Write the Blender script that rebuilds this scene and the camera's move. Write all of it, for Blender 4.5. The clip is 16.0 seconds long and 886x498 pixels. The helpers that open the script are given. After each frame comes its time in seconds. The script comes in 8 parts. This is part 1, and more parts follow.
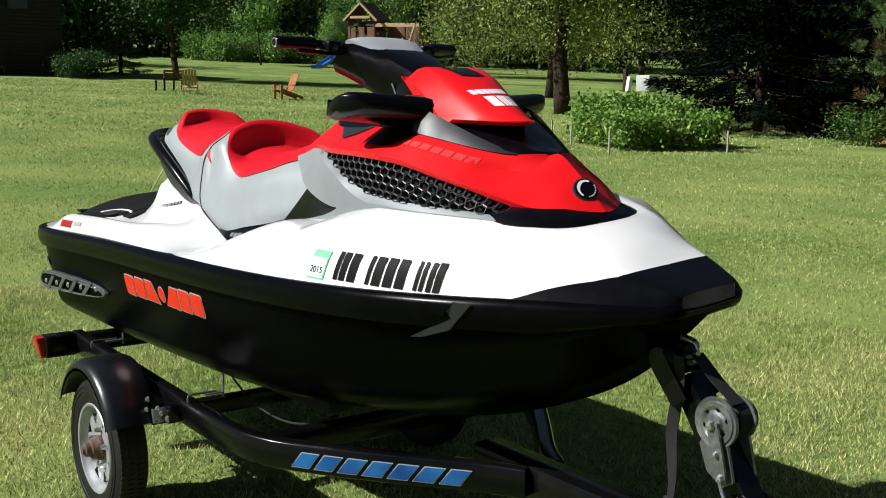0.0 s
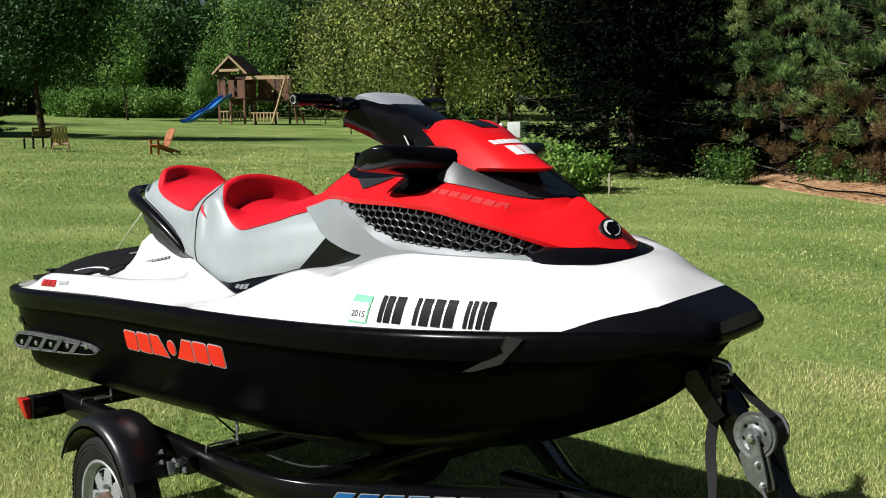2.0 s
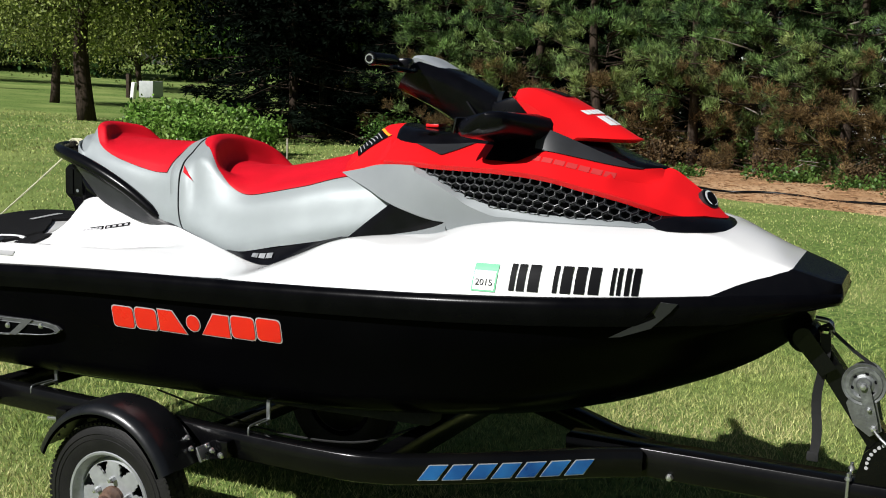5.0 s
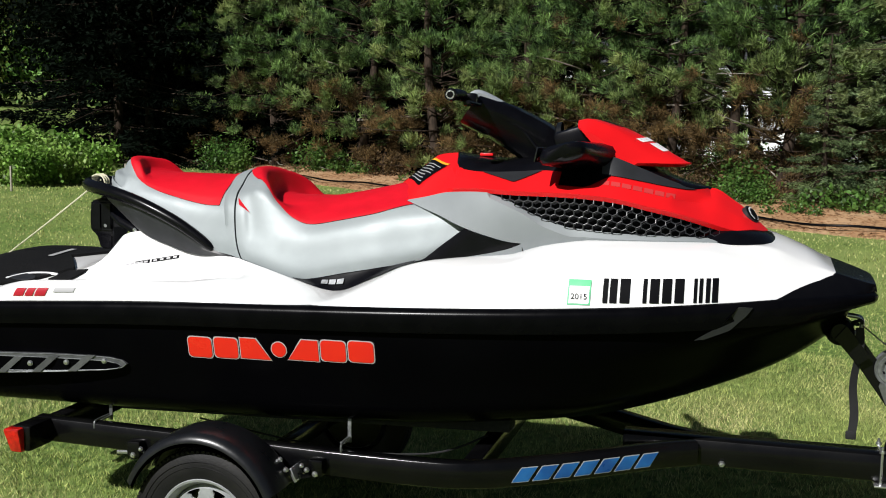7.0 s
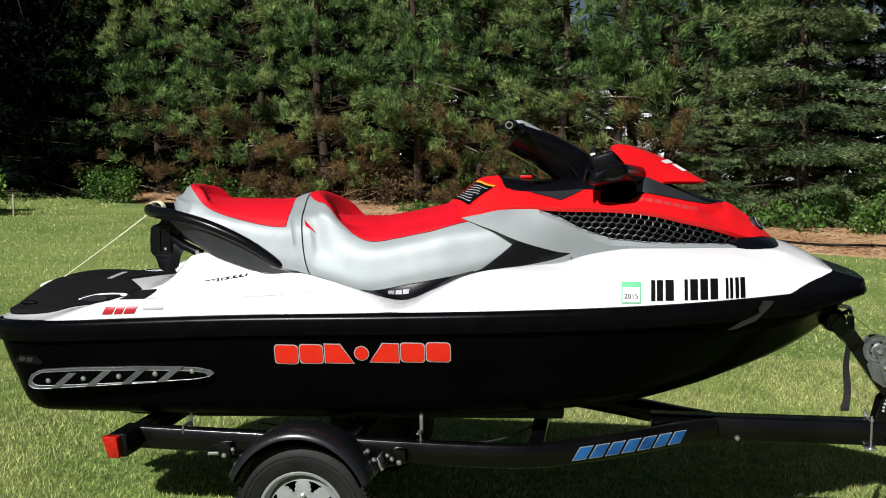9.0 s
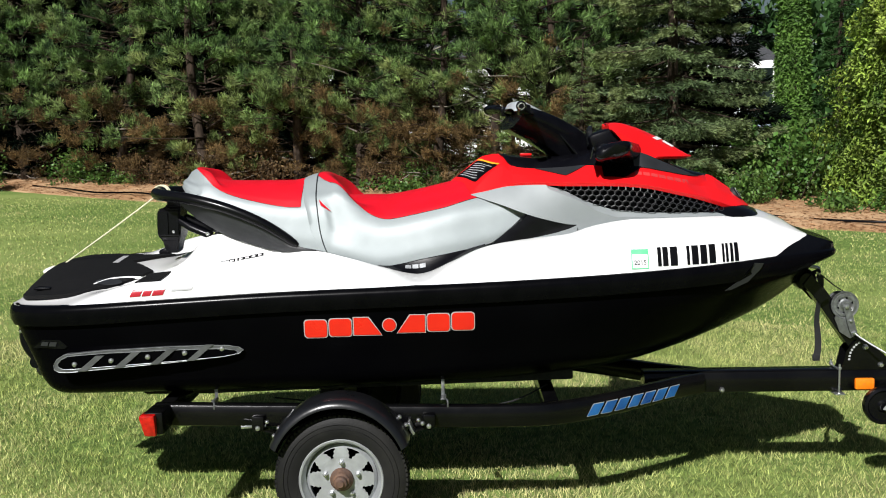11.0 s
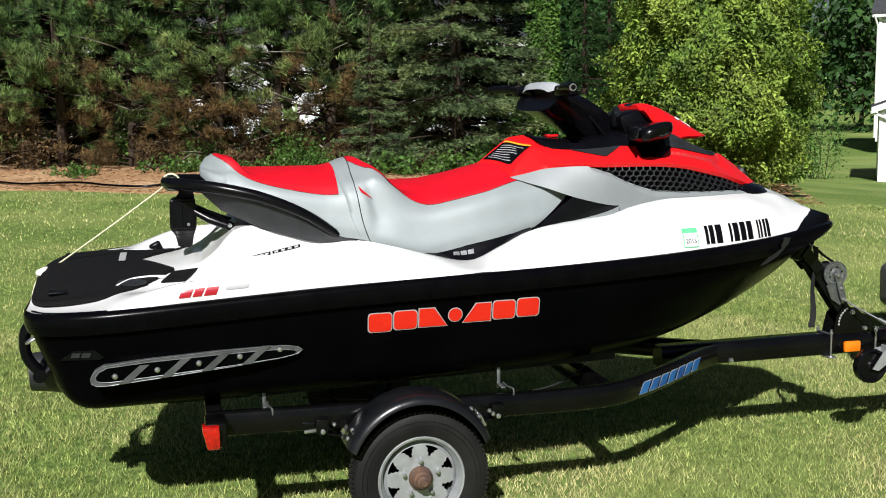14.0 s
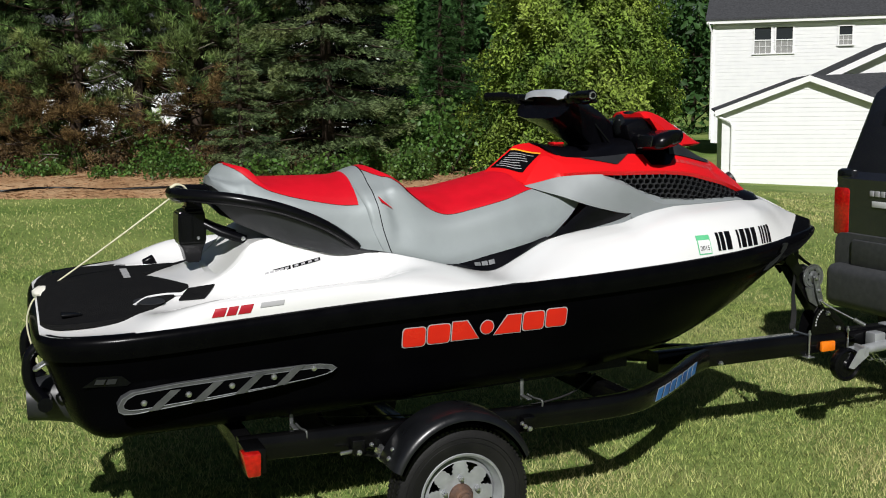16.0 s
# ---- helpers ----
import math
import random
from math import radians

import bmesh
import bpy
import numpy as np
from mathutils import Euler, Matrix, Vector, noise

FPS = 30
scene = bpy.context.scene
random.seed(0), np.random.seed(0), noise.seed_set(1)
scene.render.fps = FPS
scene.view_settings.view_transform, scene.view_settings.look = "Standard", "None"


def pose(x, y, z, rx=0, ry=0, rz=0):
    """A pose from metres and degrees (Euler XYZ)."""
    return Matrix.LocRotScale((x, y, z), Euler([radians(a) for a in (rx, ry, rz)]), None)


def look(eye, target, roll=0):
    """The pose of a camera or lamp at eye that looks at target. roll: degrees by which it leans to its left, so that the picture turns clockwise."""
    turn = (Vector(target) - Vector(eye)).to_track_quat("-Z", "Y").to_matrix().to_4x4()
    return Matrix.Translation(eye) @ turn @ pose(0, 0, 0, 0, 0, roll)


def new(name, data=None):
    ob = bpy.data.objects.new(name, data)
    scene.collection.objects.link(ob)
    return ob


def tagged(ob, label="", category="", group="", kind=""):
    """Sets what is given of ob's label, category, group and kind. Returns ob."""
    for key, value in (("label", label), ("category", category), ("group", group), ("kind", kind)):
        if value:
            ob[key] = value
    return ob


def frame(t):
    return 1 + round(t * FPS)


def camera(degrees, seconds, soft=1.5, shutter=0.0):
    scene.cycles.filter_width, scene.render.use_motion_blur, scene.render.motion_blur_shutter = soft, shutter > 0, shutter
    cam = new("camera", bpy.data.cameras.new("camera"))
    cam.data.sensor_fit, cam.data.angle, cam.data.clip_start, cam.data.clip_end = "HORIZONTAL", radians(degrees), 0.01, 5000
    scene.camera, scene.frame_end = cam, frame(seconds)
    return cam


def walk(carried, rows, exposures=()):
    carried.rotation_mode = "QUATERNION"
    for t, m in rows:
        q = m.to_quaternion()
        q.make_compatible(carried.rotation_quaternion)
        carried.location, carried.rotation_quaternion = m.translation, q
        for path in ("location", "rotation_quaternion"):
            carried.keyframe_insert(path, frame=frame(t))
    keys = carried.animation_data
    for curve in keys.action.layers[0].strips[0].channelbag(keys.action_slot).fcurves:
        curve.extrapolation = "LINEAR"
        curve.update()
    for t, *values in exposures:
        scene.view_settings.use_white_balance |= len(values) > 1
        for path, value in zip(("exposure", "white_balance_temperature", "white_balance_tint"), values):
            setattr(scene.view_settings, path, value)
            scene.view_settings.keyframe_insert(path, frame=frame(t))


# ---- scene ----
cam = camera(44.6, 16.0, 1.0)
# the craft points along +x, its port side is +y, the lawn at the trailer is z = 0
METRES, EYE, TILT, LEAN, TURN = 6.5, 1.55, -8.5, -0.8, 53.0
START = (4.981, -2.016)
ROWS = [
    (0.0, 0.0, 0.0, 0.0, 0.0, 0.0, 0.0),
    (0.5, -0.0038, -0.0063, -0.0007, -0.5, -0.42, 0.52),
    (1.0, -0.0199, -0.0066, -0.0014, -1.85, -0.31, 0.94),
    (1.5, -0.0482, -0.0125, -0.0005, -4.09, 1.01, 1.59),
    (2.0, -0.0714, -0.0244, -0.0019, -6.68, 2.44, 2.4),
    (2.5, -0.0999, -0.0188, -0.0048, -9.46, 3.57, 3.17),
    (3.0, -0.1296, -0.0111, -0.0039, -12.45, 2.82, 3.43),
    (3.5, -0.1666, -0.003, -0.0027, -15.74, 1.66, 3.39),
    (6.0, -0.3493, 0.07, 0.0166, -32.99, -0.42, 3.41),
    (6.5, -0.3806, 0.0754, 0.0177, -35.02, -0.21, 4.28),
    (7.0, -0.4156, 0.0792, 0.0208, -37.05, -0.09, 5.03),
    (7.5, -0.4528, 0.0791, 0.0215, -38.96, 0.18, 5.63),
    (8.0, -0.4906, 0.0771, 0.0232, -40.76, 0.43, 6.04),
    (8.5, -0.5214, 0.0844, 0.0244, -42.53, 0.59, 6.28),
    (11.0, -0.6428, 0.1394, 0.0359, -51.92, -1.67, 8.17),
    (11.5, -0.6628, 0.1654, 0.0421, -54.43, -2.77, 8.14),
    (12.0, -0.684, 0.1974, 0.0499, -57.23, -3.35, 7.96),
    (12.5, -0.7027, 0.2316, 0.0586, -59.95, -3.71, 7.79),
    (13.0, -0.7105, 0.2603, 0.0611, -62.02, -3.99, 8.3),
    (13.5, -0.7177, 0.2897, 0.0659, -64.15, -4.55, 8.79),
    (14.0, -0.7248, 0.3177, 0.071, -66.35, -5.13, 9.26),
    (14.5, -0.7347, 0.3456, 0.0799, -68.63, -5.72, 9.51),
    (15.0, -0.7368, 0.374, 0.0873, -70.9, -6.22, 9.45),
    (15.5, -0.7413, 0.3987, 0.0901, -72.93, -6.31, 9.38),
    (16.0, -0.7457, 0.4256, 0.0932, -75.0, -6.47, 9.22),
]
walk(cam, [(t, pose(*START, EYE, TILT, LEAN, TURN) @ pose(METRES * x, METRES * y, METRES * z, 90 + pitch, roll, yaw)) for t, x, y, z, yaw, pitch, roll in ROWS],
     exposures=[(0.0, 0.45), (3.5, 0.38), (6.0, 0.20), (8.5, 0.20), (11.0, 0.42), (13.0, 0.42), (14.5, 0.32), (15.2, 0.20), (16.0, -0.14)])

# ---- light ----
SUN = Vector((-0.46, -1.12, 1.0)).normalized()
world = bpy.data.worlds.new("sky")
scene.world = world
world.use_nodes = True
wn = world.node_tree.nodes
sky = wn.new("ShaderNodeTexSky")
sky.sky_type, sky.sun_disc = "NISHITA", False
sky.sun_elevation = math.asin(SUN.z)
sky.sun_rotation = math.atan2(SUN.x, SUN.y)
wn["Background"].inputs["Strength"].default_value = 0.022
world.node_tree.links.new(sky.outputs[0], wn["Background"].inputs["Color"])
sun = new("sun", bpy.data.lights.new("sun", "SUN"))
sun.data.energy, sun.data.angle, sun.data.color = 5.0, radians(0.53), (1.0, 0.985, 0.972)
sun.matrix_world = look(SUN * 60, (0, 0, 0))


# ---- materials ----
def shader(name, c1, c2=None, scale=6.0, rough=0.5, metal=0.0, bump=0.0, bscale=60.0, coat=0.0, spec=0.5, c3=None, scale2=0.7,
           obj_random=0.0, island=0.0, stretch=(1, 1, 1), transl=0.0, rough_var=0.08):
    """Principled material: fine mottling c1-c2, broad mottling towards c3, relief."""
    m = bpy.data.materials.new(name)
    m.use_nodes = True
    n, l = m.node_tree.nodes, m.node_tree.links
    b = n["Principled BSDF"]
    b.inputs["Roughness"].default_value, b.inputs["Metallic"].default_value = rough, metal
    b.inputs["Specular IOR Level"].default_value = spec
    b.inputs["Coat Weight"].default_value, b.inputs["Coat Roughness"].default_value = coat, 0.04
    co = n.new("ShaderNodeTexCoord")
    mp = n.new("ShaderNodeMapping")
    mp.inputs["Scale"].default_value = stretch
    l.new(co.outputs["Object"], mp.inputs["Vector"])
    c2 = c2 or c1

    def noise_tex(s, detail=4.0):
        t = n.new("ShaderNodeTexNoise")
        t.inputs["Scale"].default_value, t.inputs["Detail"].default_value = s, detail
        l.new(mp.outputs[0], t.inputs["Vector"])
        return t

    def mixed(fac, a, bcol):
        x = n.new("ShaderNodeMix")
        x.data_type = "RGBA"
        for sock, v in ((x.inputs[0], fac), (x.inputs[6], a), (x.inputs[7], bcol)):
            if isinstance(v, tuple):
                sock.default_value = (*v, 1)
            elif isinstance(v, float):
                sock.default_value = v
            else:
                l.new(v, sock)
        return x.outputs[2]

    fine = noise_tex(scale)
    ramp = n.new("ShaderNodeMapRange")
    ramp.inputs[1].default_value, ramp.inputs[2].default_value = 0.35, 0.65
    l.new(fine.outputs[0], ramp.inputs[0])
    col = mixed(ramp.outputs[0], tuple(c1), tuple(c2))
    if c3:
        broad = noise_tex(scale2, 3.0)
        r2 = n.new("ShaderNodeMapRange")
        r2.inputs[1].default_value, r2.inputs[2].default_value = 0.42, 0.68
        l.new(broad.outputs[0], r2.inputs[0])
        col = mixed(r2.outputs[0], col, tuple(c3))
    if obj_random or island:
        src = n.new("ShaderNodeObjectInfo").outputs["Random"] if obj_random else n.new("ShaderNodeNewGeometry").outputs["Random Per Island"]
        hs = n.new("ShaderNodeHueSaturation")
        r3 = n.new("ShaderNodeMapRange")
        amt = obj_random or island
        r3.inputs[3].default_value, r3.inputs[4].default_value = 1 - amt, 1 + amt
        l.new(src, r3.inputs[0])
        l.new(r3.outputs[0], hs.inputs["Value"])
        l.new(col, hs.inputs["Color"])
        col = hs.outputs[0]
    l.new(col, b.inputs["Base Color"])
    if rough_var:
        r4 = n.new("ShaderNodeMapRange")
        r4.inputs[3].default_value, r4.inputs[4].default_value = max(0.02, rough - rough_var), min(1, rough + rough_var)
        l.new(fine.outputs[0], r4.inputs[0])
        l.new(r4.outputs[0], b.inputs["Roughness"])
    if bump:
        bn = noise_tex(bscale, 3.0)
        bp = n.new("ShaderNodeBump")
        bp.inputs["Strength"].default_value, bp.inputs["Distance"].default_value = bump, 0.01
        l.new(bn.outputs[0], bp.inputs["Height"])
        l.new(bp.outputs[0], b.inputs["Normal"])
    if transl:
        tr = n.new("ShaderNodeBsdfTranslucent")
        l.new(col, tr.inputs["Color"])
        ad = n.new("ShaderNodeMixShader")
        ad.inputs[0].default_value = transl
        l.new(b.outputs[0], ad.inputs[1])
        l.new(tr.outputs[0], ad.inputs[2])
        l.new(ad.outputs[0], n["Material Output"].inputs["Surface"])
    return m


WHITE_GEL = shader("white_gelcoat", (0.80, 0.80, 0.79), (0.77, 0.77, 0.77), 3.0, 0.18, coat=0.6, rough_var=0.04)
BLACK_GEL = shader("black_gelcoat", (0.0010, 0.0010, 0.0014), (0.0015, 0.0015, 0.0019), 3.0, 0.26, coat=0.0, spec=0.018, rough_var=0.05)
RED_GEL = shader("red_gelcoat", (0.72, 0.009, 0.012), (0.68, 0.008, 0.011), 4.0, 0.36, coat=0.05, spec=0.25, rough_var=0.04)
GREY_PANEL = shader("silver_plastic", (0.235, 0.255, 0.263), (0.215, 0.233, 0.242), 8.0, 0.55, metal=0.12, spec=0.35, rough_var=0.05)
GREY_VINYL = shader("grey_vinyl", (0.300, 0.332, 0.340), (0.278, 0.308, 0.316), 14.0, 0.52, metal=0.20, bump=0.06, bscale=420, c3=(0.268, 0.296, 0.303), scale2=2.5)
RED_VINYL = shader("red_vinyl", (0.60, 0.005, 0.016), (0.54, 0.004, 0.013), 16.0, 0.50, spec=0.25, bump=0.12, bscale=420)
RUBBER = shader("black_rubber", (0.0022, 0.0022, 0.0030), (0.0032, 0.0032, 0.0040), 12.0, 0.24, spec=0.20, bump=0.015, bscale=160)
RAIL_RUBBER = shader("rail_rubber", (0.0014, 0.0014, 0.0020), (0.0022, 0.0022, 0.0028), 12.0, 0.22, spec=0.07, bump=0.01, bscale=160)
BLACK_PLASTIC = shader("black_plastic", (0.0022, 0.0022, 0.0032), (0.0032, 0.0032, 0.0046), 20.0, 0.24, spec=0.20, bump=0.03, bscale=300)
DARK_GREY = shader("charcoal_plastic", (0.022, 0.023, 0.026), (0.016, 0.017, 0.019), 20.0, 0.45, bump=0.02, bscale=260)
MAT_FOAM = shader("traction_mat", (0.0025, 0.0025, 0.003), (0.004, 0.004, 0.0045), 40.0, 0.8, spec=0.2, bump=0.5, bscale=220)
PAD_SILVER = shader("pale_silver_pad", (0.50, 0.53, 0.56), (0.46, 0.49, 0.52), 10.0, 0.35, metal=0.2)
LOGO_RED = shader("red_vinyl_film", (0.72, 0.022, 0.010), (0.68, 0.018, 0.010), 9.0, 0.3)
LOGO_CRIMSON = shader("dark_red_film", (0.42, 0.012, 0.025), (0.36, 0.010, 0.020), 9.0, 0.3)
LOGO_ROSE = shader("faded_rose_film", (0.56, 0.045, 0.045), (0.48, 0.03, 0.03), 9.0, 0.4)
LOGO_GREY = shader("grey_film", (0.38, 0.38, 0.39), None, 9.0, 0.35)
LOGO_WHITE = shader("white_film", (0.80, 0.80, 0.80), (0.74, 0.74, 0.75), 20.0, 0.4)
LOGO_BLUE = shader("blue_film", (0.006, 0.060, 0.24), (0.02, 0.15, 0.42), 9.0, 0.3)
LOGO_BLACK = shader("black_film", (0.003, 0.003, 0.004), None, 9.0, 0.5, spec=0.08)
LOGO_GREEN = shader("green_film", (0.10, 0.52, 0.24), (0.14, 0.55, 0.28), 30.0, 0.5)
LOGO_YELLOW = shader("amber_film", (0.80, 0.38, 0.02), None, 30.0, 0.5)
FRAME_PAINT = shader("black_frame_paint", (0.0016, 0.0016, 0.0020), (0.0026, 0.0026, 0.0030), 9.0, 0.20, spec=0.26, bump=0.03, bscale=90, c3=(0.004, 0.004, 0.004), scale2=5.0)
FENDER = shader("black_fender_plastic", (0.0050, 0.0055, 0.0065), (0.0075, 0.0080, 0.0095), 12.0, 0.30, spec=0.5, bump=0.05, bscale=40)
TYRE = shader("tyre_rubber", (0.005, 0.005, 0.0055), (0.008, 0.0077, 0.0077), 14.0, 0.6, spec=0.25, bump=0.15, bscale=120, c3=(0.014, 0.0135, 0.0125), scale2=5.0)
GALV = shader("galvanised_steel", (0.44, 0.46, 0.475), (0.32, 0.335, 0.345), 22.0, 0.42, metal=0.45, bump=0.05, bscale=140, c3=(0.36, 0.37, 0.38), scale2=6.0)
CHROME = shader("bright_zinc", (0.66, 0.67, 0.68), (0.52, 0.53, 0.54), 40.0, 0.28, metal=0.9)
RUST = shader("rusty_hub", (0.14, 0.075, 0.045), (0.08, 0.05, 0.04), 30.0, 0.75, metal=0.2, bump=0.3, bscale=90)
TAIL_RED = shader("red_lamp_lens", (0.55, 0.010, 0.007), (0.34, 0.006, 0.005), 60.0, 0.14, coat=0.7)
AMBER = shader("amber_lamp_lens", (0.90, 0.22, 0.01), (0.86, 0.19, 0.01), 60.0, 0.14, coat=0.7)
CARPET = shader("grey_bunk_carpet", (0.016, 0.017, 0.018), (0.010, 0.011, 0.012), 60.0, 0.95, bump=0.5, bscale=260)
WEB = shader("black_webbing", (0.005, 0.005, 0.006), (0.009, 0.009, 0.010), 60.0, 0.8, bump=0.3, bscale=300)
ROPE = shader("pale_rope", (0.76, 0.73, 0.52), (0.66, 0.63, 0.44), 50.0, 0.85, bump=0.5, bscale=300)
BAG = shader("white_cloth", (0.78, 0.76, 0.68), (0.70, 0.68, 0.60), 20.0, 0.85, bump=0.2, bscale=60)
WINCH = shader("dull_zinc_winch", (0.27, 0.285, 0.285), (0.14, 0.147, 0.147), 60.0, 0.42, metal=0.7, bump=0.1, bscale=200, c3=(0.14, 0.145, 0.14), scale2=14.0)
GRILLE = shader("grille_plastic", (0.026, 0.027, 0.030), (0.020, 0.021, 0.023), 20.0, 0.36, spec=0.45, bump=0.05, bscale=260)
SILVER_EDGE = shader("bright_silver_edge", (0.24, 0.25, 0.26), (0.12, 0.125, 0.13), 40.0, 0.50, metal=0.6)
SPONSON = shader("grey_sponson_plastic", (0.130, 0.134, 0.140), (0.080, 0.084, 0.088), 20.0, 0.42, metal=0.5, bump=0.06, bscale=200)
SMOKED = shader("dark_glass", (0.008, 0.009, 0.010), None, 5.0, 0.05, coat=0.4, rough_var=0.0)


# ---- mesh helpers ----
def mesh_ob(name, bm, mat, parent=None, label="", smooth=40.0):
    me = bpy.data.meshes.new(name)
    bmesh.ops.recalc_face_normals(bm, faces=bm.faces)
    bm.to_mesh(me)
    bm.free()
    for m in (mat if isinstance(mat, (list, tuple)) else [mat]):
        me.materials.append(m)
    if smooth:
        me.shade_smooth()
        me.set_sharp_from_angle(angle=radians(smooth))
    ob = new(name, me)
    if parent is not None:
        ob.parent = parent
    if label:
        tagged(ob, label)
    return ob


LOOSE = ("fender_bracket", "u_bolt", "safety_chain", "jack_fork", "spring_bolt", "stand_bolt", "fender_bolt", "lug_nut", "lever", "bracket_plate")


def islands(bm):
    """The loose pieces of a mesh, each as a mesh of its own."""
    left, out = set(bm.verts), []
    while left:
        todo, seen = [left.pop()], set()
        while todo:
            v = todo.pop()
            seen.add(v)
            for e in v.link_edges:
                w = e.other_vert(v)
                if w in left:
                    left.discard(w)
                    todo.append(w)
        one = bmesh.new()
        m = {v: one.verts.new(v.co) for v in seen}
        for f in {f for v in seen for f in v.link_faces}:
            one.faces.new([m[v] for v in f.verts])
        out.append(one)
    return out


def part(name, bm, mat, parent, label="", smooth=40.0):
    if name in LOOSE:
        obs = [mesh_ob(name, one, mat, parent, label, smooth) for one in islands(bm)]
        bm.free()
        for o in obs[:-1]:
            if parent is not None and parent.name.startswith(("boat_trailer", "jet_ski")):
                o.matrix_parent_inverse = Matrix.Translation(-Vector(parent.location))
        return obs[-1]
    return mesh_ob(name, bm, mat, parent, label, smooth)


def empty(name, at=(0, 0, 0), label="", category="", group="", kind=""):
    ob = new(name)
    ob.location = at
    ob.empty_display_size = 0.1
    return tagged(ob, label, category, group, kind)


def curve1(*knots):
    """Smooth monotone curve through (x, value) knots."""
    xs = np.array([k[0] for k in knots], float)
    ys = np.array([k[1] for k in knots], float)
    h = np.diff(xs)
    d = np.diff(ys) / h
    m = np.zeros(len(xs))
    m[0], m[-1] = d[0], d[-1]
    for i in range(1, len(xs) - 1):
        if d[i - 1] * d[i] > 0:
            w1, w2 = 2 * h[i] + h[i - 1], h[i] + 2 * h[i - 1]
            m[i] = (w1 + w2) / (w1 / d[i - 1] + w2 / d[i])

    def f(x):
        x = min(max(x, xs[0]), xs[-1])
        i = min(int(np.searchsorted(xs, x, "right")) - 1, len(h) - 1)
        t = (x - xs[i]) / h[i]
        return float(ys[i] * (1 + 2 * t) * (1 - t) ** 2 + m[i] * h[i] * t * (1 - t) ** 2 + ys[i + 1] * t * t * (3 - 2 * t) + m[i + 1] * h[i] * t * t * (t - 1))
    return f


def spline(pts, v):
    """Catmull-Rom through pts at v in 0..1 (pts evenly spread)."""
    n = len(pts) - 1
    s = min(max(v, 0.0), 1.0) * n
    i = min(int(s), n - 1)
    t = s - i
    p0, p1, p2, p3 = (np.array(pts[min(max(k, 0), n)], float) for k in (i - 1, i, i + 1, i + 2))
    return 0.5 * (2 * p1 + (p2 - p0) * t + (2 * p0 - 5 * p1 + 4 * p2 - p3) * t * t + (3 * p1 - p0 - 3 * p2 + p3) * t ** 3)


def grid(bm, rows, wrap=False):
    """Quads through rows of points."""
    vs = [[bm.verts.new(p) for p in r] for r in rows]
    n = len(vs[0])
    for a, b in zip(vs, vs[1:]):
        for i in range(n if wrap else n - 1):
            j = (i + 1) % n
            try:
                bm.faces.new((a[i], a[j], b[j], b[i]))
            except ValueError:
                pass
    return vs


def cap(bm, ring):
    try:
        bm.faces.new(ring)
    except ValueError:
        pass


def tube(bm, pts, r, n=10, closed=False, caps=True, squash=1.0):
    """Round bar along pts; r a number or one for each point."""
    P = [Vector(p) for p in pts]
    rad = r if isinstance(r, (list, tuple)) else [r] * len(P)
    rows, up = [], None
    for i, p in enumerate(P):
        a, b = (P[i - 1], P[(i + 1) % len(P)]) if closed else (P[max(i - 1, 0)], P[min(i + 1, len(P) - 1)])
        d = (b - a).normalized()
        if up is None:
            up = d.orthogonal().normalized()
        up = (up - d * up.dot(d)).normalized()
        side = d.cross(up)
        rows.append([p + (up * math.cos(2 * math.pi * k / n) + side * math.sin(2 * math.pi * k / n) * squash) * rad[i] for k in range(n)])
    if closed:
        rows.append(rows[0])
    vs = grid(bm, rows, wrap=True)
    if caps and not closed:
        cap(bm, vs[0][::-1])
        cap(bm, vs[-1])
    return vs


def smooth_path(pts, n=8):
    out = [spline(pts, i / (n * (len(pts) - 1))) for i in range(n * (len(pts) - 1) + 1)]
    return [tuple(p) for p in out]


def box(bm, at, size, bevel=0.0, rot=None, seg=2):
    """Bevelled block; rot a 3x3 or 4x4 matrix."""
    m = Matrix.Translation(at) @ (rot.to_4x4() if rot else Matrix()) @ Matrix.Diagonal((*size, 1))
    r = bmesh.ops.create_cube(bm, size=1.0, matrix=m)
    if bevel:
        es = list({e for v in r["verts"] for e in v.link_edges})
        bmesh.ops.bevel(bm, geom=es, offset=bevel, segments=seg, affect="EDGES", profile=0.5)


def rot(rx=0, ry=0, rz=0):
    return Euler([radians(a) for a in (rx, ry, rz)]).to_matrix()


def revolve(bm, profile, centre, axis="y", n=32, start=0.0, sweep=360.0, sign=1):
    """Turn (radius, offset) points about an axis through centre."""
    full = sweep >= 360
    rows = []
    for k in range(n if full else n + 1):
        a = radians(start + sweep * k / n)
        c, s = math.cos(a), math.sin(a)
        row = []
        for r, o in profile:
            q = {"y": (r * c, o * sign, r * s), "x": (o * sign, r * c, r * s), "z": (r * c, r * s, o * sign)}[axis]
            row.append((centre[0] + q[0], centre[1] + q[1], centre[2] + q[2]))
        rows.append(row)
    vs = grid(bm, rows + ([] if full else []))
    if full:
        a, b = vs[-1], vs[0]
        for i in range(len(profile) - 1):
            bm.faces.new((a[i], a[i + 1], b[i + 1], b[i]))
    return vs


def plate(bm, poly, place, thick):
    """Extrude a flat polygon: place(u, v, h) gives the point at height h over the surface."""
    lo = [bm.verts.new(place(u, v, 0.0)) for u, v in poly]
    hi = [bm.verts.new(place(u, v, thick)) for u, v in poly]
    cap(bm, hi)
    cap(bm, lo[::-1])
    for i in range(len(poly)):
        j = (i + 1) % len(poly)
        bm.faces.new((lo[i], lo[j], hi[j], hi[i]))


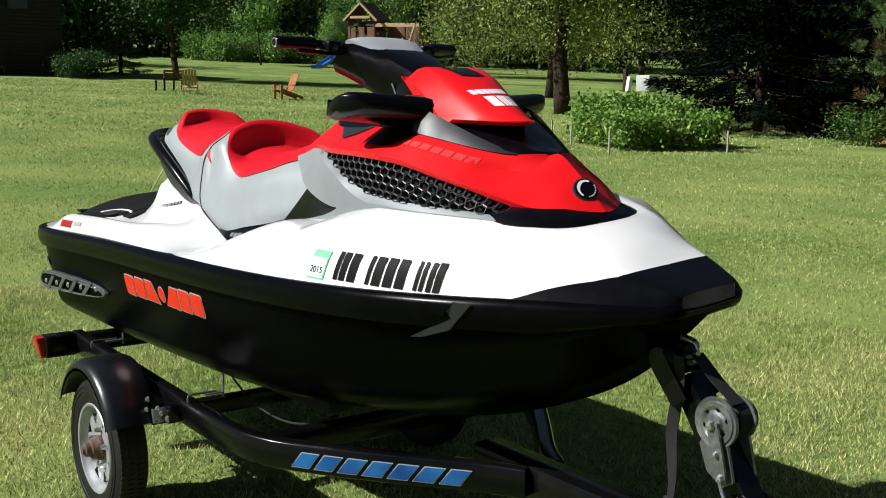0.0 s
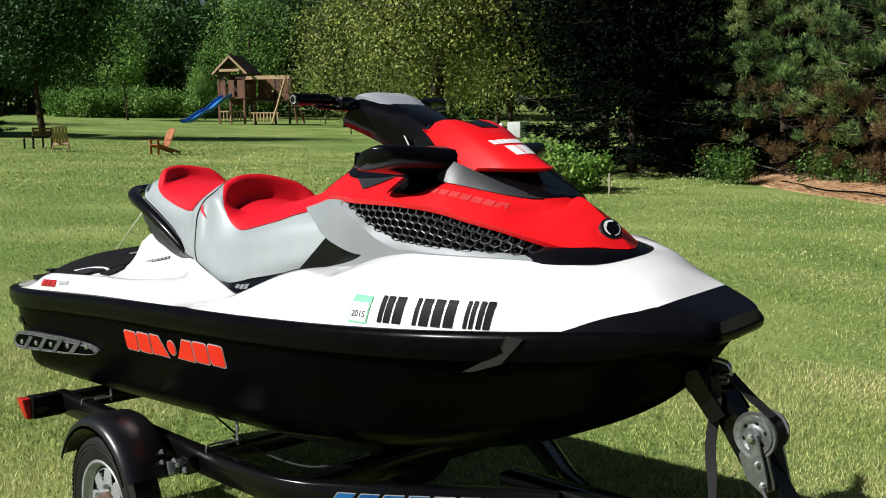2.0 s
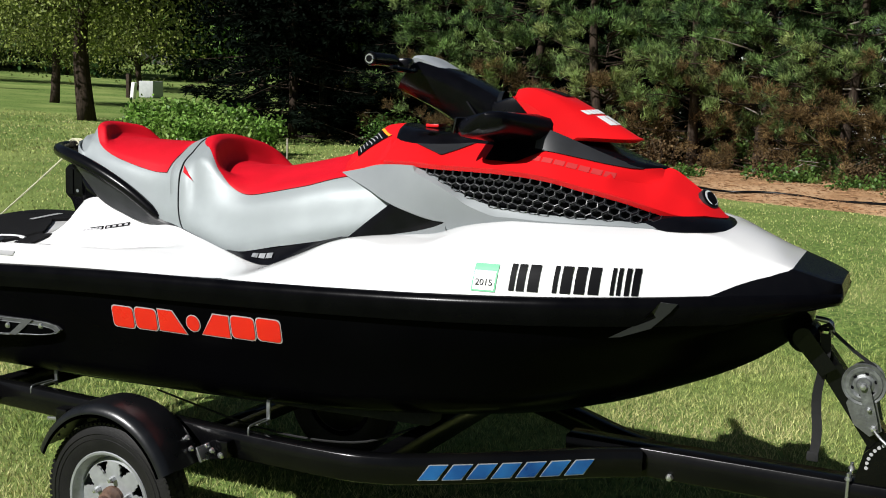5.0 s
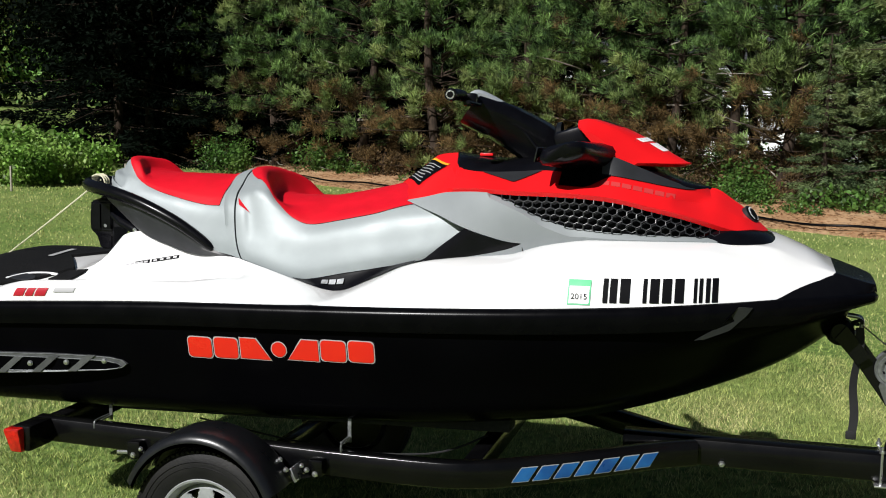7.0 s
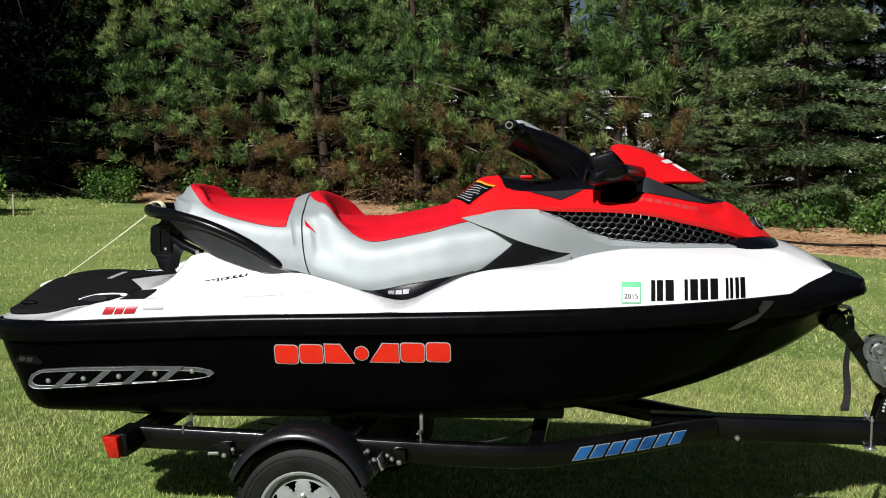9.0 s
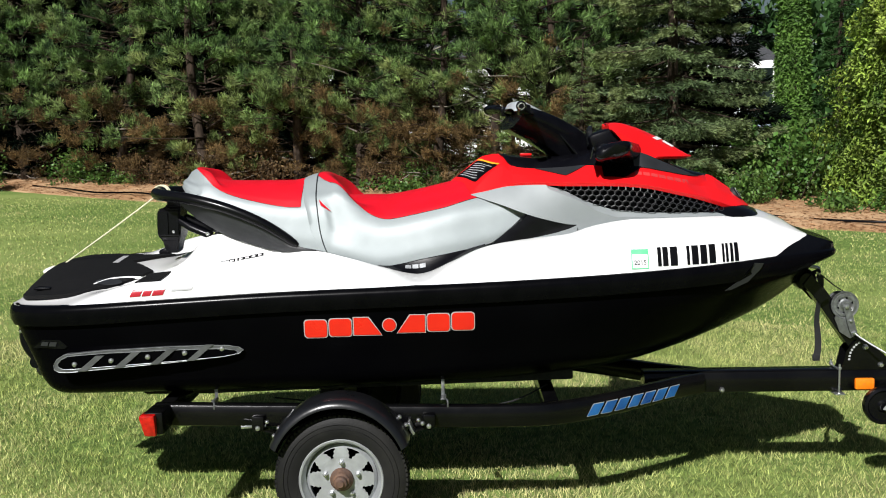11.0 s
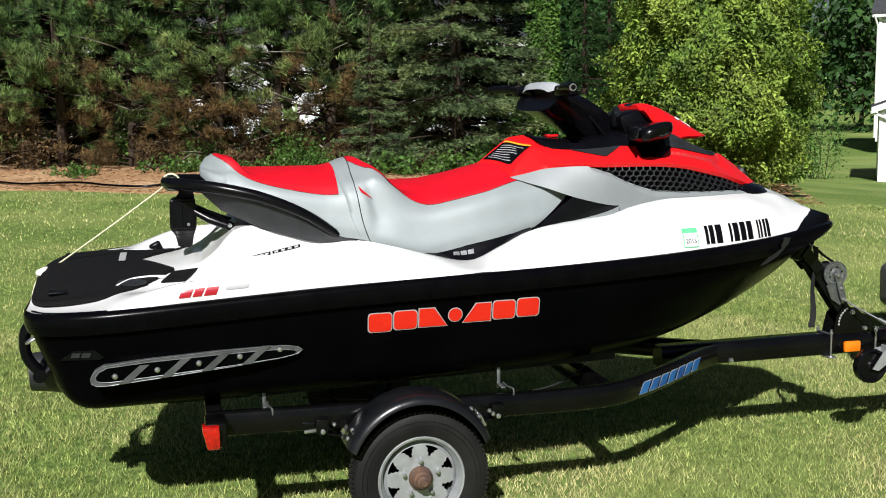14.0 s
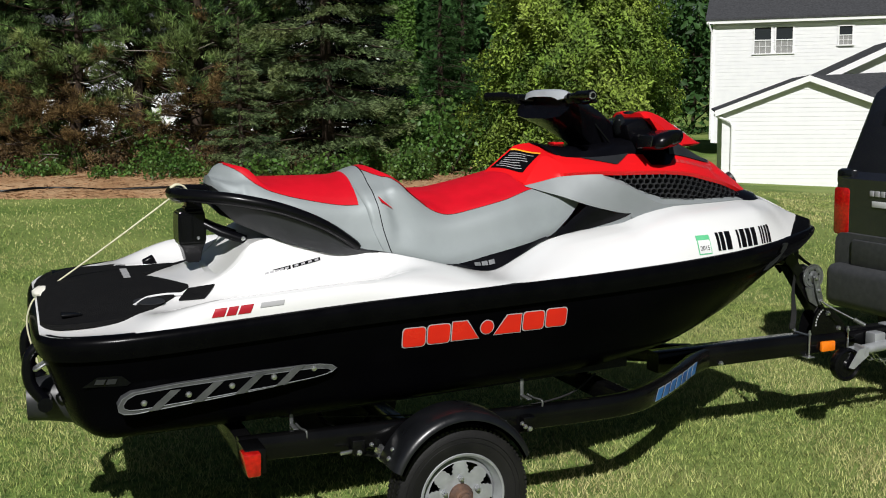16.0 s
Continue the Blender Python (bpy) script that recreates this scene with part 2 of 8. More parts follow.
def rounded(x0, z0, x1, z1, r=0.004, slant=0.0, n=3):
    """Rounded rectangle, its top shifted by slant."""
    out = []
    for cx, cz, a0 in ((x1 - r, z1 - r, 0), (x0 + r, z1 - r, 90), (x0 + r, z0 + r, 180), (x1 - r, z0 + r, 270)):
        for k in range(n + 1):
            a = radians(a0 + 90 * k / n)
            x, z = cx + r * math.cos(a), cz + r * math.sin(a)
            out.append((x + slant * (z - z0) / (z1 - z0), z))
    return out





# ---- the watercraft ----
ski = empty("jet_ski", (1.7, 0, 0.5), "white, red and black three-seat jet ski strapped on a trailer", "jet ski")


HIGH_TO_PORT = ("hull", "bumper_rail", "rail_trim", "deck", "bow_bumper", "bumper_tip", "traction_mat", "mat_mark", "mat_corner", "cleat", "cleat_recess", "mat_handle", "deck_vent", "bow_eye", "registration_bar", "sticker", "sticker_face", "side_mark", "mark_outline")


LEANING = ("visor", "visor_insert", "visor_mark", "gauge_housing", "gauge", "mirror", "mirror_glass")
STEERED = ("steering_cover", "handlebar_pad", "grip", "lever", "grip_end_cap", "grip_plug", "steering_stay")


def sp(name, bm, mat, parent=None, label="", smooth=40.0):
    """A part of the craft, built in world places; the craft sits a little higher to port."""
    if name in STEERED:
        bmesh.ops.rotate(bm, cent=(2.1, 0, 1.5), matrix=Matrix.Rotation(radians(8.4), 3, "Z"), verts=bm.verts)
    if name in LEANING:
        for v in bm.verts:
            v.co.y -= 0.078 * (v.co.z - 0.44) * min(1.0, max(0.0, 0.5 + v.co.y / 0.4))
    if name in HIGH_TO_PORT:
        for v in bm.verts:
            v.co.z += 0.15 * 0.04 * math.log1p(math.exp(v.co.y / 0.04))
    ob = part(name, bm, mat, parent or ski, label, smooth)
    if parent is None:
        ob.matrix_parent_inverse = Matrix.Translation((-1.7, 0, -0.5))
    return ob


def sides(make, name, mat, parent=None, label="", smooth=40.0):
    obs = []
    for s in (1, -1):
        bm = bmesh.new()
        make(bm)
        if s < 0:
            bmesh.ops.scale(bm, vec=(1, -1, 1), verts=bm.verts)
        obs.append(sp(name, bm, mat, parent, label, smooth))
    return obs


# lines of the craft along x: rail half width and height, keel, chine, deck edge
RAIL_Y = curve1((-0.13, 0.33), (-0.115, 0.42), (-0.06, 0.505), (0.05, 0.56), (0.18, 0.588), (0.4, 0.60), (1.8, 0.60), (2.2, 0.585), (2.6, 0.53), (2.9, 0.43), (3.1, 0.32), (3.25, 0.222), (3.31, 0.172), (3.345, 0.135), (3.365, 0.10))
RAIL_Z = curve1((-0.13, 0.91), (0.1, 0.918), (0.5, 0.94), (1.0, 0.965), (1.5, 0.98), (2.0, 0.998), (2.5, 1.02), (2.85, 1.038), (3.1, 1.05), (3.36, 1.055))
KEEL = curve1((-0.13, 0.47), (1.0, 0.475), (1.9, 0.495), (2.22, 0.515), (2.45, 0.545), (2.67, 0.605), (2.89, 0.69), (3.06, 0.77), (3.19, 0.855), (3.27, 0.93), (3.36, 1.02))
CHINE_Y = curve1((-0.13, 0.33), (-0.06, 0.44), (0.1, 0.49), (1.8, 0.48), (2.3, 0.41), (2.7, 0.29), (3.0, 0.165), (3.2, 0.08), (3.36, 0.01))
CHINE_Z = curve1((-0.13, 0.60), (0.0, 0.56), (0.6, 0.565), (1.8, 0.60), (2.3, 0.64), (2.7, 0.73), (3.0, 0.83), (3.2, 0.92), (3.36, 1.03))
EDGE_Y = curve1((-0.13, 0.12), (0.0, 0.19), (0.35, 0.215), (0.55, 0.22), (0.72, 0.225), (0.97, 0.235), (1.12, 0.272), (1.25, 0.305), (1.40, 0.325), (1.58, 0.345), (1.85, 0.32), (2.2, 0.318), (2.45, 0.315), (2.75, 0.265), (2.92, 0.215), (3.02, 0.180), (3.12, 0.162), (3.21, 0.146), (3.30, 0.128), (3.345, 0.108), (3.36, 0.092))
EDGE_Z = curve1((-0.13, 0.945), (-0.06, 0.985), (0.05, 1.0), (0.3, 0.992), (0.40, 0.992), (0.48, 1.012), (0.56, 1.06), (0.66, 1.155), (0.73, 1.165), (0.86, 1.135), (0.97, 1.10), (1.12, 1.098), (1.25, 1.07), (1.40, 1.030), (1.56, 0.998), (1.70, 1.048), (1.82, 1.100), (1.93, 1.124), (2.08, 1.141), (2.18, 1.152), (2.275, 1.182), (2.37, 1.201), (2.46, 1.211), (2.78, 1.212), (2.92, 1.208), (3.02, 1.197), (3.05, 1.187), (3.10, 1.163), (3.15, 1.143), (3.21, 1.124), (3.33, 1.087), (3.36, 1.078))


def hull_pt(x, v):
    """Starboard half section from keel (0) to under the rail (1)."""
    yr, zr = RAIL_Y(x) - 0.022, RAIL_Z(x) - 0.07 + 0.036 * min(1.0, max(0.0, (x - 3.10) / 0.24))
    cy, cz, k = CHINE_Y(x), CHINE_Z(x), KEEL(x)
    return spline([(0, k), (cy * 0.5, k + (cz - k) * 0.36), (cy * 0.96, cz - 0.012), (cy + (yr - cy) * 0.45, cz + (zr - cz) * 0.36), (cy + (yr - cy) * 0.85, cz + (zr - cz) * 0.72), (yr, zr)], v)


def hull_y(x, z):
    """Half width of the hull side at height z."""
    a, b = 0.35, 1.0
    for _ in range(24):
        m = (a + b) / 2
        if hull_pt(x, m)[1] < z:
            a = m
        else:
            b = m
    return hull_pt(x, a)[0]


XS = [-0.13, -0.12, -0.105, -0.08, -0.05, 0.0, 0.06, 0.12, 0.2, 0.3] + [0.4 + 0.1 * i for i in range(22)] + [2.55 + 0.05 * i for i in range(12)] + [3.13, 3.17, 3.21, 3.25, 3.28, 3.31, 3.335, 3.35, 3.36]

bm = bmesh.new()
rows = []
for x in [q for q in XS if q < 3.29]:
    half = [hull_pt(x, i / 20) for i in range(21)]
    # the transom rakes forward towards the keel
    rake = lambda z: max(0.0, 0.11 * (0.86 - z) / 0.3) if x < 0.2 else 0.0
    ring = [(x + rake(p[1]) * max(0, (0.2 - x) / 0.33), -p[0], p[1]) for p in half[::-1]] + [(x + rake(p[1]) * max(0, (0.2 - x) / 0.33), p[0], p[1]) for p in half[1:]]
    rows.append(ring)
vs = grid(bm, rows)
cap(bm, vs[0])
cap(bm, vs[-1][::-1])
hull = sp("hull", bm, BLACK_GEL, label="gloss black moulded hull", smooth=30)

# bumper rail round the gunwale
RAIL_PROFILE = [(-0.03, -0.088), (-0.004, -0.080), (0.006, -0.055), (0.008, -0.025), (0.002, -0.006), (-0.012, 0.0), (-0.03, 0.002)]
path = [(x, RAIL_Y(x), RAIL_Z(x)) for x in XS]


def rail_ring(px, py, pz, nx, ny):
    k = 1 - 0.55 * min(1.0, max(0.0, (px - 3.10) / 0.24))      # the rail grows shallower at the bow
    return [(px + nx * o, py + ny * o, pz + h * k) for o, h in RAIL_PROFILE]


bm = bmesh.new()
loop = [(3.358, 0.0, 1.055), (3.357, -0.07, 1.055)] + [(x, -y, z) for x, y, z in path[::-1]] + [(-0.135, yy, 0.91) for yy in (-0.2, 0.0, 0.2)] + [(x, y, z) for x, y, z in path] + [(3.357, 0.07, 1.055), (3.358, 0.0, 1.055)]
rows = []
for i, p in enumerate(loop):
    a, b = loop[max(i - 1, 0)], loop[min(i + 1, len(loop) - 1)]
    d = Vector((b[0] - a[0], b[1] - a[1], 0)).normalized()
    nx, ny = -(-d.y), -d.x
    if nx * (p[0] - 1.6) * 0.2 + ny * p[1] < 0:
        nx, ny = -nx, -ny
    rows.append(rail_ring(*p, nx, ny))
grid(bm, rows)
rail = sp("bumper_rail", bm, RAIL_RUBBER, label="black rubber bumper rail with scuffs", smooth=50)

# a pale grey pin line along the rail's upper edge
def rail_line(bm):
    rows = []
    for i in range(60):
        x = 0.2 + (2.75 - 0.2) * i / 59
        y, z = RAIL_Y(x) + 0.0012, RAIL_Z(x) - 0.009
        rows.append([(x, -y - 0.001, z - 0.003), (x, -y + 0.003, z + 0.004)])
    grid(bm, rows)
sides(rail_line, "rail_trim", LOGO_GREY)


def deck_pt(x, v):
    """White deck from rail (0) over the shoulder (about 0.6) to the middle (1)."""
    yr, zr, ye, ze = RAIL_Y(x) - 0.016, RAIL_Z(x), EDGE_Y(x), EDGE_Z(x)
    full = 1.0 / (1.0 + math.exp(-(x - 1.95) / 0.10))          # forward of the seat the side stands steeper
    pts = [(yr, zr), (yr - (yr - ye) * (0.16 - 0.02 * full), zr + (ze - zr) * (0.30 + 0.10 * full)), (yr - (yr - ye) * (0.50 - 0.06 * full), zr + (ze - zr) * (0.66 + 0.12 * full)),
           (yr - (yr - ye) * 0.82, zr + (ze - zr) * (0.92 + 0.03 * full)), (ye, ze)]
    fore = min(1.0, max(0.0, (x - 2.84) / 0.18))               # the bow is cut in flat planes
    if fore > 0:
        crisp = [(yr, zr), (yr - (yr - ye) * 0.20, zr + (ze - zr) * 0.27), (yr - (yr - ye) * 0.50, zr + (ze - zr) * 0.58), (yr - (yr - ye) * 0.80, zr + (ze - zr) * 0.85), (ye, ze)]
        pts = [tuple(np.array(q) * (1 - fore) + np.array(r) * fore) for q, r in zip(pts, crisp)]
    aft = 1.0 / (1.0 + math.exp(min((x - 1.02) / 0.06, 50)))    # aft the deck lies flat at the rail and rises inboard
    if aft > 0.01:
        k = min(1.0, max(0.0, (x - 0.40) / 0.15))
        low = [(yr, zr), (yr - (yr - ye) * 0.17, zr + (ze - zr) * 0.02), (yr - (yr - ye) * 0.44, zr + (ze - zr) * (0.22 - 0.06 * k)), (yr - (yr - ye) * 0.75, zr + (ze - zr) * (0.72 - 0.15 * k)), (ye, ze)]
        pts = [tuple(np.array(q) * (1 - aft) + np.array(r) * aft) for q, r in zip(pts, low)]
    def ramp(a, b):
        q = min(1.0, max(0.0, (x - a) / (b - a)))
        return q * q * (3 - 2 * q)
    foot = ramp(0.10, 0.48) * (1 - ramp(0.92, 1.36))             # foot well between the gunwale and the seat base
    if foot > 0:
        well = [(yr, zr), (yr - 0.004, zr + 0.040), (yr - 0.030, zr + 0.068), (yr - 0.085, zr + 0.058), (0.40, zr + 0.010), (ye + 0.052, zr + 0.030 + 0.12 * (ze - zr)), (ye, ze)]
        pts = [tuple(spline(pts, k / 6) * (1 - foot) + np.array(well[k]) * foot) for k in range(7)]
    if v <= 0.6:
        return spline(pts, v / 0.6)
    w = (v - 0.6) / 0.4
    dip = max(0.0, 1 - ((x - 1.45) / 0.52) ** 2) if 0.93 < x < 1.97 else 0.0
    drop = 0.17 * min(1.0, dip * 3)
    crown = 0.022 if x < 0.5 else 0.034 * ramp(2.95, 3.10) * (1 - 0.8 * ramp(3.14, 3.24)) if x > 2.95 else 0.0
    return np.array([ye * (1 - w), ze - drop * min(1.0, w * 4) + crown * (1 - (1 - w) ** 2)])


def bow_start(v):
    return 3.04 + 0.190 * float(np.interp(v / 0.6, [0, 0.25, 0.5, 0.75, 1], [0, 0.38, 0.74, 0.94, 1]))


def deck_surface(a0, a1, n, vfun, flip=1):
    """Full width rows between two skewed ends, v along each row."""
    rows = []
    vv = [i / 24 for i in range(25)]
    for k in range(n + 1):
        row = []
        for s in (1, -1):
            seq = vv if s == 1 else vv[::-1][1:]
            for v in seq:
                x = vfun(v, k / n)
                y, z = deck_pt(x, v)
                row.append((x, -y * s, z))
        rows.append(row)
    return rows


bm = bmesh.new()
grid(bm, deck_surface(0, 1, 110, lambda v, a: -0.118 + a * (bow_start(v) + 0.118)))
sp("deck", bm, WHITE_GEL, label="white gelcoat deck", smooth=24)
bm = bmesh.new()
rows = deck_surface(0, 1, 26, lambda v, a: bow_start(v) + a * (3.36 - bow_start(v)))
rows.append([(p[0] + 0.006, p[1], min(p[2], 1.05)) for p in rows[-1]])   # blunt front face
grid(bm, rows)
bow = sp("bow_bumper", bm, RUBBER, label="black moulded bow guard", smooth=20)


# grey plate paints the shine along a crease of the black bumper
def chevron(bm):
    pl = lambda u, v, h: (u, -(RAIL_Y(u) + 0.010 + h - (0.02 if v < RAIL_Z(u) - 0.07 else 0)), v)
    plate(bm, [(2.80, 0.925), (2.83, 0.928), (2.905, 0.955), (2.955, 1.005), (2.972, 1.028), (2.93, 1.032), (2.905, 1.0), (2.87, 0.965)], pl, 0.006)
sides(chevron, "bumper_tip", DARK_GREY, label="grey plate painting the shine on the bumper's crease")


# ---- seat ----
SEAT_S = curve1((0.53, 1.395), (0.555, 1.428), (0.585, 1.441), (0.612, 1.434), (0.637, 1.395), (0.67, 1.384), (0.85, 1.379), (1.0, 1.378), (1.05, 1.386), (1.10, 1.404), (1.145, 1.412), (1.170, 1.400), (1.194, 1.338), (1.214, 1.314), (1.28, 1.308), (1.34, 1.308), (1.41, 1.308), (1.53, 1.325), (1.67, 1.355), (1.75, 1.372), (2.05, 1.385))
SEAT_B = curve1((0.53, 1.36), (0.60, 1.30), (0.8, 1.205), (1.0, 1.12), (1.14, 1.095), (1.25, 1.067), (1.40, 1.028), (1.6, 1.062), (1.82, 1.105), (2.05, 1.16))
SEAT_W = curve1((0.53, 0.10), (0.56, 0.155), (0.62, 0.20), (0.8, 0.245), (1.1, 0.278), (1.3, 0.310), (1.6, 0.322), (1.85, 0.298), (2.05, 0.268))


SIDE_S = curve1((0.53, 1.395), (0.56, 1.405), (0.60, 1.408), (0.66, 1.403), (0.74, 1.388), (0.85, 1.380), (1.0, 1.378), (1.06, 1.384), (1.12, 1.398), (1.18, 1.406), (1.23, 1.398), (1.29, 1.365), (1.35, 1.330), (1.43, 1.310), (1.53, 1.325), (1.67, 1.355), (1.75, 1.372), (2.05, 1.385))


def seat_pt(x, v, lift=0.0):
    """Half section from the middle (0) over the rim (0.43) to the lower edge (1); the backrests wrap forward at the sides."""
    w, b = SEAT_W(x) + lift, SEAT_B(x)
    h = SEAT_S(x) - b
    d = min(0.085, 0.30 * h)

    def top(f):
        k = min(1.0, max(0.0, (f - 0.64) / 0.36))
        k = k * k * (3 - 2 * k)
        return SEAT_S(max(0.53, x - 0.105 * f * f)) * (1 - k) + SIDE_S(x) * k - d * f ** 2.4 + lift
    if v <= 0.43:
        f = v / 0.43
        return 0.77 * w * f, max(top(f), b + 0.3 * h)
    e = max(top(1.0), b + 0.3 * h)
    pts = [(0.60 * w, 2 * e - b - 0.5 * h), (0.77 * w, e), (0.89 * w, min(b + 0.53 * h + lift, e - 0.03)), (0.955 * w, b + 0.29 * h), (0.99 * w, b + 0.12 * h), (0.985 * w, b)]
    y, z = spline(pts, 0.2 + 0.8 * (v - 0.43) / 0.57)
    return y, max(z, b - 0.002)


def seat_end(v):
    return float(np.interp(v, [0, 0.3, 0.42, 0.62, 0.8, 1.0], [1.76, 1.79, 1.82, 2.03, 1.95, 1.86]))


def seat_rows(x0, xend, vmax, n, lift=0.0, nv=26):
    rows = []
    for k in range(n + 1):
        row = []
        for s in (1, -1):
            seq = range(nv, -1, -1) if s == 1 else range(1, nv + 1)
            for i in seq:
                vm = vmax(k / n) if callable(vmax) else vmax
                v = vm * i / nv
                x = x0 + (xend(v) - x0) * k / n
                y, z = seat_pt(x, v, lift)
                row.append((x, -y * s, z))
        rows.append(row)
    return rows


bm = bmesh.new()
rows = seat_rows(0.53, seat_end, 1.0, 170, 0.0, 42)
for f, dz in ((0.90, -0.004), (0.55, -0.02)):
    rows.append([(p[0] + 0.012, p[1] * f, p[2] + (dz if p[2] > 1.2 else 0)) for p in rows[170]])
vs = grid(bm, rows)
cap(bm, vs[0])
seat = sp("seat", bm, GREY_VINYL, label="silver-grey vinyl seat", smooth=60)
# red top panels
RED_V1 = curve1((0.0, 0.14), (0.04, 0.24), (0.10, 0.33), (0.25, 0.44), (0.5, 0.50), (1.0, 0.52))
RED_V2 = curve1((0.0, 0.16), (0.05, 0.26), (0.12, 0.33), (0.25, 0.42), (0.44, 0.45), (0.72, 0.45), (1.0, 0.41))
for x0, x1, fv in ((0.585, 1.062, RED_V1), (1.122, None, RED_V2)):
    bm = bmesh.new()
    rows = np.array(seat_rows(x0, (lambda v: x1) if x1 else seat_end, fv, 150, 0.0, 40))
    nrm = np.cross(np.gradient(rows, axis=0), np.gradient(rows, axis=1))
    nrm *= np.sign(nrm[..., 2:3] + 1e-9)
    nrm /= np.linalg.norm(nrm, axis=2)[..., None] + 1e-9
    vs = grid(bm, [[tuple(q) for q in r] for r in rows + 0.0034 * nrm])
    sp("seat_panel", bm, RED_VINYL, label="red vinyl seat top panel", smooth=60)
# flush band over the seat joint and the dark seam along its front edge
def seat_ring(v, dx, lift):
    y, z = seat_pt(1.086 + 0.075 * v * v + dx, v, lift)
    return 1.086 + 0.075 * v * v + dx, y, z


bm = bmesh.new()
rows = []
for side in range(-34, 35):
    v, s = abs(side) / 34, 1 if side < 0 else -1
    hw = 0.034 - 0.020 * v
    pts = [seat_ring(v, dx * hw, lf) for dx, lf in ((-1.0, 0.0003), (-0.94, 0.0034), (0.0, 0.0042), (0.94, 0.0034), (1.0, 0.0003))]
    rows.append([(x, -y * s, z) for x, y, z in pts])
grid(bm, rows)
sp("seat_strap", bm, GREY_VINYL, label="grey vinyl band across the seat", smooth=60)
bm = bmesh.new()
seam = []
for side in range(-34, 35):
    v, s = abs(side) / 34, 1 if side < 0 else -1
    x, y, z = seat_ring(v, 0.036 - 0.020 * v, 0.0014)
    seam.append((x, -y * s, z))
tube(bm, seam, 0.0016, 6)
sp("seat_seam", bm, LOGO_BLACK, label="thin dark seam between the seats")

def red_flash(bm):
    pl = lambda x, v, h: (x, -(seat_pt(x, v, 0.005)[0] + h), seat_pt(x, v, 0.005)[1])
    plate(bm, [(1.140, 0.47), (1.195, 0.525), (1.150, 0.535)], pl, 0.001)
sides(red_flash, "seat_flash", RED_VINYL)

# black side wells under the seat
def well_panel(bm):
    rows = []
    for i in range(33):
        x = 1.39 + 0.45 * i / 32
        y0, z0 = SEAT_W(x) * 0.95, SEAT_B(x) + 0.012
        y1, z1 = EDGE_Y(x) + 0.003, EDGE_Z(x) + 0.0025
        rows.append([(x, -(y0 + (y1 - y0) * f), z0 + (z1 - z0) * f - 0.006 * math.sin(math.pi * f)) for f in (0, 0.25, 0.5, 0.75, 1.0)])
    grid(bm, rows)
sides(well_panel, "footwell_panel", BLACK_PLASTIC, label="black footwell side panel")
def well_mark(bm):
    for x0, x1 in ((1.505, 1.53), (1.535, 1.56), (1.565, 1.59)):
        rows = []
        for x in (x0, x1):
            y0, z0, y1, z1 = SEAT_W(x) * 0.95, SEAT_B(x) + 0.012, EDGE_Y(x) + 0.003, EDGE_Z(x) + 0.0025
            rows.append([(x, -(y0 + (y1 - y0) * f) - 0.003, z0 + (z1 - z0) * f) for f in (0.45, 0.70)])
        grid(bm, rows)
sides(well_mark, "panel_mark", SILVER_EDGE, label="small grey bars", smooth=0)

# ---- front body ----
LOW_Y = curve1((1.76, 0.205), (1.9, 0.227), (2.0, 0.268), (2.1, 0.305), (2.18, 0.324), (2.35, 0.325), (2.5, 0.305), (2.65, 0.272), (2.8, 0.217), (2.914, 0.152), (2.97, 0.092), (3.0, 0.045), (3.015, 0.008))
LOW_Z = curve1((1.76, 1.308), (1.85, 1.326), (1.95, 1.347), (2.07, 1.353), (2.18, 1.350), (2.36, 1.347), (2.47, 1.339), (2.55, 1.327), (2.62, 1.310), (2.74, 1.281), (2.83, 1.253), (2.917, 1.229), (2.97, 1.230), (3.015, 1.236))
UP_Y = curve1((1.70, 0.0), (1.915, 0.0), (1.935, 0.10), (1.96, 0.160), (2.05, 0.195), (2.27, 0.218), (2.42, 0.229), (2.5, 0.226), (2.6, 0.192), (2.7, 0.145), (2.76, 0.105), (2.80, 0.055), (2.825, 0.0), (3.015, 0.0))
UP_Z = curve1((1.70, 1.367), (1.74, 1.398), (1.80, 1.444), (1.845, 1.474), (1.92, 1.482), (1.95, 1.445), (1.98, 1.428), (2.08, 1.421), (2.20, 1.426), (2.27, 1.432), (2.36, 1.428), (2.5, 1.420), (2.6, 1.402), (2.70, 1.382), (2.76, 1.374), (2.825, 1.377), (2.90, 1.336), (2.96, 1.289), (2.995, 1.256), (3.015, 1.238))


NOSE_Y = curve1((2.70, 0.125), (2.76, 0.110), (2.97, 0.075), (3.015, 0.01))
COWL_W = (0.0, 0.12, 0.55, 1.0)
COWL_STEPS = [0, 0.04, 0.08, 0.12, 0.2, 0.28, 0.36, 0.44, 0.5, 0.55, 0.6, 0.66, 0.72, 0.8, 0.88, 0.94, 1.0]


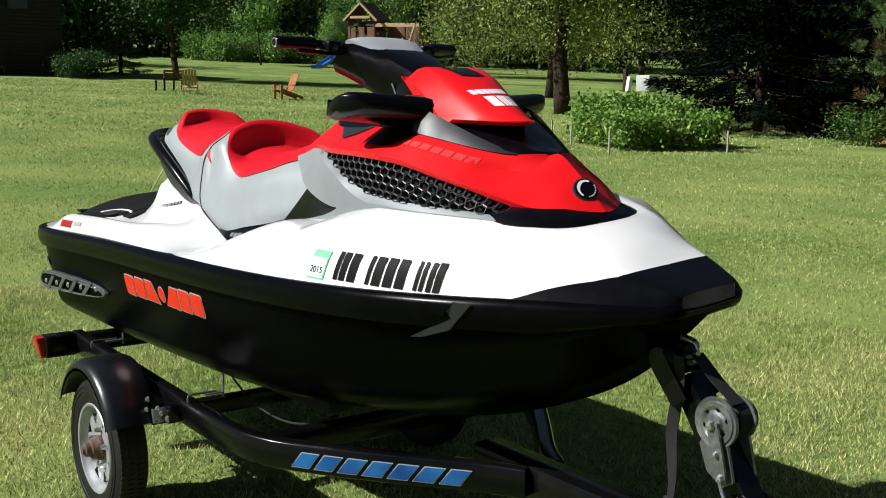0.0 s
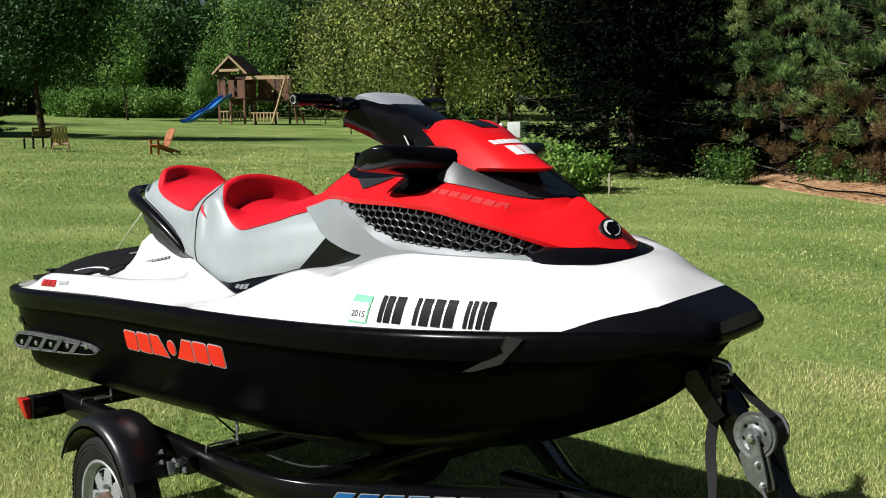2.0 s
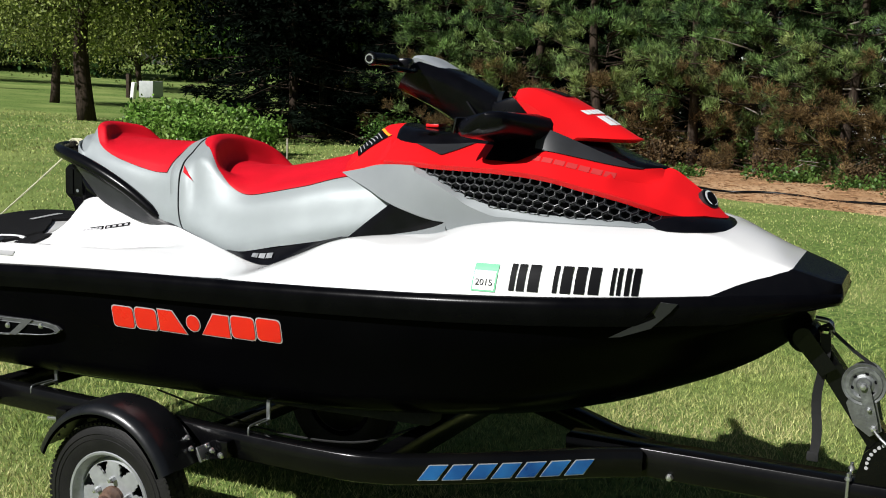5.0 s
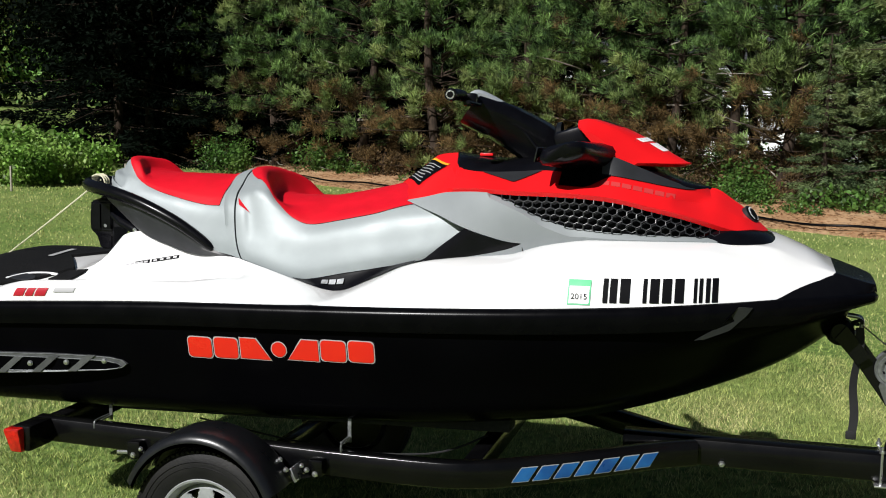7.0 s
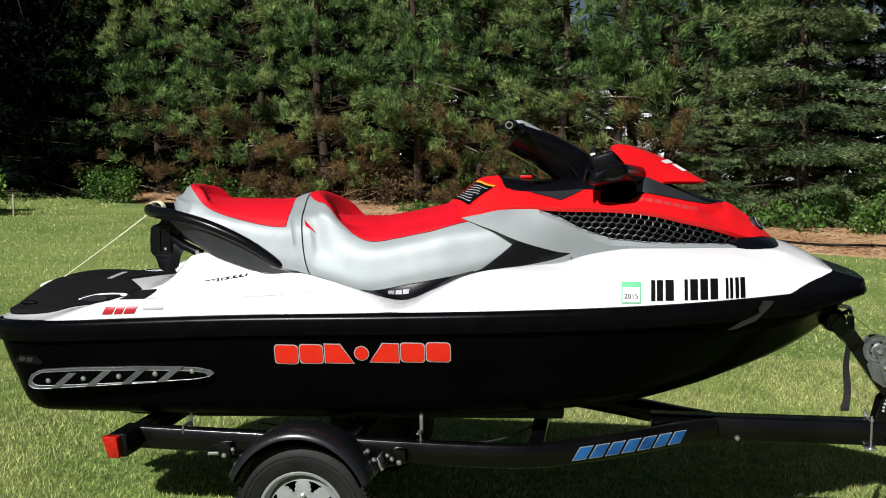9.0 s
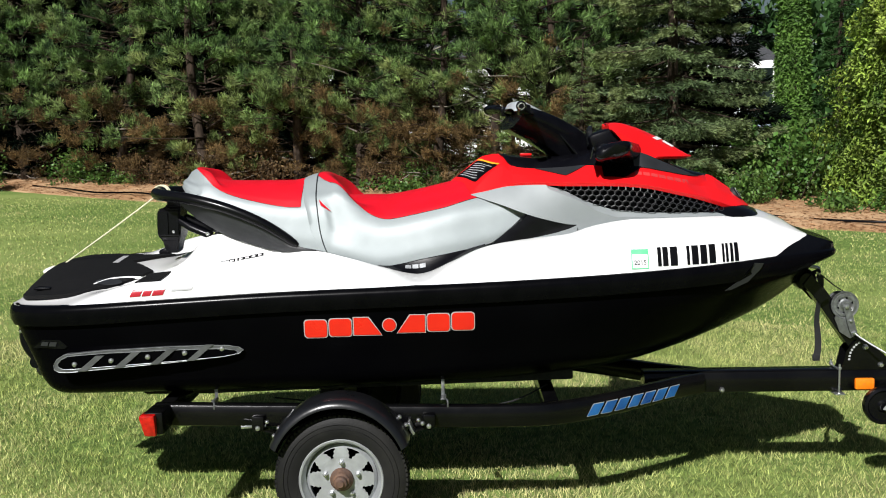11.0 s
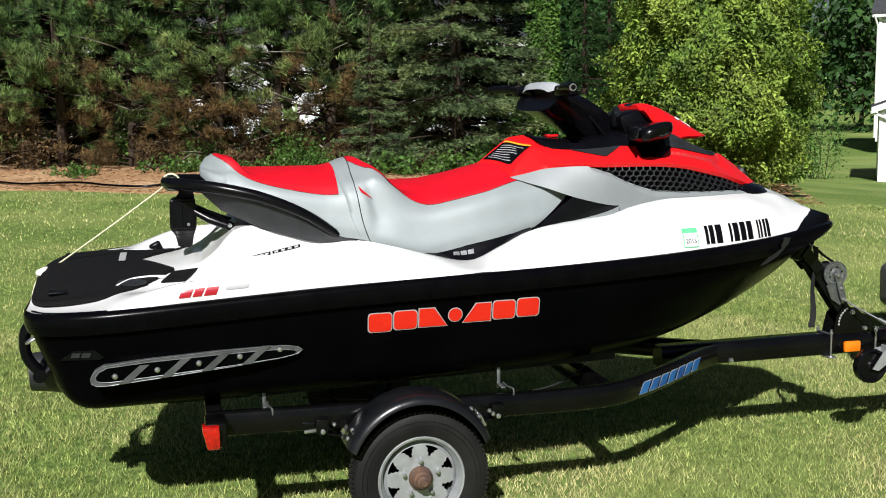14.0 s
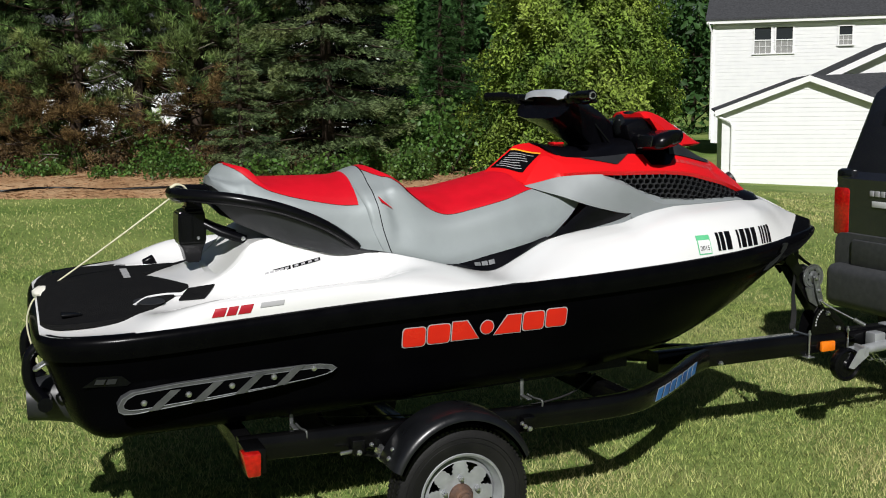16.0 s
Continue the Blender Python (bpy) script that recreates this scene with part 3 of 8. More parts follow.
def cowl_pt(x, w):
    """Red cowl from its lower edge (0) to its upper edge (1)."""
    yl, zl, yu, zu = LOW_Y(x), LOW_Z(x), UP_Y(x), UP_Z(x)
    nose_f = min(1.0, max(0.0, (x - 2.70) / 0.10))
    foot = min(0.016, 0.3 * (zu - zl))                          # a narrow bevel above the grille, then one flat flank
    my, mz = yu + (yl - yu) * 0.50 + 0.004, zl + foot + (zu - zl - foot) * 0.52
    cy = min(NOSE_Y(x), yl * 0.62)                              # towards the nose the flanks meet a flat front facet
    cz = zl + (zu - zl) * 0.60
    my, mz = my + (cy - my) * nose_f, mz + (cz - mz) * nose_f
    p = np.array([float(np.interp(w, COWL_W, q)) for q in ((yl - 0.006, yl + 0.002, my, yu), (zl, zl + foot, mz, zu))])
    if x < 1.96:
        f = min(1.0, max(0.0, (1.96 - x) / 0.05))
        ridge = (RIDGE_Y(x), max(RIDGE_Z(x), zl + 0.004))
        q = np.array([(yl, zl)]) * (1 - w / 0.5) + np.array([ridge]) * (w / 0.5) if w < 0.5 else np.array([ridge]) * (2 - w / 0.5) + np.array([(0.0, zu)]) * (w / 0.5 - 1)
        p = p * (1 - f) + q[0] * f
    return p


# the console behind the bars is cut in flat facets along this ridge
RIDGE_Y = curve1((1.70, 0.195), (1.79, 0.196), (1.81, 0.188), (1.92, 0.132), (1.96, 0.135))
RIDGE_Z = curve1((1.70, 1.318), (1.79, 1.326), (1.81, 1.346), (1.92, 1.436), (1.96, 1.446))


def cowl_x(w, a):
    x0 = 1.79 - 0.01 * w if w < 0.5 else 1.785 - 0.17 * (w - 0.5)
    return x0 + (3.015 - x0) * a


bm = bmesh.new()
rows = []
for k in range(100):
    row = []
    for s in (1, -1):
        seq = range(17) if s == 1 else range(16, -1, -1)
        for i in seq:
            w = COWL_STEPS[i]
            x = cowl_x(w, k / 99)
            y, z = cowl_pt(x, w)
            row.append((x, -max(y, 0.0) * s, z))
    rows.append(row)
rows.insert(0, [(p[0] + 0.006, p[1], p[2] - 0.05) for p in rows[0]])
vs = [[bm.verts.new(p) for p in r] for r in rows]
for a, b in zip(vs, vs[1:]):
    for i in range(33):
        if i == 16 and max(abs(a[i].co.y), abs(b[i].co.y)) > 0.012:
            continue
        try:
            bm.faces.new((a[i], a[i + 1], b[i + 1], b[i]))
        except ValueError:
            pass
bmesh.ops.remove_doubles(bm, verts=bm.verts, dist=0.0004)
cowl = sp("cowl", bm, RED_GEL, label="glossy red front cowl", smooth=13)

# dark deck of the dash and the fairing below the visor
DASH_C = curve1((1.91, 1.484), (2.0, 1.474), (2.1, 1.468), (2.2, 1.475), (2.35, 1.505), (2.5, 1.49), (2.65, 1.435), (2.76, 1.395), (2.828, 1.378))
bm = bmesh.new()
rows = []
for k in range(60):
    x = 1.912 + (2.826 - 1.912) * k / 59
    yu, zu, zc = UP_Y(x), UP_Z(x), DASH_C(x)
    prof = [(yu + 0.003, zu - 0.004), (yu * 0.86, zu + 0.55 * (zc - zu)), (yu * 0.62, zu + 0.86 * (zc - zu)), (yu * 0.3, zc - 0.002), (0, zc)]
    half = [spline(prof, i / 10) for i in range(11)]
    rows.append([(x, -y, z) for y, z in half] + [(x, y, z) for y, z in half[::-1][1:]])
grid(bm, rows)
sp("dash", bm, BLACK_PLASTIC, label="black dash and fairing", smooth=40)


def side_pt(x, w, o=0.0):
    """Flank between the white deck edge (0) and the red cowl (1)."""
    a = Vector((x, EDGE_Y(x) - 0.004, EDGE_Z(x) - 0.008))
    b = Vector((x, LOW_Y(x) - 0.002, LOW_Z(x) + 0.004))
    p = a.lerp(b, w)
    p.y += 0.016 * 4 * w * (1 - w) + o
    return Vector((p.x, -p.y, p.z))


GRILL_W = curve1((2.10, 0.985), (2.18, 0.873), (2.24, 0.70), (2.31, 0.51), (2.40, 0.318), (2.55, 0.234), (2.71, 0.27), (2.815, 0.36), (2.9, 0.55))
BEVEL_W = curve1((2.08, 0.97), (2.212, 0.72), (2.309, 0.366), (2.403, 0.14), (2.549, 0.09), (2.818, 0.17), (2.9, 0.3))
SEAM_W0 = curve1((1.78, 1.0), (2.02, 0.47), (2.222, 0.18))
STRIP_W = curve1((1.93, 0.0), (2.10, 0.07), (2.222, 0.17))


def grey_panel(bm):
    rows = []
    for i in range(90):
        x = 1.785 + (2.885 - 1.785) * i / 89
        lo, hi = SEAM_W0(x) if x < 2.222 else 0.0, (1.0 if x < 2.10 else GRILL_W(x))
        hi = max(hi, lo + 0.002)
        if x < 2.10:
            rows.append([side_pt(x, lo + (hi - lo) * j / 8, 0.006) for j in range(9)] + [side_pt(x, hi, 0.004), side_pt(x, hi, 0.0), side_pt(x, hi, -0.022)])
            continue
        mid = min(max(BEVEL_W(x), lo + 0.001), hi - 0.0005)
        rows.append([side_pt(x, lo + (mid - lo) * j / 8, 0.006) for j in range(9)] + [side_pt(x, (mid + hi) / 2, -0.001), side_pt(x, hi, -0.010), side_pt(x, hi, -0.026)])
    grid(bm, rows)
sides(grey_panel, "side_panel", GREY_PANEL, label="silver side panel", smooth=20)
def panel_strip(bm):
    grid(bm, [[side_pt(x, STRIP_W(x) * j / 4, 0.004) for j in range(5)] for x in [1.93 + 0.292 * i / 20 for i in range(21)]])
sides(panel_strip, "panel_foot", GREY_PANEL, smooth=30)


def tri_panel(bm):
    rows = []
    for i in range(30):
        x = 1.855 + (2.222 - 1.855) * i / 29
        lo = STRIP_W(x)
        hi = max(lo + 0.001, SEAM_W0(x) - 0.012 if x > 2.02 else 0.46 * (x - 1.855) / 0.165)
        rows.append([side_pt(x, lo + (hi - lo) * j / 6, 0.001) for j in range(7)])
    grid(bm, rows)
sides(tri_panel, "corner_panel", BLACK_PLASTIC, label="dark triangular insert")


def grill_back(bm):
    rows = []
    for i in range(50):
        x = 2.10 + (2.93 - 2.10) * i / 49
        lo = GRILL_W(x) - 0.05
        rows.append([side_pt(x, lo + (1.0 - lo) * j / 6, -0.030) for j in range(7)])
    grid(bm, rows)
sides(grill_back, "grille_back", LOGO_BLACK)


def honeycomb(bm):
    """Open hexagon cells, each a six-sided bar ring."""
    rx, rz = 0.0178, 0.0142
    for row in range(8):
        for colm in range(32):
            cx = 2.10 + colm * rx * 1.74 + (rx * 0.87 if row % 2 else 0)
            if cx > 2.90:
                continue
            z0 = side_pt(cx, GRILL_W(cx)).z
            z1 = side_pt(cx, 1.0).z
            cz = z1 - 0.010 - row * rz * 1.5
            if cz < z0 + 0.003:
                continue

            def at(px, pz, o):
                pz = min(max(pz, z0 - 0.003), z1 + 0.002)
                w = (pz - (EDGE_Z(px) - 0.008)) / max(LOW_Z(px) + 0.004 - EDGE_Z(px) + 0.008, 1e-4)
                return side_pt(px, min(max(w, 0.0), 1.0), o)
            ring = [(math.cos(radians(60 * k + 30)), math.sin(radians(60 * k + 30))) for k in range(6)]
            out = [bm.verts.new(at(cx + c * rx, cz + s * rz, -0.004)) for c, s in ring]
            inn = [bm.verts.new(at(cx + c * rx * 0.85, cz + s * rz * 0.84, -0.005)) for c, s in ring]
            deep = [bm.verts.new(at(cx + c * rx * 0.82, cz + s * rz * 0.81, -0.016)) for c, s in ring]
            for k in range(6):
                j = (k + 1) % 6
                bm.faces.new((out[k], out[j], inn[j], inn[k]))
                bm.faces.new((inn[k], inn[j], deep[j], deep[k]))
sides(honeycomb, "honeycomb_grille", GRILLE, label="black honeycomb grille", smooth=0)

# black lip closing the cowl's nose on the deck
bm = bmesh.new()
rows = []
for k in range(41):
    a = math.pi * (k / 40 - 0.5)
    x = 2.80 + 0.235 * max(0.0, math.cos(a)) ** 0.8
    y = 0.235 * math.sin(a)
    f = max(0.0, math.cos(a))
    rows.append([(x - 0.06 * f - 0.0, y * 0.80, 1.245), (x - 0.005, y * 0.98, 1.228), (x + 0.012, y * 1.05, 1.205)])
grid(bm, rows)
sp("nose_lip", bm, BLACK_PLASTIC, label="black lip under the cowl nose")

# visor
VIS_T = curve1((0.0, 1.603), (0.10, 1.610), (0.35, 1.590), (0.6, 1.545), (0.85, 1.490), (1.0, 1.458))
VIS_B = curve1((0.0, 1.575), (0.2, 1.53), (0.5, 1.462), (0.7, 1.448), (0.9, 1.448), (1.0, 1.458))


def visor_pt(u, a, top):
    """u across (-1..1), a from back (0) to front (1)."""
    y = 0.210 * u * (1.0 - 0.21 * a)
    xb = 2.37 + 0.012 * u * u
    xf = 2.753 - 0.172 * abs(u) ** 1.7
    z = VIS_T(a) - 0.044 * max(0.0, (abs(u) - 0.62) / 0.38) * (1 - 0.6 * a) - 0.030 * u * u * a if top else VIS_B(a) + 0.006 * u * u
    if top and abs(u) < 0.34:
        z -= 0.010 * (1 - (u / 0.34) ** 4) * max(0.0, 1 - a * 1.7)
    return (xb + (xf - xb) * a, y, max(z, VIS_B(a) + 0.004) if top else z)


bm = bmesh.new()
us = [-1 + i / 14 for i in range(29)]
top_rows = [[visor_pt(u, k / 24, True) for u in us] for k in range(25)]
bot_rows = [[visor_pt(u, k / 24, False) for u in us] for k in range(25)]
tv, bv = grid(bm, top_rows), grid(bm, bot_rows)
n = len(us)
for e0, e1 in ((tv[0], bv[0]), (tv[-1], bv[-1]), ([r[0] for r in tv], [r[0] for r in bv]), ([r[-1] for r in tv], [r[-1] for r in bv])):
    for i in range(len(e0) - 1):
        bm.faces.new((e0[i], e0[i + 1], e1[i + 1], e1[i]))
visor = sp("visor", bm, RED_GEL, label="red visor hood over the dash", smooth=16)
bm = bmesh.new()
rows = [[tuple(Vector(visor_pt(u * 0.30 * (1 - 0.25 * a), a, True)) + Vector((0, 0, 0.003))) for u in (-1, -0.5, 0, 0.5, 1)] for a in [0.02 + 0.36 * i / 8 for i in range(9)]]
grid(bm, rows)
sp("visor_insert", bm, BLACK_PLASTIC, label="black insert in the visor")
# visor crest mark: plain pale bars
def visor_place(u, v, h):
    p = Vector(visor_pt(u, v, True))
    return (p.x, p.y, p.z + 0.002 + h)
VISOR_BARS = [(-0.50 + 0.115 * i, -0.41 + 0.115 * i, 0.60, 0.655) for i in range(7)] + [(-0.34, -0.16, 0.685, 0.80), (-0.12, 0.06, 0.685, 0.80), (0.10, 0.26, 0.685, 0.80)]
for u0, u1, v0, v1 in VISOR_BARS:
    bm = bmesh.new()
    plate(bm, [(u0, v0), (u1, v0), (u1 + 0.035, v1), (u0 + 0.035, v1)], visor_place, 0.001)
    sp("visor_mark", bm, LOGO_WHITE, label="plain white bar", smooth=0)
# gauge housing under the visor
bm = bmesh.new()
box(bm, (2.36, 0, 1.535), (0.13, 0.33, 0.085), 0.02, rot(0, -18, 0))
gauge = sp("gauge_housing", bm, BLACK_PLASTIC)
bm = bmesh.new()
revolve(bm, [(0.0, 0.012), (0.035, 0.012), (0.045, 0.006), (0.048, -0.01)], (2.30, -0.06, 1.55), "x", 24, sign=-1)
sp("gauge", bm, SMOKED)

# mirror pods
def mirror(bm):
    rows = []
    for k in range(15):
        a = k / 14
        y = 0.15 + 0.268 * a
        cx = 2.42 - 0.068 * a
        cz = 1.478 + 0.018 * a
        e = max(0.0, 1 - max(0, (a - 0.80) / 0.20) ** 3.0) ** 0.5
        hx, hz = (0.100 - 0.030 * a) * (0.55 + 0.45 * e), (0.050 - 0.018 * a) * (0.60 + 0.40 * e)
        ring = []
        for i in range(18):
            t = 2 * math.pi * i / 18
            c, s = math.cos(t), math.sin(t)
            f = (abs(c) ** 3.2 + abs(s) ** 3.2) ** (-1 / 3.2)
            ring.append((cx + hx * c * f, -y, cz + hz * s * f + 0.02 * c * a))
        rows.append(ring)
    vs = grid(bm, rows, True)
    cap(bm, vs[-1])
pods = sides(mirror, "mirror", BLACK_PLASTIC, label="black mirror pod", smooth=45)
def mirror_glass(bm):
    box(bm, (2.284, -0.33, 1.488), (0.006, 0.13, 0.048), 0.0025, rot(0, 12, -8))
sides(mirror_glass, "mirror_glass", SMOKED)

# handlebar
bm = bmesh.new()
rows = []
for k in range(13):
    a = k / 12
    c = spline([(2.30, 1.45), (2.235, 1.52), (2.15, 1.575), (2.06, 1.618), (1.98, 1.648)], a)
    hw = 0.080 + 0.105 * a ** 1.4
    th = 0.074 - 0.022 * a
    ring = []
    for i in range(16):
        t = 2 * math.pi * i / 16
        cc, ss = math.cos(t), math.sin(t)
        f = (abs(cc) ** 4 + abs(ss) ** 4) ** -0.25
        deep = 1.0 if ss > 0 else 1.5                           # the underside hangs deeper
        ring.append((c[0] + th * ss * f * 0.6 * deep, hw * cc * f, c[1] + th * ss * f * 0.8 * deep))
    rows.append(ring)
vs = grid(bm, rows, True)
cap(bm, vs[-1])
bars = sp("steering_cover", bm, BLACK_PLASTIC, label="black handlebar cover", smooth=45)
bm = bmesh.new()
rows = []
for k in range(11):
    a = k / 10
    c = spline([(2.135, 1.634), (2.075, 1.672), (2.0, 1.708), (1.962, 1.700)], a)
    hw = (0.082 + 0.068 * min(1.0, a * 1.3)) * (1 - 0.22 * max(0, (a - 0.8) / 0.2))
    rows.append([(c[0] + 0.006 * (u * u), hw * u, c[1] - 0.014 * u ** 4) for u in [-1 + i / 6 for i in range(13)]])
vs = grid(bm, rows)
ext = bmesh.ops.extrude_face_region(bm, geom=bm.faces[:])
bmesh.ops.translate(bm, vec=(-0.01, 0, -0.022), verts=[v for v in ext["geom"] if isinstance(v, bmesh.types.BMVert)])
sp("handlebar_pad", bm, PAD_SILVER, label="pale silver handlebar pad", smooth=40)
def grip(bm):
    tube(bm, smooth_path([(2.0, -0.10, 1.664), (1.975, -0.18, 1.674), (1.95, -0.27, 1.680), (1.934, -0.376, 1.680)], 5), 0.014, 10)
    pts = smooth_path([(1.958, -0.255, 1.680), (1.946, -0.32, 1.681), (1.933, -0.380, 1.680)], 8)
    tube(bm, pts, [0.0185 + 0.0016 * (i % 2) for i in range(len(pts))], 14)
    tube(bm, [(1.933, -0.378, 1.680), (1.931, -0.387, 1.680)], [0.022, 0.020], 16)
sides(grip, "grip", RUBBER, label="black ribbed rubber grip")
def lever(bm):
    tube(bm, smooth_path([(2.01, -0.18, 1.655), (2.012, -0.23, 1.65), (1.995, -0.30, 1.655), (1.985, -0.34, 1.657)], 5), 0.007, 8)
    box(bm, (1.98, -0.205, 1.668), (0.05, 0.06, 0.045), 0.01)
sides(lever, "lever", BLACK_PLASTIC)
def grip_end(bm):
    tube(bm, [(1.9310, -0.3865, 1.680), (1.9305, -0.390, 1.680)], [0.016, 0.014], 16)
sides(grip_end, "grip_end_cap", CHROME)
def grip_plug(bm):
    tube(bm, [(1.9305, -0.390, 1.680), (1.9303, -0.3912, 1.680)], [0.0105, 0.010], 14)
sides(grip_plug, "grip_plug", BLACK_PLASTIC, label="black plug in the grip end")
def stay(bm):
    tube(bm, [(2.13, -0.10, 1.60), (2.23, -0.13, 1.475)], 0.006, 8)
sides(stay, "steering_stay", BLACK_PLASTIC)
# pocket insert on the cowl's shoulder; black patch: mirror foot plus its shadow, painted
def pocket(bm):
    rows = []
    for i in range(21):
        x = 2.05 + 0.22 * i / 20
        f = min(1.0, (i / 20) * 1.7) * min(1.0, (1 - i / 20) * 2.4)
        rows.append([(x, -(cowl_pt(x, w)[0] + 0.004), cowl_pt(x, w)[1] + 0.002) for w in (1.0, 1.0 - 0.26 * f, 1.0 - 0.52 * f)])
    grid(bm, rows)
sides(pocket, "shoulder_insert", DARK_GREY, label="charcoal insert in the cowl shoulder")
def fairing_side(bm):
    rows = []
    for i in range(13):
        x = 2.47 + 0.30 * i / 12
        yu, zu, zc = UP_Y(x), UP_Z(x), DASH_C(x)
        h = 0.066 * (1 - i / 12) + 0.004
        rows.append([(x, -(yu + 0.006), zu + 0.001), (x, -(yu * 0.95 + 0.004), zu + h * 0.55), (x, -(yu * 0.86 + 0.002), zu + h)])
    grid(bm, rows)
sides(fairing_side, "fairing_side", DARK_GREY, label="charcoal fairing below the visor")
def mirror_foot(bm):
    rows = []
    for i in range(9):
        x = 2.335 + 0.165 * i / 8
        d = 0.42 if x < 2.428 else 0.42 + 0.58 * (x - 2.428) / 0.072
        ws = [1.02 - (1.02 - d) * j / 4 for j in range(5)]
        pts = [cowl_pt(x, min(w, 1)) for w in ws]
        rows.append([(x, -(p[0] + 0.006), p[1] + (0.004 if j == 0 else 0)) for j, p in enumerate(pts)])
    grid(bm, rows)
sides(mirror_foot, "mirror_foot", BLACK_PLASTIC)
bm = bmesh.new()
box(bm, (2.03, -0.02, 1.478), (0.05, 0.06, 0.012), 0.004)
sp("dash_latch", bm, RED_GEL)

# emblem and plain marks in place of lettering
def cowl_place(u, v, h):
    y, z = cowl_pt(u, v)
    return (u, -(y + 0.0012 + h), z + h * 0.4)
def emblem(bm, r, h):
    c = Vector((2.957, -0.020, 1.290))
    nrm = Vector((0.76, -0.30, 0.58)).normalized()
    a = nrm.orthogonal().normalized()
    b = nrm.cross(a)
    ring = [bm.verts.new(c + nrm * (0.004 + h) + (a * math.cos(t) + b * math.sin(t)) * r) for t in [2 * math.pi * k / 28 for k in range(28)]]
    cen = bm.verts.new(c + nrm * (0.006 + h))
    low = [bm.verts.new(Vector(v.co) - nrm * 0.02) for v in ring]
    for k in range(28):
        j = (k + 1) % 28
        bm.faces.new((cen, ring[k], ring[j]))
        bm.faces.new((ring[k], low[k], low[j], ring[j]))
bm = bmesh.new(); emblem(bm, 0.034, 0.0)
badge = sp("badge", bm, DARK_GREY, label="round black and silver badge")
bm = bmesh.new(); emblem(bm, 0.030, 0.0015)
sp("badge_face", bm, LOGO_BLACK)
bm = bmesh.new()
BC, BN = Vector((2.957, -0.020, 1.290)), Vector((0.76, -0.30, 0.58)).normalized()
BU = Vector((0, 0, 1)).cross(BN).normalized()
BV = BN.cross(BU)
grid(bm, [[BC + BN * 0.0085 + (BU * math.cos(radians(t)) + BV * math.sin(radians(t))) * r for r in (0.016 + 0.006 * abs(t - 150) / 90, 0.026)] for t in range(60, 250, 10)])
sp("badge_crescent", bm, LOGO_WHITE, label="pale silver crescent")
for k in range(7):
    bm = bmesh.new()
    grid(bm, [[BC + BN * 0.0088 + (BU * math.cos(radians(t)) + BV * math.sin(radians(t))) * r for r in (0.0235, 0.0270)] for t in range(-85 + 17 * k, -76 + 17 * k, 4)])
    sp("badge_bar", bm, LOGO_WHITE, label="plain white bar", smooth=0)


def bars_row(x0, x1, count, gap, slant=0.0):
    w = (x1 - x0 - gap * (count - 1)) / count
    return [(x0 + i * (w + gap), x0 + i * (w + gap) + w) for i in range(count)]


def hull_place(u, v, h):
    return (u, -(hull_y(u, v) + 0.0015 + h), v)


def hull_mark(bm, i, grow, th):
    """Plain blocks in a row: blocks, wedge, dot, wedge, blocks."""
    x0, x1 = 1.112, 1.785
    a, b = bars_row(x0, x1, 7, 0.010)[i]
    zm = 0.811 + 0.026 * (((a + b) / 2 - x0) / (x1 - x0))
    z0, z1 = zm - 0.036 - grow, zm + 0.036 + grow
    a, b = a - grow, b + grow
    if i == 3:
        m = (a + b) / 2
        poly = [(m + (0.026 + grow) * math.cos(t), zm + (0.026 + grow) * math.sin(t)) for t in [2 * math.pi * k / 18 for k in range(18)]]
    elif i == 2:
        poly = [(a, z0), (b + 0.022, z0), (b - 0.030, z1), (a, z1)]
    elif i == 4:
        poly = [(a - 0.022, z0), (b, z0), (b, z1), (a + 0.030, z1)]
    else:
        poly = rounded(a, z0, b, z1, 0.014)
    plate(bm, poly, lambda u, v, h: hull_place(u, v, h + (0.0012 if grow == 0 else 0)), th)
for i in range(7):
    sides(lambda bm: hull_mark(bm, i, 0.0035, 0.0006), "mark_outline", LOGO_GREY, smooth=0)
    sides(lambda bm: hull_mark(bm, i, 0.0, 0.0010), "side_mark", LOGO_RED, label="plain red block on the hull", smooth=0)


def patch(bm, x0, z0, x1, z1, place, h, nx=3, nz=8, slant=0.0):
    """Thin film that follows the surface."""
    grid(bm, [[place(x0 + (x1 - x0) * i / nx + slant * k / nz, z0 + (z1 - z0) * k / nz, h) for i in range(nx + 1)] for k in range(nz + 1)])


def deck_v(x, z):
    a, b = 0.0, 0.6
    for _ in range(24):
        m = (a + b) / 2
        if deck_pt(x, m)[1] < z:
            a = m
        else:
            b = m
    return a


def deck_place(u, v, h):
    w = deck_v(u, v)
    y, z = deck_pt(u, w)
    y2, z2 = deck_pt(u, w + 0.01)
    d = Vector((0, -(z2 - z), -(y2 - y)))
    nrm = Vector((0, -abs(z2 - z), abs(y2 - y)))
    nrm = nrm.normalized() if nrm.length else Vector((0, -1, 0))
    return tuple(Vector((u, -y, z)) + nrm * (0.0015 + h))


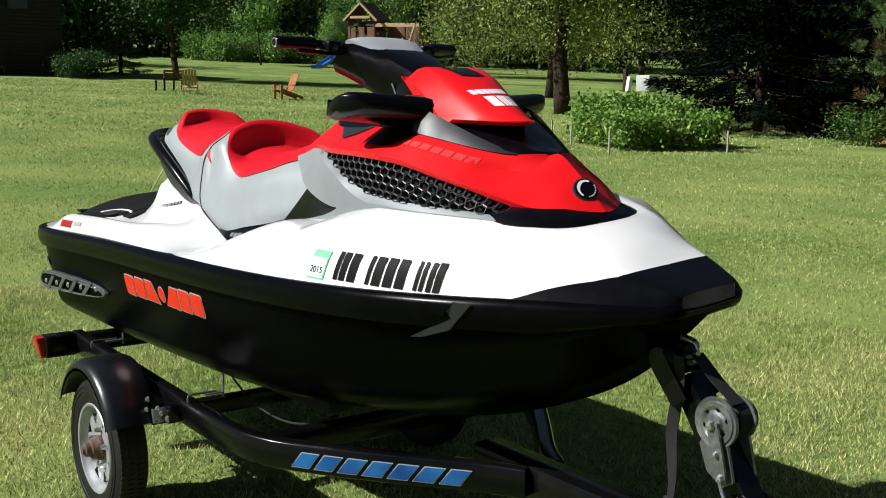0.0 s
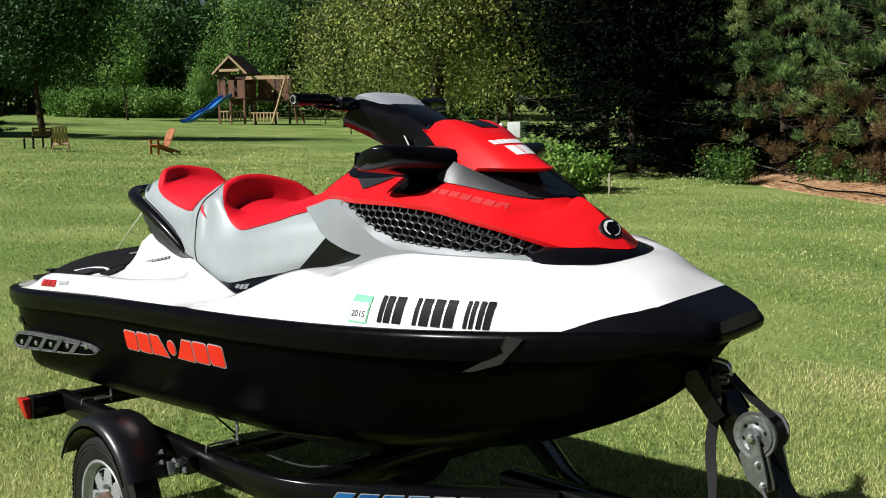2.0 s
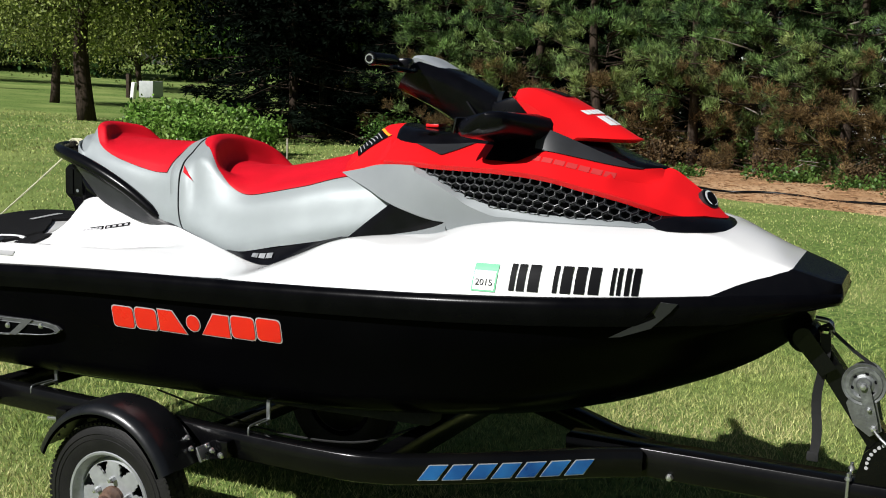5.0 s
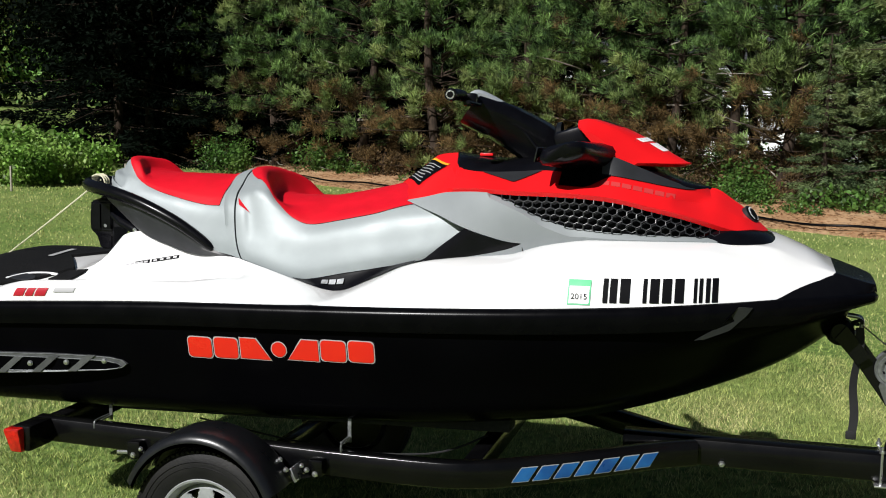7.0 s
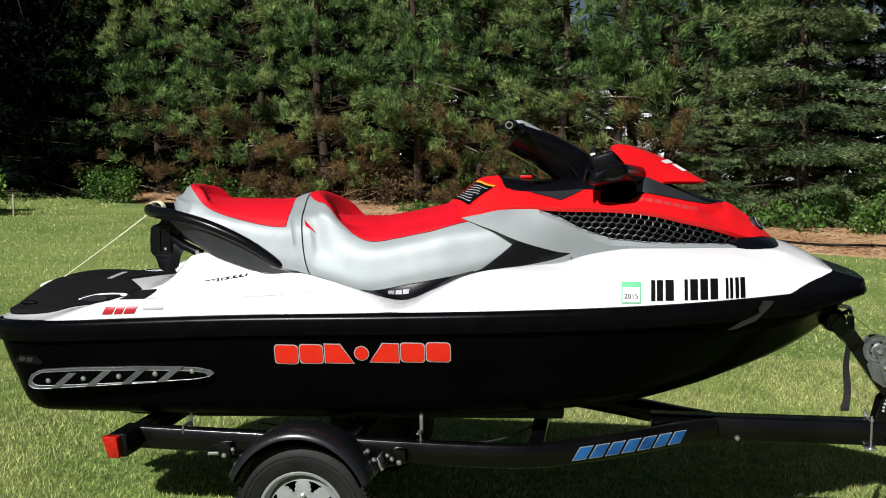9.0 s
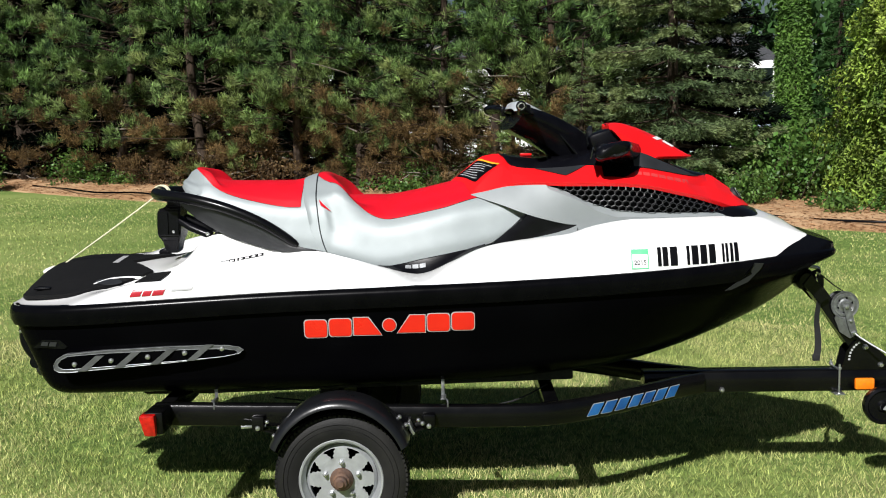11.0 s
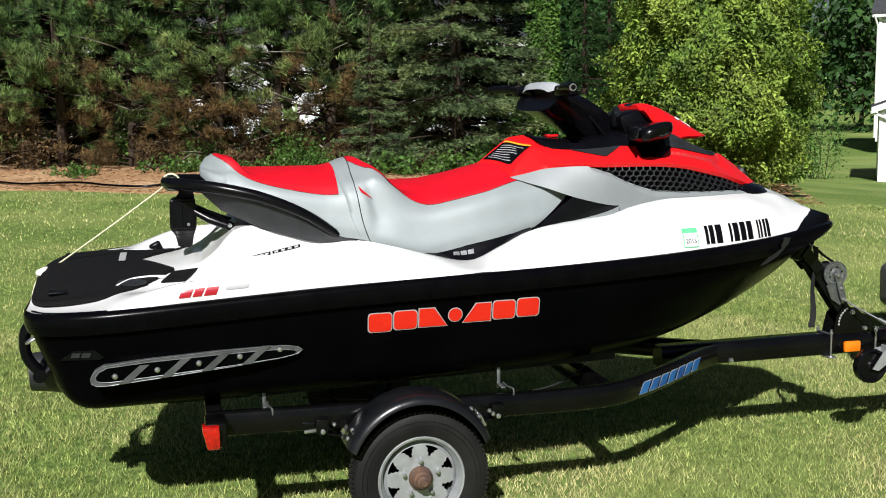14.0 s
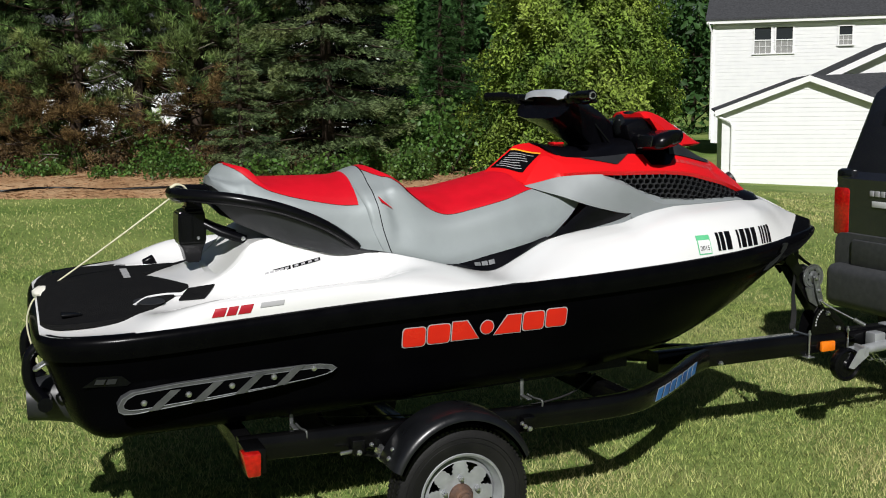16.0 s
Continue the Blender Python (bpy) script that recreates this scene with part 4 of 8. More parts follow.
# registration: plain black bars
for a, b in ((2.520, 2.535), (2.541, 2.563), (2.572, 2.602), (2.641, 2.653), (2.662, 2.690), (2.699, 2.727), (2.736, 2.764), (2.793, 2.803), (2.809, 2.820), (2.829, 2.842), (2.848, 2.866)):
    zt = 1.108 + 0.006 * (a - 2.52) / 0.35
    sides(lambda bm: patch(bm, a, zt - 0.072, b, zt, deck_place, 0.0012), "registration_bar", LOGO_BLACK, label="plain black bar", smooth=0)
def sticker(bm):
    patch(bm, 2.413, 1.028, 2.483, 1.103, deck_place, 0.0008, 6)
sides(sticker, "sticker", LOGO_GREEN, label="green and white registration sticker", smooth=0)
def sticker_in(bm):
    patch(bm, 2.417, 1.032, 2.479, 1.084, deck_place, 0.0018, 6)
sides(sticker_in, "sticker_face", LOGO_WHITE, smooth=0)


def flat_text(name, body, size, at, ux, uy, mat, parent=None):
    cu = bpy.data.curves.new(name, "FONT")
    cu.body, cu.size, cu.extrude, cu.align_x, cu.align_y = body, size, 0.0003, "CENTER", "CENTER"
    ob = new(name, cu)
    ux, uy = Vector(ux).normalized(), Vector(uy)
    uy = (uy - ux * uy.dot(ux)).normalized()
    uz = ux.cross(uy)
    ob.matrix_world = Matrix.Translation(at) @ Matrix((ux, uy, uz)).transposed().to_4x4()
    dg = bpy.context.evaluated_depsgraph_get()
    dg.update()
    me = bpy.data.meshes.new_from_object(ob.evaluated_get(dg))
    m = ob.matrix_world.copy()
    bpy.data.objects.remove(ob)
    me.transform(m)
    me.materials.clear()
    me.materials.append(mat)
    t = new(name, me)
    t.parent = parent or ski
    t.matrix_parent_inverse = Matrix.Translation((-1.7, 0, -0.5))
    return t


p0, p1, p2 = Vector(deck_place(2.448, 1.052, 0.003)), Vector(deck_place(2.478, 1.052, 0.003)), Vector(deck_place(2.448, 1.07, 0.003))
flat_text("sticker_year", "2015", 0.026, p0, p1 - p0, p2 - p0, LOGO_BLACK)

# small plain marks on the white deck and elsewhere
def deck_arc_place(u, d, h):
    """Point of the deck at the distance d up from the rail."""
    prev, acc = deck_pt(u, 0.0), 0.0
    for k in range(1, 81):
        q = deck_pt(u, k / 100)
        st = float(np.hypot(*(q - prev)))
        if acc + st >= d:
            break
        acc, prev = acc + st, q
    t = (q - prev) / max(st, 1e-6)
    p = prev + t * (d - acc)
    return (u, -(p[0] + abs(t[1]) * (h + 0.0012)), p[1] + abs(t[0]) * (h + 0.0012))
for a, b in ((0.424, 0.465), (0.472, 0.505), (0.512, 0.556)):
    sides(lambda bm: patch(bm, a, 0.018, b, 0.046, deck_arc_place, 0.0012, 4, 6, 0.014), "model_mark", LOGO_CRIMSON, label="plain dark red block", smooth=0)
sides(lambda bm: patch(bm, 0.590, 0.030, 0.672, 0.046, deck_arc_place, 0.0012, 6, 4, 0.006), "model_bar", LOGO_GREY, smooth=0)
def flank_mark(bm, a, b, h0, h1, lift):
    za, zb = 1.036 + (a - 0.674) * 0.19, 1.036 + (b - 0.674) * 0.19
    grid(bm, [[deck_place(a + (b - a) * i / 8, za + (zb - za) * i / 8 + h, lift) for h in (h0, (h0 + h1) / 2, h1)] for i in range(9)])
sides(lambda bm: flank_mark(bm, 0.674, 0.782, -0.007, 0.007, 0.0012), "flank_mark", LOGO_BLACK, smooth=0)
sides(lambda bm: flank_mark(bm, 0.789, 0.900, -0.006, 0.006, 0.0012), "flank_mark", LOGO_BLACK, smooth=0)
for a, b in bars_row(0.682, 0.774, 5, 0.004) + bars_row(0.797, 0.892, 4, 0.012):
    sides(lambda bm: flank_mark(bm, a, b, -0.0035, 0.0035, 0.0022), "flank_letter", LOGO_GREY, smooth=0)
for a, b in bars_row(2.47, 2.71, 7, 0.006):
    sides(lambda bm: plate(bm, [(a, 0.58), (b, 0.58), (b, 0.76), (a, 0.76)], cowl_place, 0.0006), "cowl_mark", LOGO_ROSE, smooth=0)
def aft_mark(bm):
    plate(bm, [(0.0, 0.742), (0.05, 0.778), (0.125, 0.780), (0.155, 0.752), (0.14, 0.742)], hull_place, 0.0008)
sides(aft_mark, "hull_mark", BLACK_PLASTIC, label="black mark on the hull", smooth=0)
for a, b in ((0.038, 0.068), (0.074, 0.104)):
    sides(lambda bm: plate(bm, [(a, 0.752), (b, 0.752), (b + 0.008, 0.770), (a + 0.008, 0.770)], lambda u, v, h: hull_place(u, v, h + 0.001), 0.0008), "mark_letter", DARK_GREY, smooth=0)
# warning label behind the handlebar
LBL = [Vector(q) for q in ((1.724, -0.012, 1.390), (1.826, -0.010, 1.464), (1.914, -0.112, 1.440), (1.808, -0.150, 1.380))]
LBL_N = (LBL[1] - LBL[0]).cross(LBL[3] - LBL[0]).normalized()
if LBL_N.z < 0:
    LBL_N = -LBL_N


def label_pt(a, b, h):
    p = LBL[0].lerp(LBL[3], a).lerp(LBL[1].lerp(LBL[2], a), b)
    x = p.x
    z = RIDGE_Z(x) + (UP_Z(x) - RIDGE_Z(x)) * (1 - min(1.0, -p.y / RIDGE_Y(x)))
    return (p.x + LBL_N.x * h, p.y + LBL_N.y * h, z + LBL_N.z * h)
def label_patch(a0, a1, b0, b1, h, mat, name):
    bm = bmesh.new()
    grid(bm, [[label_pt(a0 + (a1 - a0) * i / 8, b0 + (b1 - b0) * j / 8, h) for i in range(9)] for j in range(9)])
    return sp(name, bm, mat, smooth=30)
label_patch(0.0, 1.0, 0.0, 0.90, 0.003, LOGO_BLACK, "warning_label")
label_patch(0.0, 1.0, 0.91, 1.0, 0.003, LOGO_YELLOW, "warning_stripe")
for k in range(7):
    label_patch(0.10 + 0.03 * (k % 2), 0.90 - 0.10 * (k % 3), 0.10 + 0.105 * k, 0.128 + 0.105 * k, 0.0042, LOGO_GREY, "warning_line")

# ---- stern ----
def deck_top(x, y):
    """Height of the aft platform."""
    a, b = 0.3, 1.0
    for _ in range(22):
        m = (a + b) / 2
        if deck_pt(x, m)[0] > abs(y):
            a = m
        else:
            b = m
    return float(deck_pt(x, a)[1])


MAT_OUT = curve1((-0.112, 0.28), (-0.095, 0.345), (-0.05, 0.415), (0.04, 0.44), (0.14, 0.425), (0.25, 0.355), (0.34, 0.265), (0.41, 0.195))
MAT_IN = curve1((-0.112, 0.0), (0.262, 0.0), (0.27, 0.008), (0.41, 0.188))
bm = bmesh.new()
for s in (1, -1):
    rows = []
    for k in range(29):
        x = -0.112 + 0.522 * k / 28
        y0, y1 = MAT_IN(x), MAT_OUT(x)
        row = [(x, s * y0, deck_top(x, y0) - 0.004)] + [(x, s * (y0 + (y1 - y0) * j / 10), deck_top(x, y0 + (y1 - y0) * j / 10) + 0.012) for j in range(11)] + [(x, s * y1, deck_top(x, y1) - 0.004)]
        rows.append(row)
    grid(bm, rows)
sp("traction_mat", bm, MAT_FOAM, label="black foam traction mat")
bm = bmesh.new()
for i, (a, b) in enumerate(bars_row(-0.06, 0.10, 7, 0.005)):
    plate(bm, rounded(0.195, a, 0.222, b, 0.004), lambda u, v, h: (u, v, deck_top(0.2, v) + 0.0145 + h), 0.001)
sp("mat_mark", bm, LOGO_GREY, smooth=0)
def mat_wing(bm):
    plate(bm, [(0.405, -0.215), (0.50, -0.235), (0.45, -0.295), (0.36, -0.290)], lambda u, v, h: (u, v, deck_top(u, v) + 0.002 + h), 0.006)
sides(mat_wing, "mat_corner", MAT_FOAM)
def cleat(bm):
    tube(bm, smooth_path([(q[0], q[1], deck_top(*q) + 0.010) for q in ((0.20, -0.33), (0.25, -0.27), (0.32, -0.25), (0.38, -0.255))], 4), 0.006, 8)
sides(cleat, "cleat", LOGO_WHITE)
def cleat_recess(bm):
    plate(bm, [(0.255 + 0.055 * math.cos(t) , -0.305 + 0.030 * math.sin(t)) for t in [2 * math.pi * k / 20 for k in range(20)]], lambda u, v, h: (u, v, deck_top(u, v) + 0.0125 + h), 0.002)
sides(cleat_recess, "cleat_recess", DARK_GREY, label="dark grey cleat recess")
def cleat_hole(bm):
    box(bm, (-0.01, -0.33, deck_top(-0.01, 0.33) + 0.012), (0.07, 0.06, 0.010), 0.004)
sides(cleat_hole, "mat_handle", RUBBER)
bm = bmesh.new()
box(bm, (0.335, 0.30, deck_top(0.335, 0.30) + 0.02), (0.05, 0.03, 0.05), 0.008, rot(0, -25, 0))
sp("deck_vent", bm, BLACK_PLASTIC, label="small black vent cap")

# grab handle
bm = bmesh.new()
half = [(1.05, -0.262, 1.115), (0.92, -0.278, 1.205), (0.76, -0.272, 1.275), (0.60, -0.235, 1.315), (0.48, -0.165, 1.328), (0.415, -0.085, 1.332)]
ring = smooth_path(half + [(0.398, 0, 1.333)] + [(x, -y, z) for x, y, z in half[::-1]], 6)
nn = len(ring)
tube(bm, ring, [0.013 + 0.013 * math.sin(math.pi * i / (nn - 1)) ** 0.35 for i in range(nn)], 12)
sp("grab_handle", bm, RUBBER, label="black rear grab handle", smooth=50)
def handle_skirt(bm):
    rows = []
    for k in range(21):
        a = k / 20
        t = spline([(0.50, -0.15, 1.325), (0.66, -0.245, 1.295), (0.85, -0.268, 1.235), (1.0, -0.262, 1.15), (1.13, -0.268, 1.095)], a)
        b = spline([(0.60, -0.15, 1.225), (0.74, -0.232, 1.160), (0.86, -0.246, 1.118), (0.97, -0.252, 1.090), (1.12, -0.264, 1.086)], a)
        rows.append([tuple(t), tuple((t + b) / 2 + np.array((0, -0.012, 0))), tuple(b)])
    grid(bm, rows)
sides(handle_skirt, "handle_skirt", DARK_GREY, label="black skirt below the grab handle")
bm = bmesh.new()
rows = []
for x0, x1, hw, z in ((0.445, 0.50, 0.035, 1.33), (0.44, 0.50, 0.040, 1.275), (0.405, 0.505, 0.066, 1.262), (0.402, 0.508, 0.070, 1.20), (0.402, 0.505, 0.068, 1.145), (0.42, 0.495, 0.055, 1.125), (0.432, 0.485, 0.045, 1.068)):
    rows.append([(x0, -hw, z), (x1, -hw, z), (x1, hw, z), (x0, hw, z)])
vs = grid(bm, rows, True)
cap(bm, vs[0])
cap(bm, vs[-1])
bmesh.ops.bevel(bm, geom=bm.edges[:], offset=0.006, segments=2, affect="EDGES")
sp("rear_bracket", bm, BLACK_PLASTIC, label="black folded bracket under the grab handle", smooth=30)
def bracket_plate(bm):
    plate(bm, rounded(0.414, 1.150, 0.452, 1.252, 0.005), lambda u, v, h: (u, -0.069 - h, v), 0.006)
    plate(bm, rounded(0.458, 1.150, 0.498, 1.252, 0.005), lambda u, v, h: (u, -0.069 - h, v), 0.004)
sides(bracket_plate, "bracket_plate", BLACK_PLASTIC)
def bracket_arm(bm):
    tube(bm, [(0.49, -0.05, 1.225), (0.56, -0.085, 1.185), (0.648, -0.105, 1.150)], [0.019, 0.022, 0.020], 10, squash=0.7)
sides(bracket_arm, "bracket_arm", BLACK_PLASTIC)
def arm_bolt(bm):
    revolve(bm, [(0.0, 0.004), (0.007, 0.003), (0.009, 0.0)], (0.636, -0.121, 1.158), "y", 12, sign=-1)
sides(arm_bolt, "bolt", CHROME)
def plate_bolt(bm):
    revolve(bm, [(0.0, 0.004), (0.005, 0.003), (0.007, 0.0)], (0.475, -0.074, 1.165), "y", 12, sign=-1)
sides(plate_bolt, "bolt", CHROME)

# side step with bolts
def sponson_poly(s=1.0):
    pts = [(0.106, 0.660), (0.120, 0.684), (0.150, 0.702), (0.30, 0.716), (0.55, 0.728), (0.72, 0.730), (0.80, 0.728), (0.845, 0.720), (0.862, 0.708), (0.845, 0.695), (0.79, 0.684), (0.62, 0.668), (0.40, 0.650), (0.16, 0.630), (0.125, 0.632), (0.108, 0.642)]
    cx, cz = 0.47, 0.680
    return [(cx + (x - cx) * (1 - (1 - s) * 0.18), cz + 0.022 + (z - cz) * s) for x, z in pts]


def sponson_y(x):
    return 0.552 + 0.022 * min(1, max(0, (0.87 - x) / 0.3))
def sponson(bm):
    plate(bm, sponson_poly(), lambda u, v, h: (u, -(sponson_y(u) - 0.05 + h), v), 0.055)
sides(sponson, "sponson", SPONSON, label="grey side sponson with bolts", smooth=30)
def sponson_rim(bm, k, out):
    poly = sponson_poly(k)
    tube(bm, [(x, -(sponson_y(x) + out), z) for x, z in poly], 0.0019, 6, closed=True)
sides(lambda bm: sponson_rim(bm, 1.0, 0.005), "sponson_rim", SILVER_EDGE, label="thin silver edge of the sponson")
sides(lambda bm: sponson_rim(bm, 0.74, 0.007), "recess_rim", SILVER_EDGE)
def sponson_in(bm):
    plate(bm, sponson_poly(0.74), lambda u, v, h: (u, -(sponson_y(u) + 0.0055 + h), v), 0.001)
sides(sponson_in, "sponson_recess", BLACK_GEL, smooth=30)
def sponson_rib(bm, i):
    x = 0.262 + 0.145 * i
    z = 0.686 + 0.012 * i
    plate(bm, [(x - 0.060, z - 0.028), (x - 0.026, z - 0.028), (x + 0.049, z + 0.034), (x + 0.015, z + 0.034)], lambda u, v, h: (u, -(sponson_y(u) + 0.004 + h), v), 0.006)
def sponson_bolt(bm, i):
    x, z = 0.19 + 0.147 * i, 0.685 + 0.013 * i
    revolve(bm, [(0.0, 0.007), (0.0085, 0.005), (0.0115, 0.0)], (x, -(sponson_y(x) + 0.006), z), "y", 12, sign=-1)
for i in range(4):
    sides(lambda bm: sponson_rib(bm, i), "sponson_rib", SPONSON)
for i in range(5):
    sides(lambda bm: sponson_bolt(bm, i), "sponson_bolt", CHROME)

# boarding step and pump nozzle at the stern
bm = bmesh.new()
for s in (1, -1):
    tube(bm, smooth_path([(-0.09, 0.20 * s, 0.85), (-0.15, 0.20 * s, 0.80), (-0.155, 0.195 * s, 0.70), (-0.11, 0.19 * s, 0.63)], 5), 0.022, 10)
tube(bm, [(-0.11, -0.22, 0.62), (-0.11, 0.22, 0.62)], 0.026, 12)
sp("boarding_step", bm, BLACK_PLASTIC, label="black folding boarding step")
bm = bmesh.new()
revolve(bm, [(0.0, -0.10), (0.075, -0.10), (0.085, -0.02), (0.10, 0.05), (0.105, 0.10)], (-0.07, 0.0, 0.59), "x", 24)
sp("pump_nozzle", bm, DARK_GREY, label="dark jet pump nozzle")
def stern_eye(bm):
    tube(bm, smooth_path([(-0.10, -0.30, 0.79), (-0.135, -0.30, 0.77), (-0.135, -0.26, 0.77), (-0.10, -0.26, 0.79)], 4), 0.006, 8)
sides(stern_eye, "stern_eye", CHROME)
# bow eye
bm = bmesh.new()
tube(bm, smooth_path([(3.285, 0.0, 0.955), (3.33, 0.0, 0.945), (3.325, 0.0, 0.90), (3.265, 0.0, 0.90)], 5), 0.008, 10)
sp("bow_eye", bm, CHROME)
# ride plate block below the stern
bm = bmesh.new()
box(bm, (0.52, 0, 0.50), (0.36, 0.40, 0.075), 0.02)
sp("ride_plate", bm, BLACK_PLASTIC)

# rope from the grab handle to the stern
rope = bmesh.new()
tube(rope, smooth_path([(0.425, -0.02, 1.345), (0.17, -0.012, 1.165), (-0.085, 0.0, 0.992)], 6), 0.0032, 8)
for k in range(3):
    ang = [2 * math.pi * i / 14 for i in range(14)]
    tube(rope, [(0.415 + 0.034 * math.cos(a), -0.03 + 0.016 * k, 1.333 + 0.034 * math.sin(a)) for a in ang], 0.0034, 6, closed=True)
tube(rope, smooth_path([(-0.09, 0.0, 0.99), (-0.13, 0.01, 0.95), (-0.15, 0.02, 0.86), (-0.12, 0.0, 0.72)], 5), 0.0032, 8)
tagged(mesh_ob("rope", rope, ROPE), "thin pale yellow rope tied from grab handle to stern", "rope")
bm = bmesh.new()
bmesh.ops.create_icosphere(bm, subdivisions=3, radius=1.0)
for v in bm.verts:
    n1 = 1 + 0.25 * noise.noise(v.co * 1.7) + 0.10 * noise.noise(v.co * 5)
    v.co = Vector((-0.082, 0.0, 0.988)) + Vector((v.co.x * 0.042, v.co.y * 0.085, v.co.z * 0.026)) * n1
tagged(mesh_ob("cloth", bm, BAG, smooth=60), "crumpled white cloth tied at the stern under the rope", "cloth")

# ---- the trailer ----
trailer = empty("boat_trailer", (1.7, 0, 0.45), "black single-axle watercraft trailer with galvanised wheels", "trailer")
TINV = Matrix.Translation((-1.7, 0, -0.45))


def tp(name, bm, mat, parent=None, label="", smooth=40.0):
    ob = part(name, bm, mat, parent or trailer, label, smooth)
    if parent is None:
        ob.matrix_parent_inverse = TINV
    return ob


def tsides(make, name, mat, label="", smooth=40.0):
    obs = []
    for s in (1, -1):
        bm = bmesh.new()
        make(bm)
        if s < 0:
            bmesh.ops.scale(bm, vec=(1, -1, 1), verts=bm.verts)
        obs.append(tp(name, bm, mat, label=label, smooth=smooth))
    return obs


RAIL_PATH = [(0.50, -0.555), (1.2, -0.555), (1.9, -0.555), (2.12, -0.525), (2.30, -0.425), (2.50, -0.275), (2.68, -0.13), (2.80, -0.055)]
RAIL_TOP = curve1((0.4, 0.520), (1.0, 0.508), (2.0, 0.492), (2.8, 0.494), (4.2, 0.494))


def beam(bm, pts, top, bottom, half=0.025, bevel=0.006):
    """Rectangular tube along a plan path."""
    rows = []
    P = [Vector((p[0], p[1], 0)) for p in pts]
    for i, p in enumerate(P):
        d = (P[min(i + 1, len(P) - 1)] - P[max(i - 1, 0)]).normalized()
        nrm = Vector((-d.y, d.x, 0))
        t, b = top(p.x), bottom(p.x)
        ring = []
        for o, z in ((half, t - bevel), (half - bevel, t), (-half + bevel, t), (-half, t - bevel), (-half, b + bevel), (-half + bevel, b), (half - bevel, b), (half, b + bevel)):
            ring.append((p.x + nrm.x * o, p.y + nrm.y * o, z))
        rows.append(ring)
    vs = grid(bm, rows, True)
    cap(bm, vs[0][::-1])
    cap(bm, vs[-1])


fine_path = [tuple(spline(RAIL_PATH, i / 60)) for i in range(61)]
tsides(lambda bm: beam(bm, fine_path, RAIL_TOP, lambda x: RAIL_TOP(x) - 0.088), "side_rail", FRAME_PAINT, "bent black steel side rail", 50)
bm = bmesh.new()
beam(bm, [(2.55, 0.0), (2.9, 0.0), (3.4, 0.0), (4.02, 0.0)], lambda x: 0.497, lambda x: 0.402, 0.05)
tp("tongue", bm, FRAME_PAINT, label="black steel tongue tube", smooth=50)
for x, zt in ((0.53, 0.515), (2.10, 0.49)):
    bm = bmesh.new()
    box(bm, (x, 0, zt - 0.045), (0.06, 1.10 if x < 1 else 1.02, 0.075), 0.006)
    tp("crossbar", bm, FRAME_PAINT, smooth=50)
bm = bmesh.new()
tube(bm, [(1.26, -0.62, 0.335), (1.26, 0.62, 0.335)], 0.03, 12)
box(bm, (1.26, 0, 0.335), (0.06, 1.1, 0.06), 0.006)
tp("axle", bm, FRAME_PAINT)


def spring(bm):
    for k in range(3):
        L = 0.34 - 0.09 * k
        pts = [(1.26 + L * t, -0.585, 0.365 - 0.012 * k + 0.055 * t * t) for t in (-1, -0.6, -0.2, 0.2, 0.6, 1)]
        beam3 = []
        for p in pts:
            beam3.append([(p[0], p[1] - 0.022, p[2]), (p[0], p[1] + 0.022, p[2]), (p[0], p[1] + 0.022, p[2] - 0.007), (p[0], p[1] - 0.022, p[2] - 0.007)])
        grid(bm, beam3, True)
    for dx in (-0.34, 0.34):
        tube(bm, [(1.26 + dx, -0.615, 0.425), (1.26 + dx, -0.555, 0.425)], 0.018, 10)
        box(bm, (1.26 + dx, -0.585, 0.445), (0.05, 0.07, 0.055), 0.006)
tsides(spring, "leaf_spring", FRAME_PAINT)
def spring_bolt(bm):
    for dx in (-0.34, 0.34):
        revolve(bm, [(0.0, 0.012), (0.009, 0.010), (0.013, 0.0)], (1.26 + dx, -0.615, 0.425), "y", 8, sign=-1)
        revolve(bm, [(0.0, 0.010), (0.006, 0.008), (0.009, 0.0)], (1.26 + dx * 0.88, -0.635, 0.455), "y", 8, sign=-1)
tsides(spring_bolt, "spring_bolt", CHROME)

# wheels
WX, WY, WZ, WR = 1.262, -0.705, 0.252, 0.262


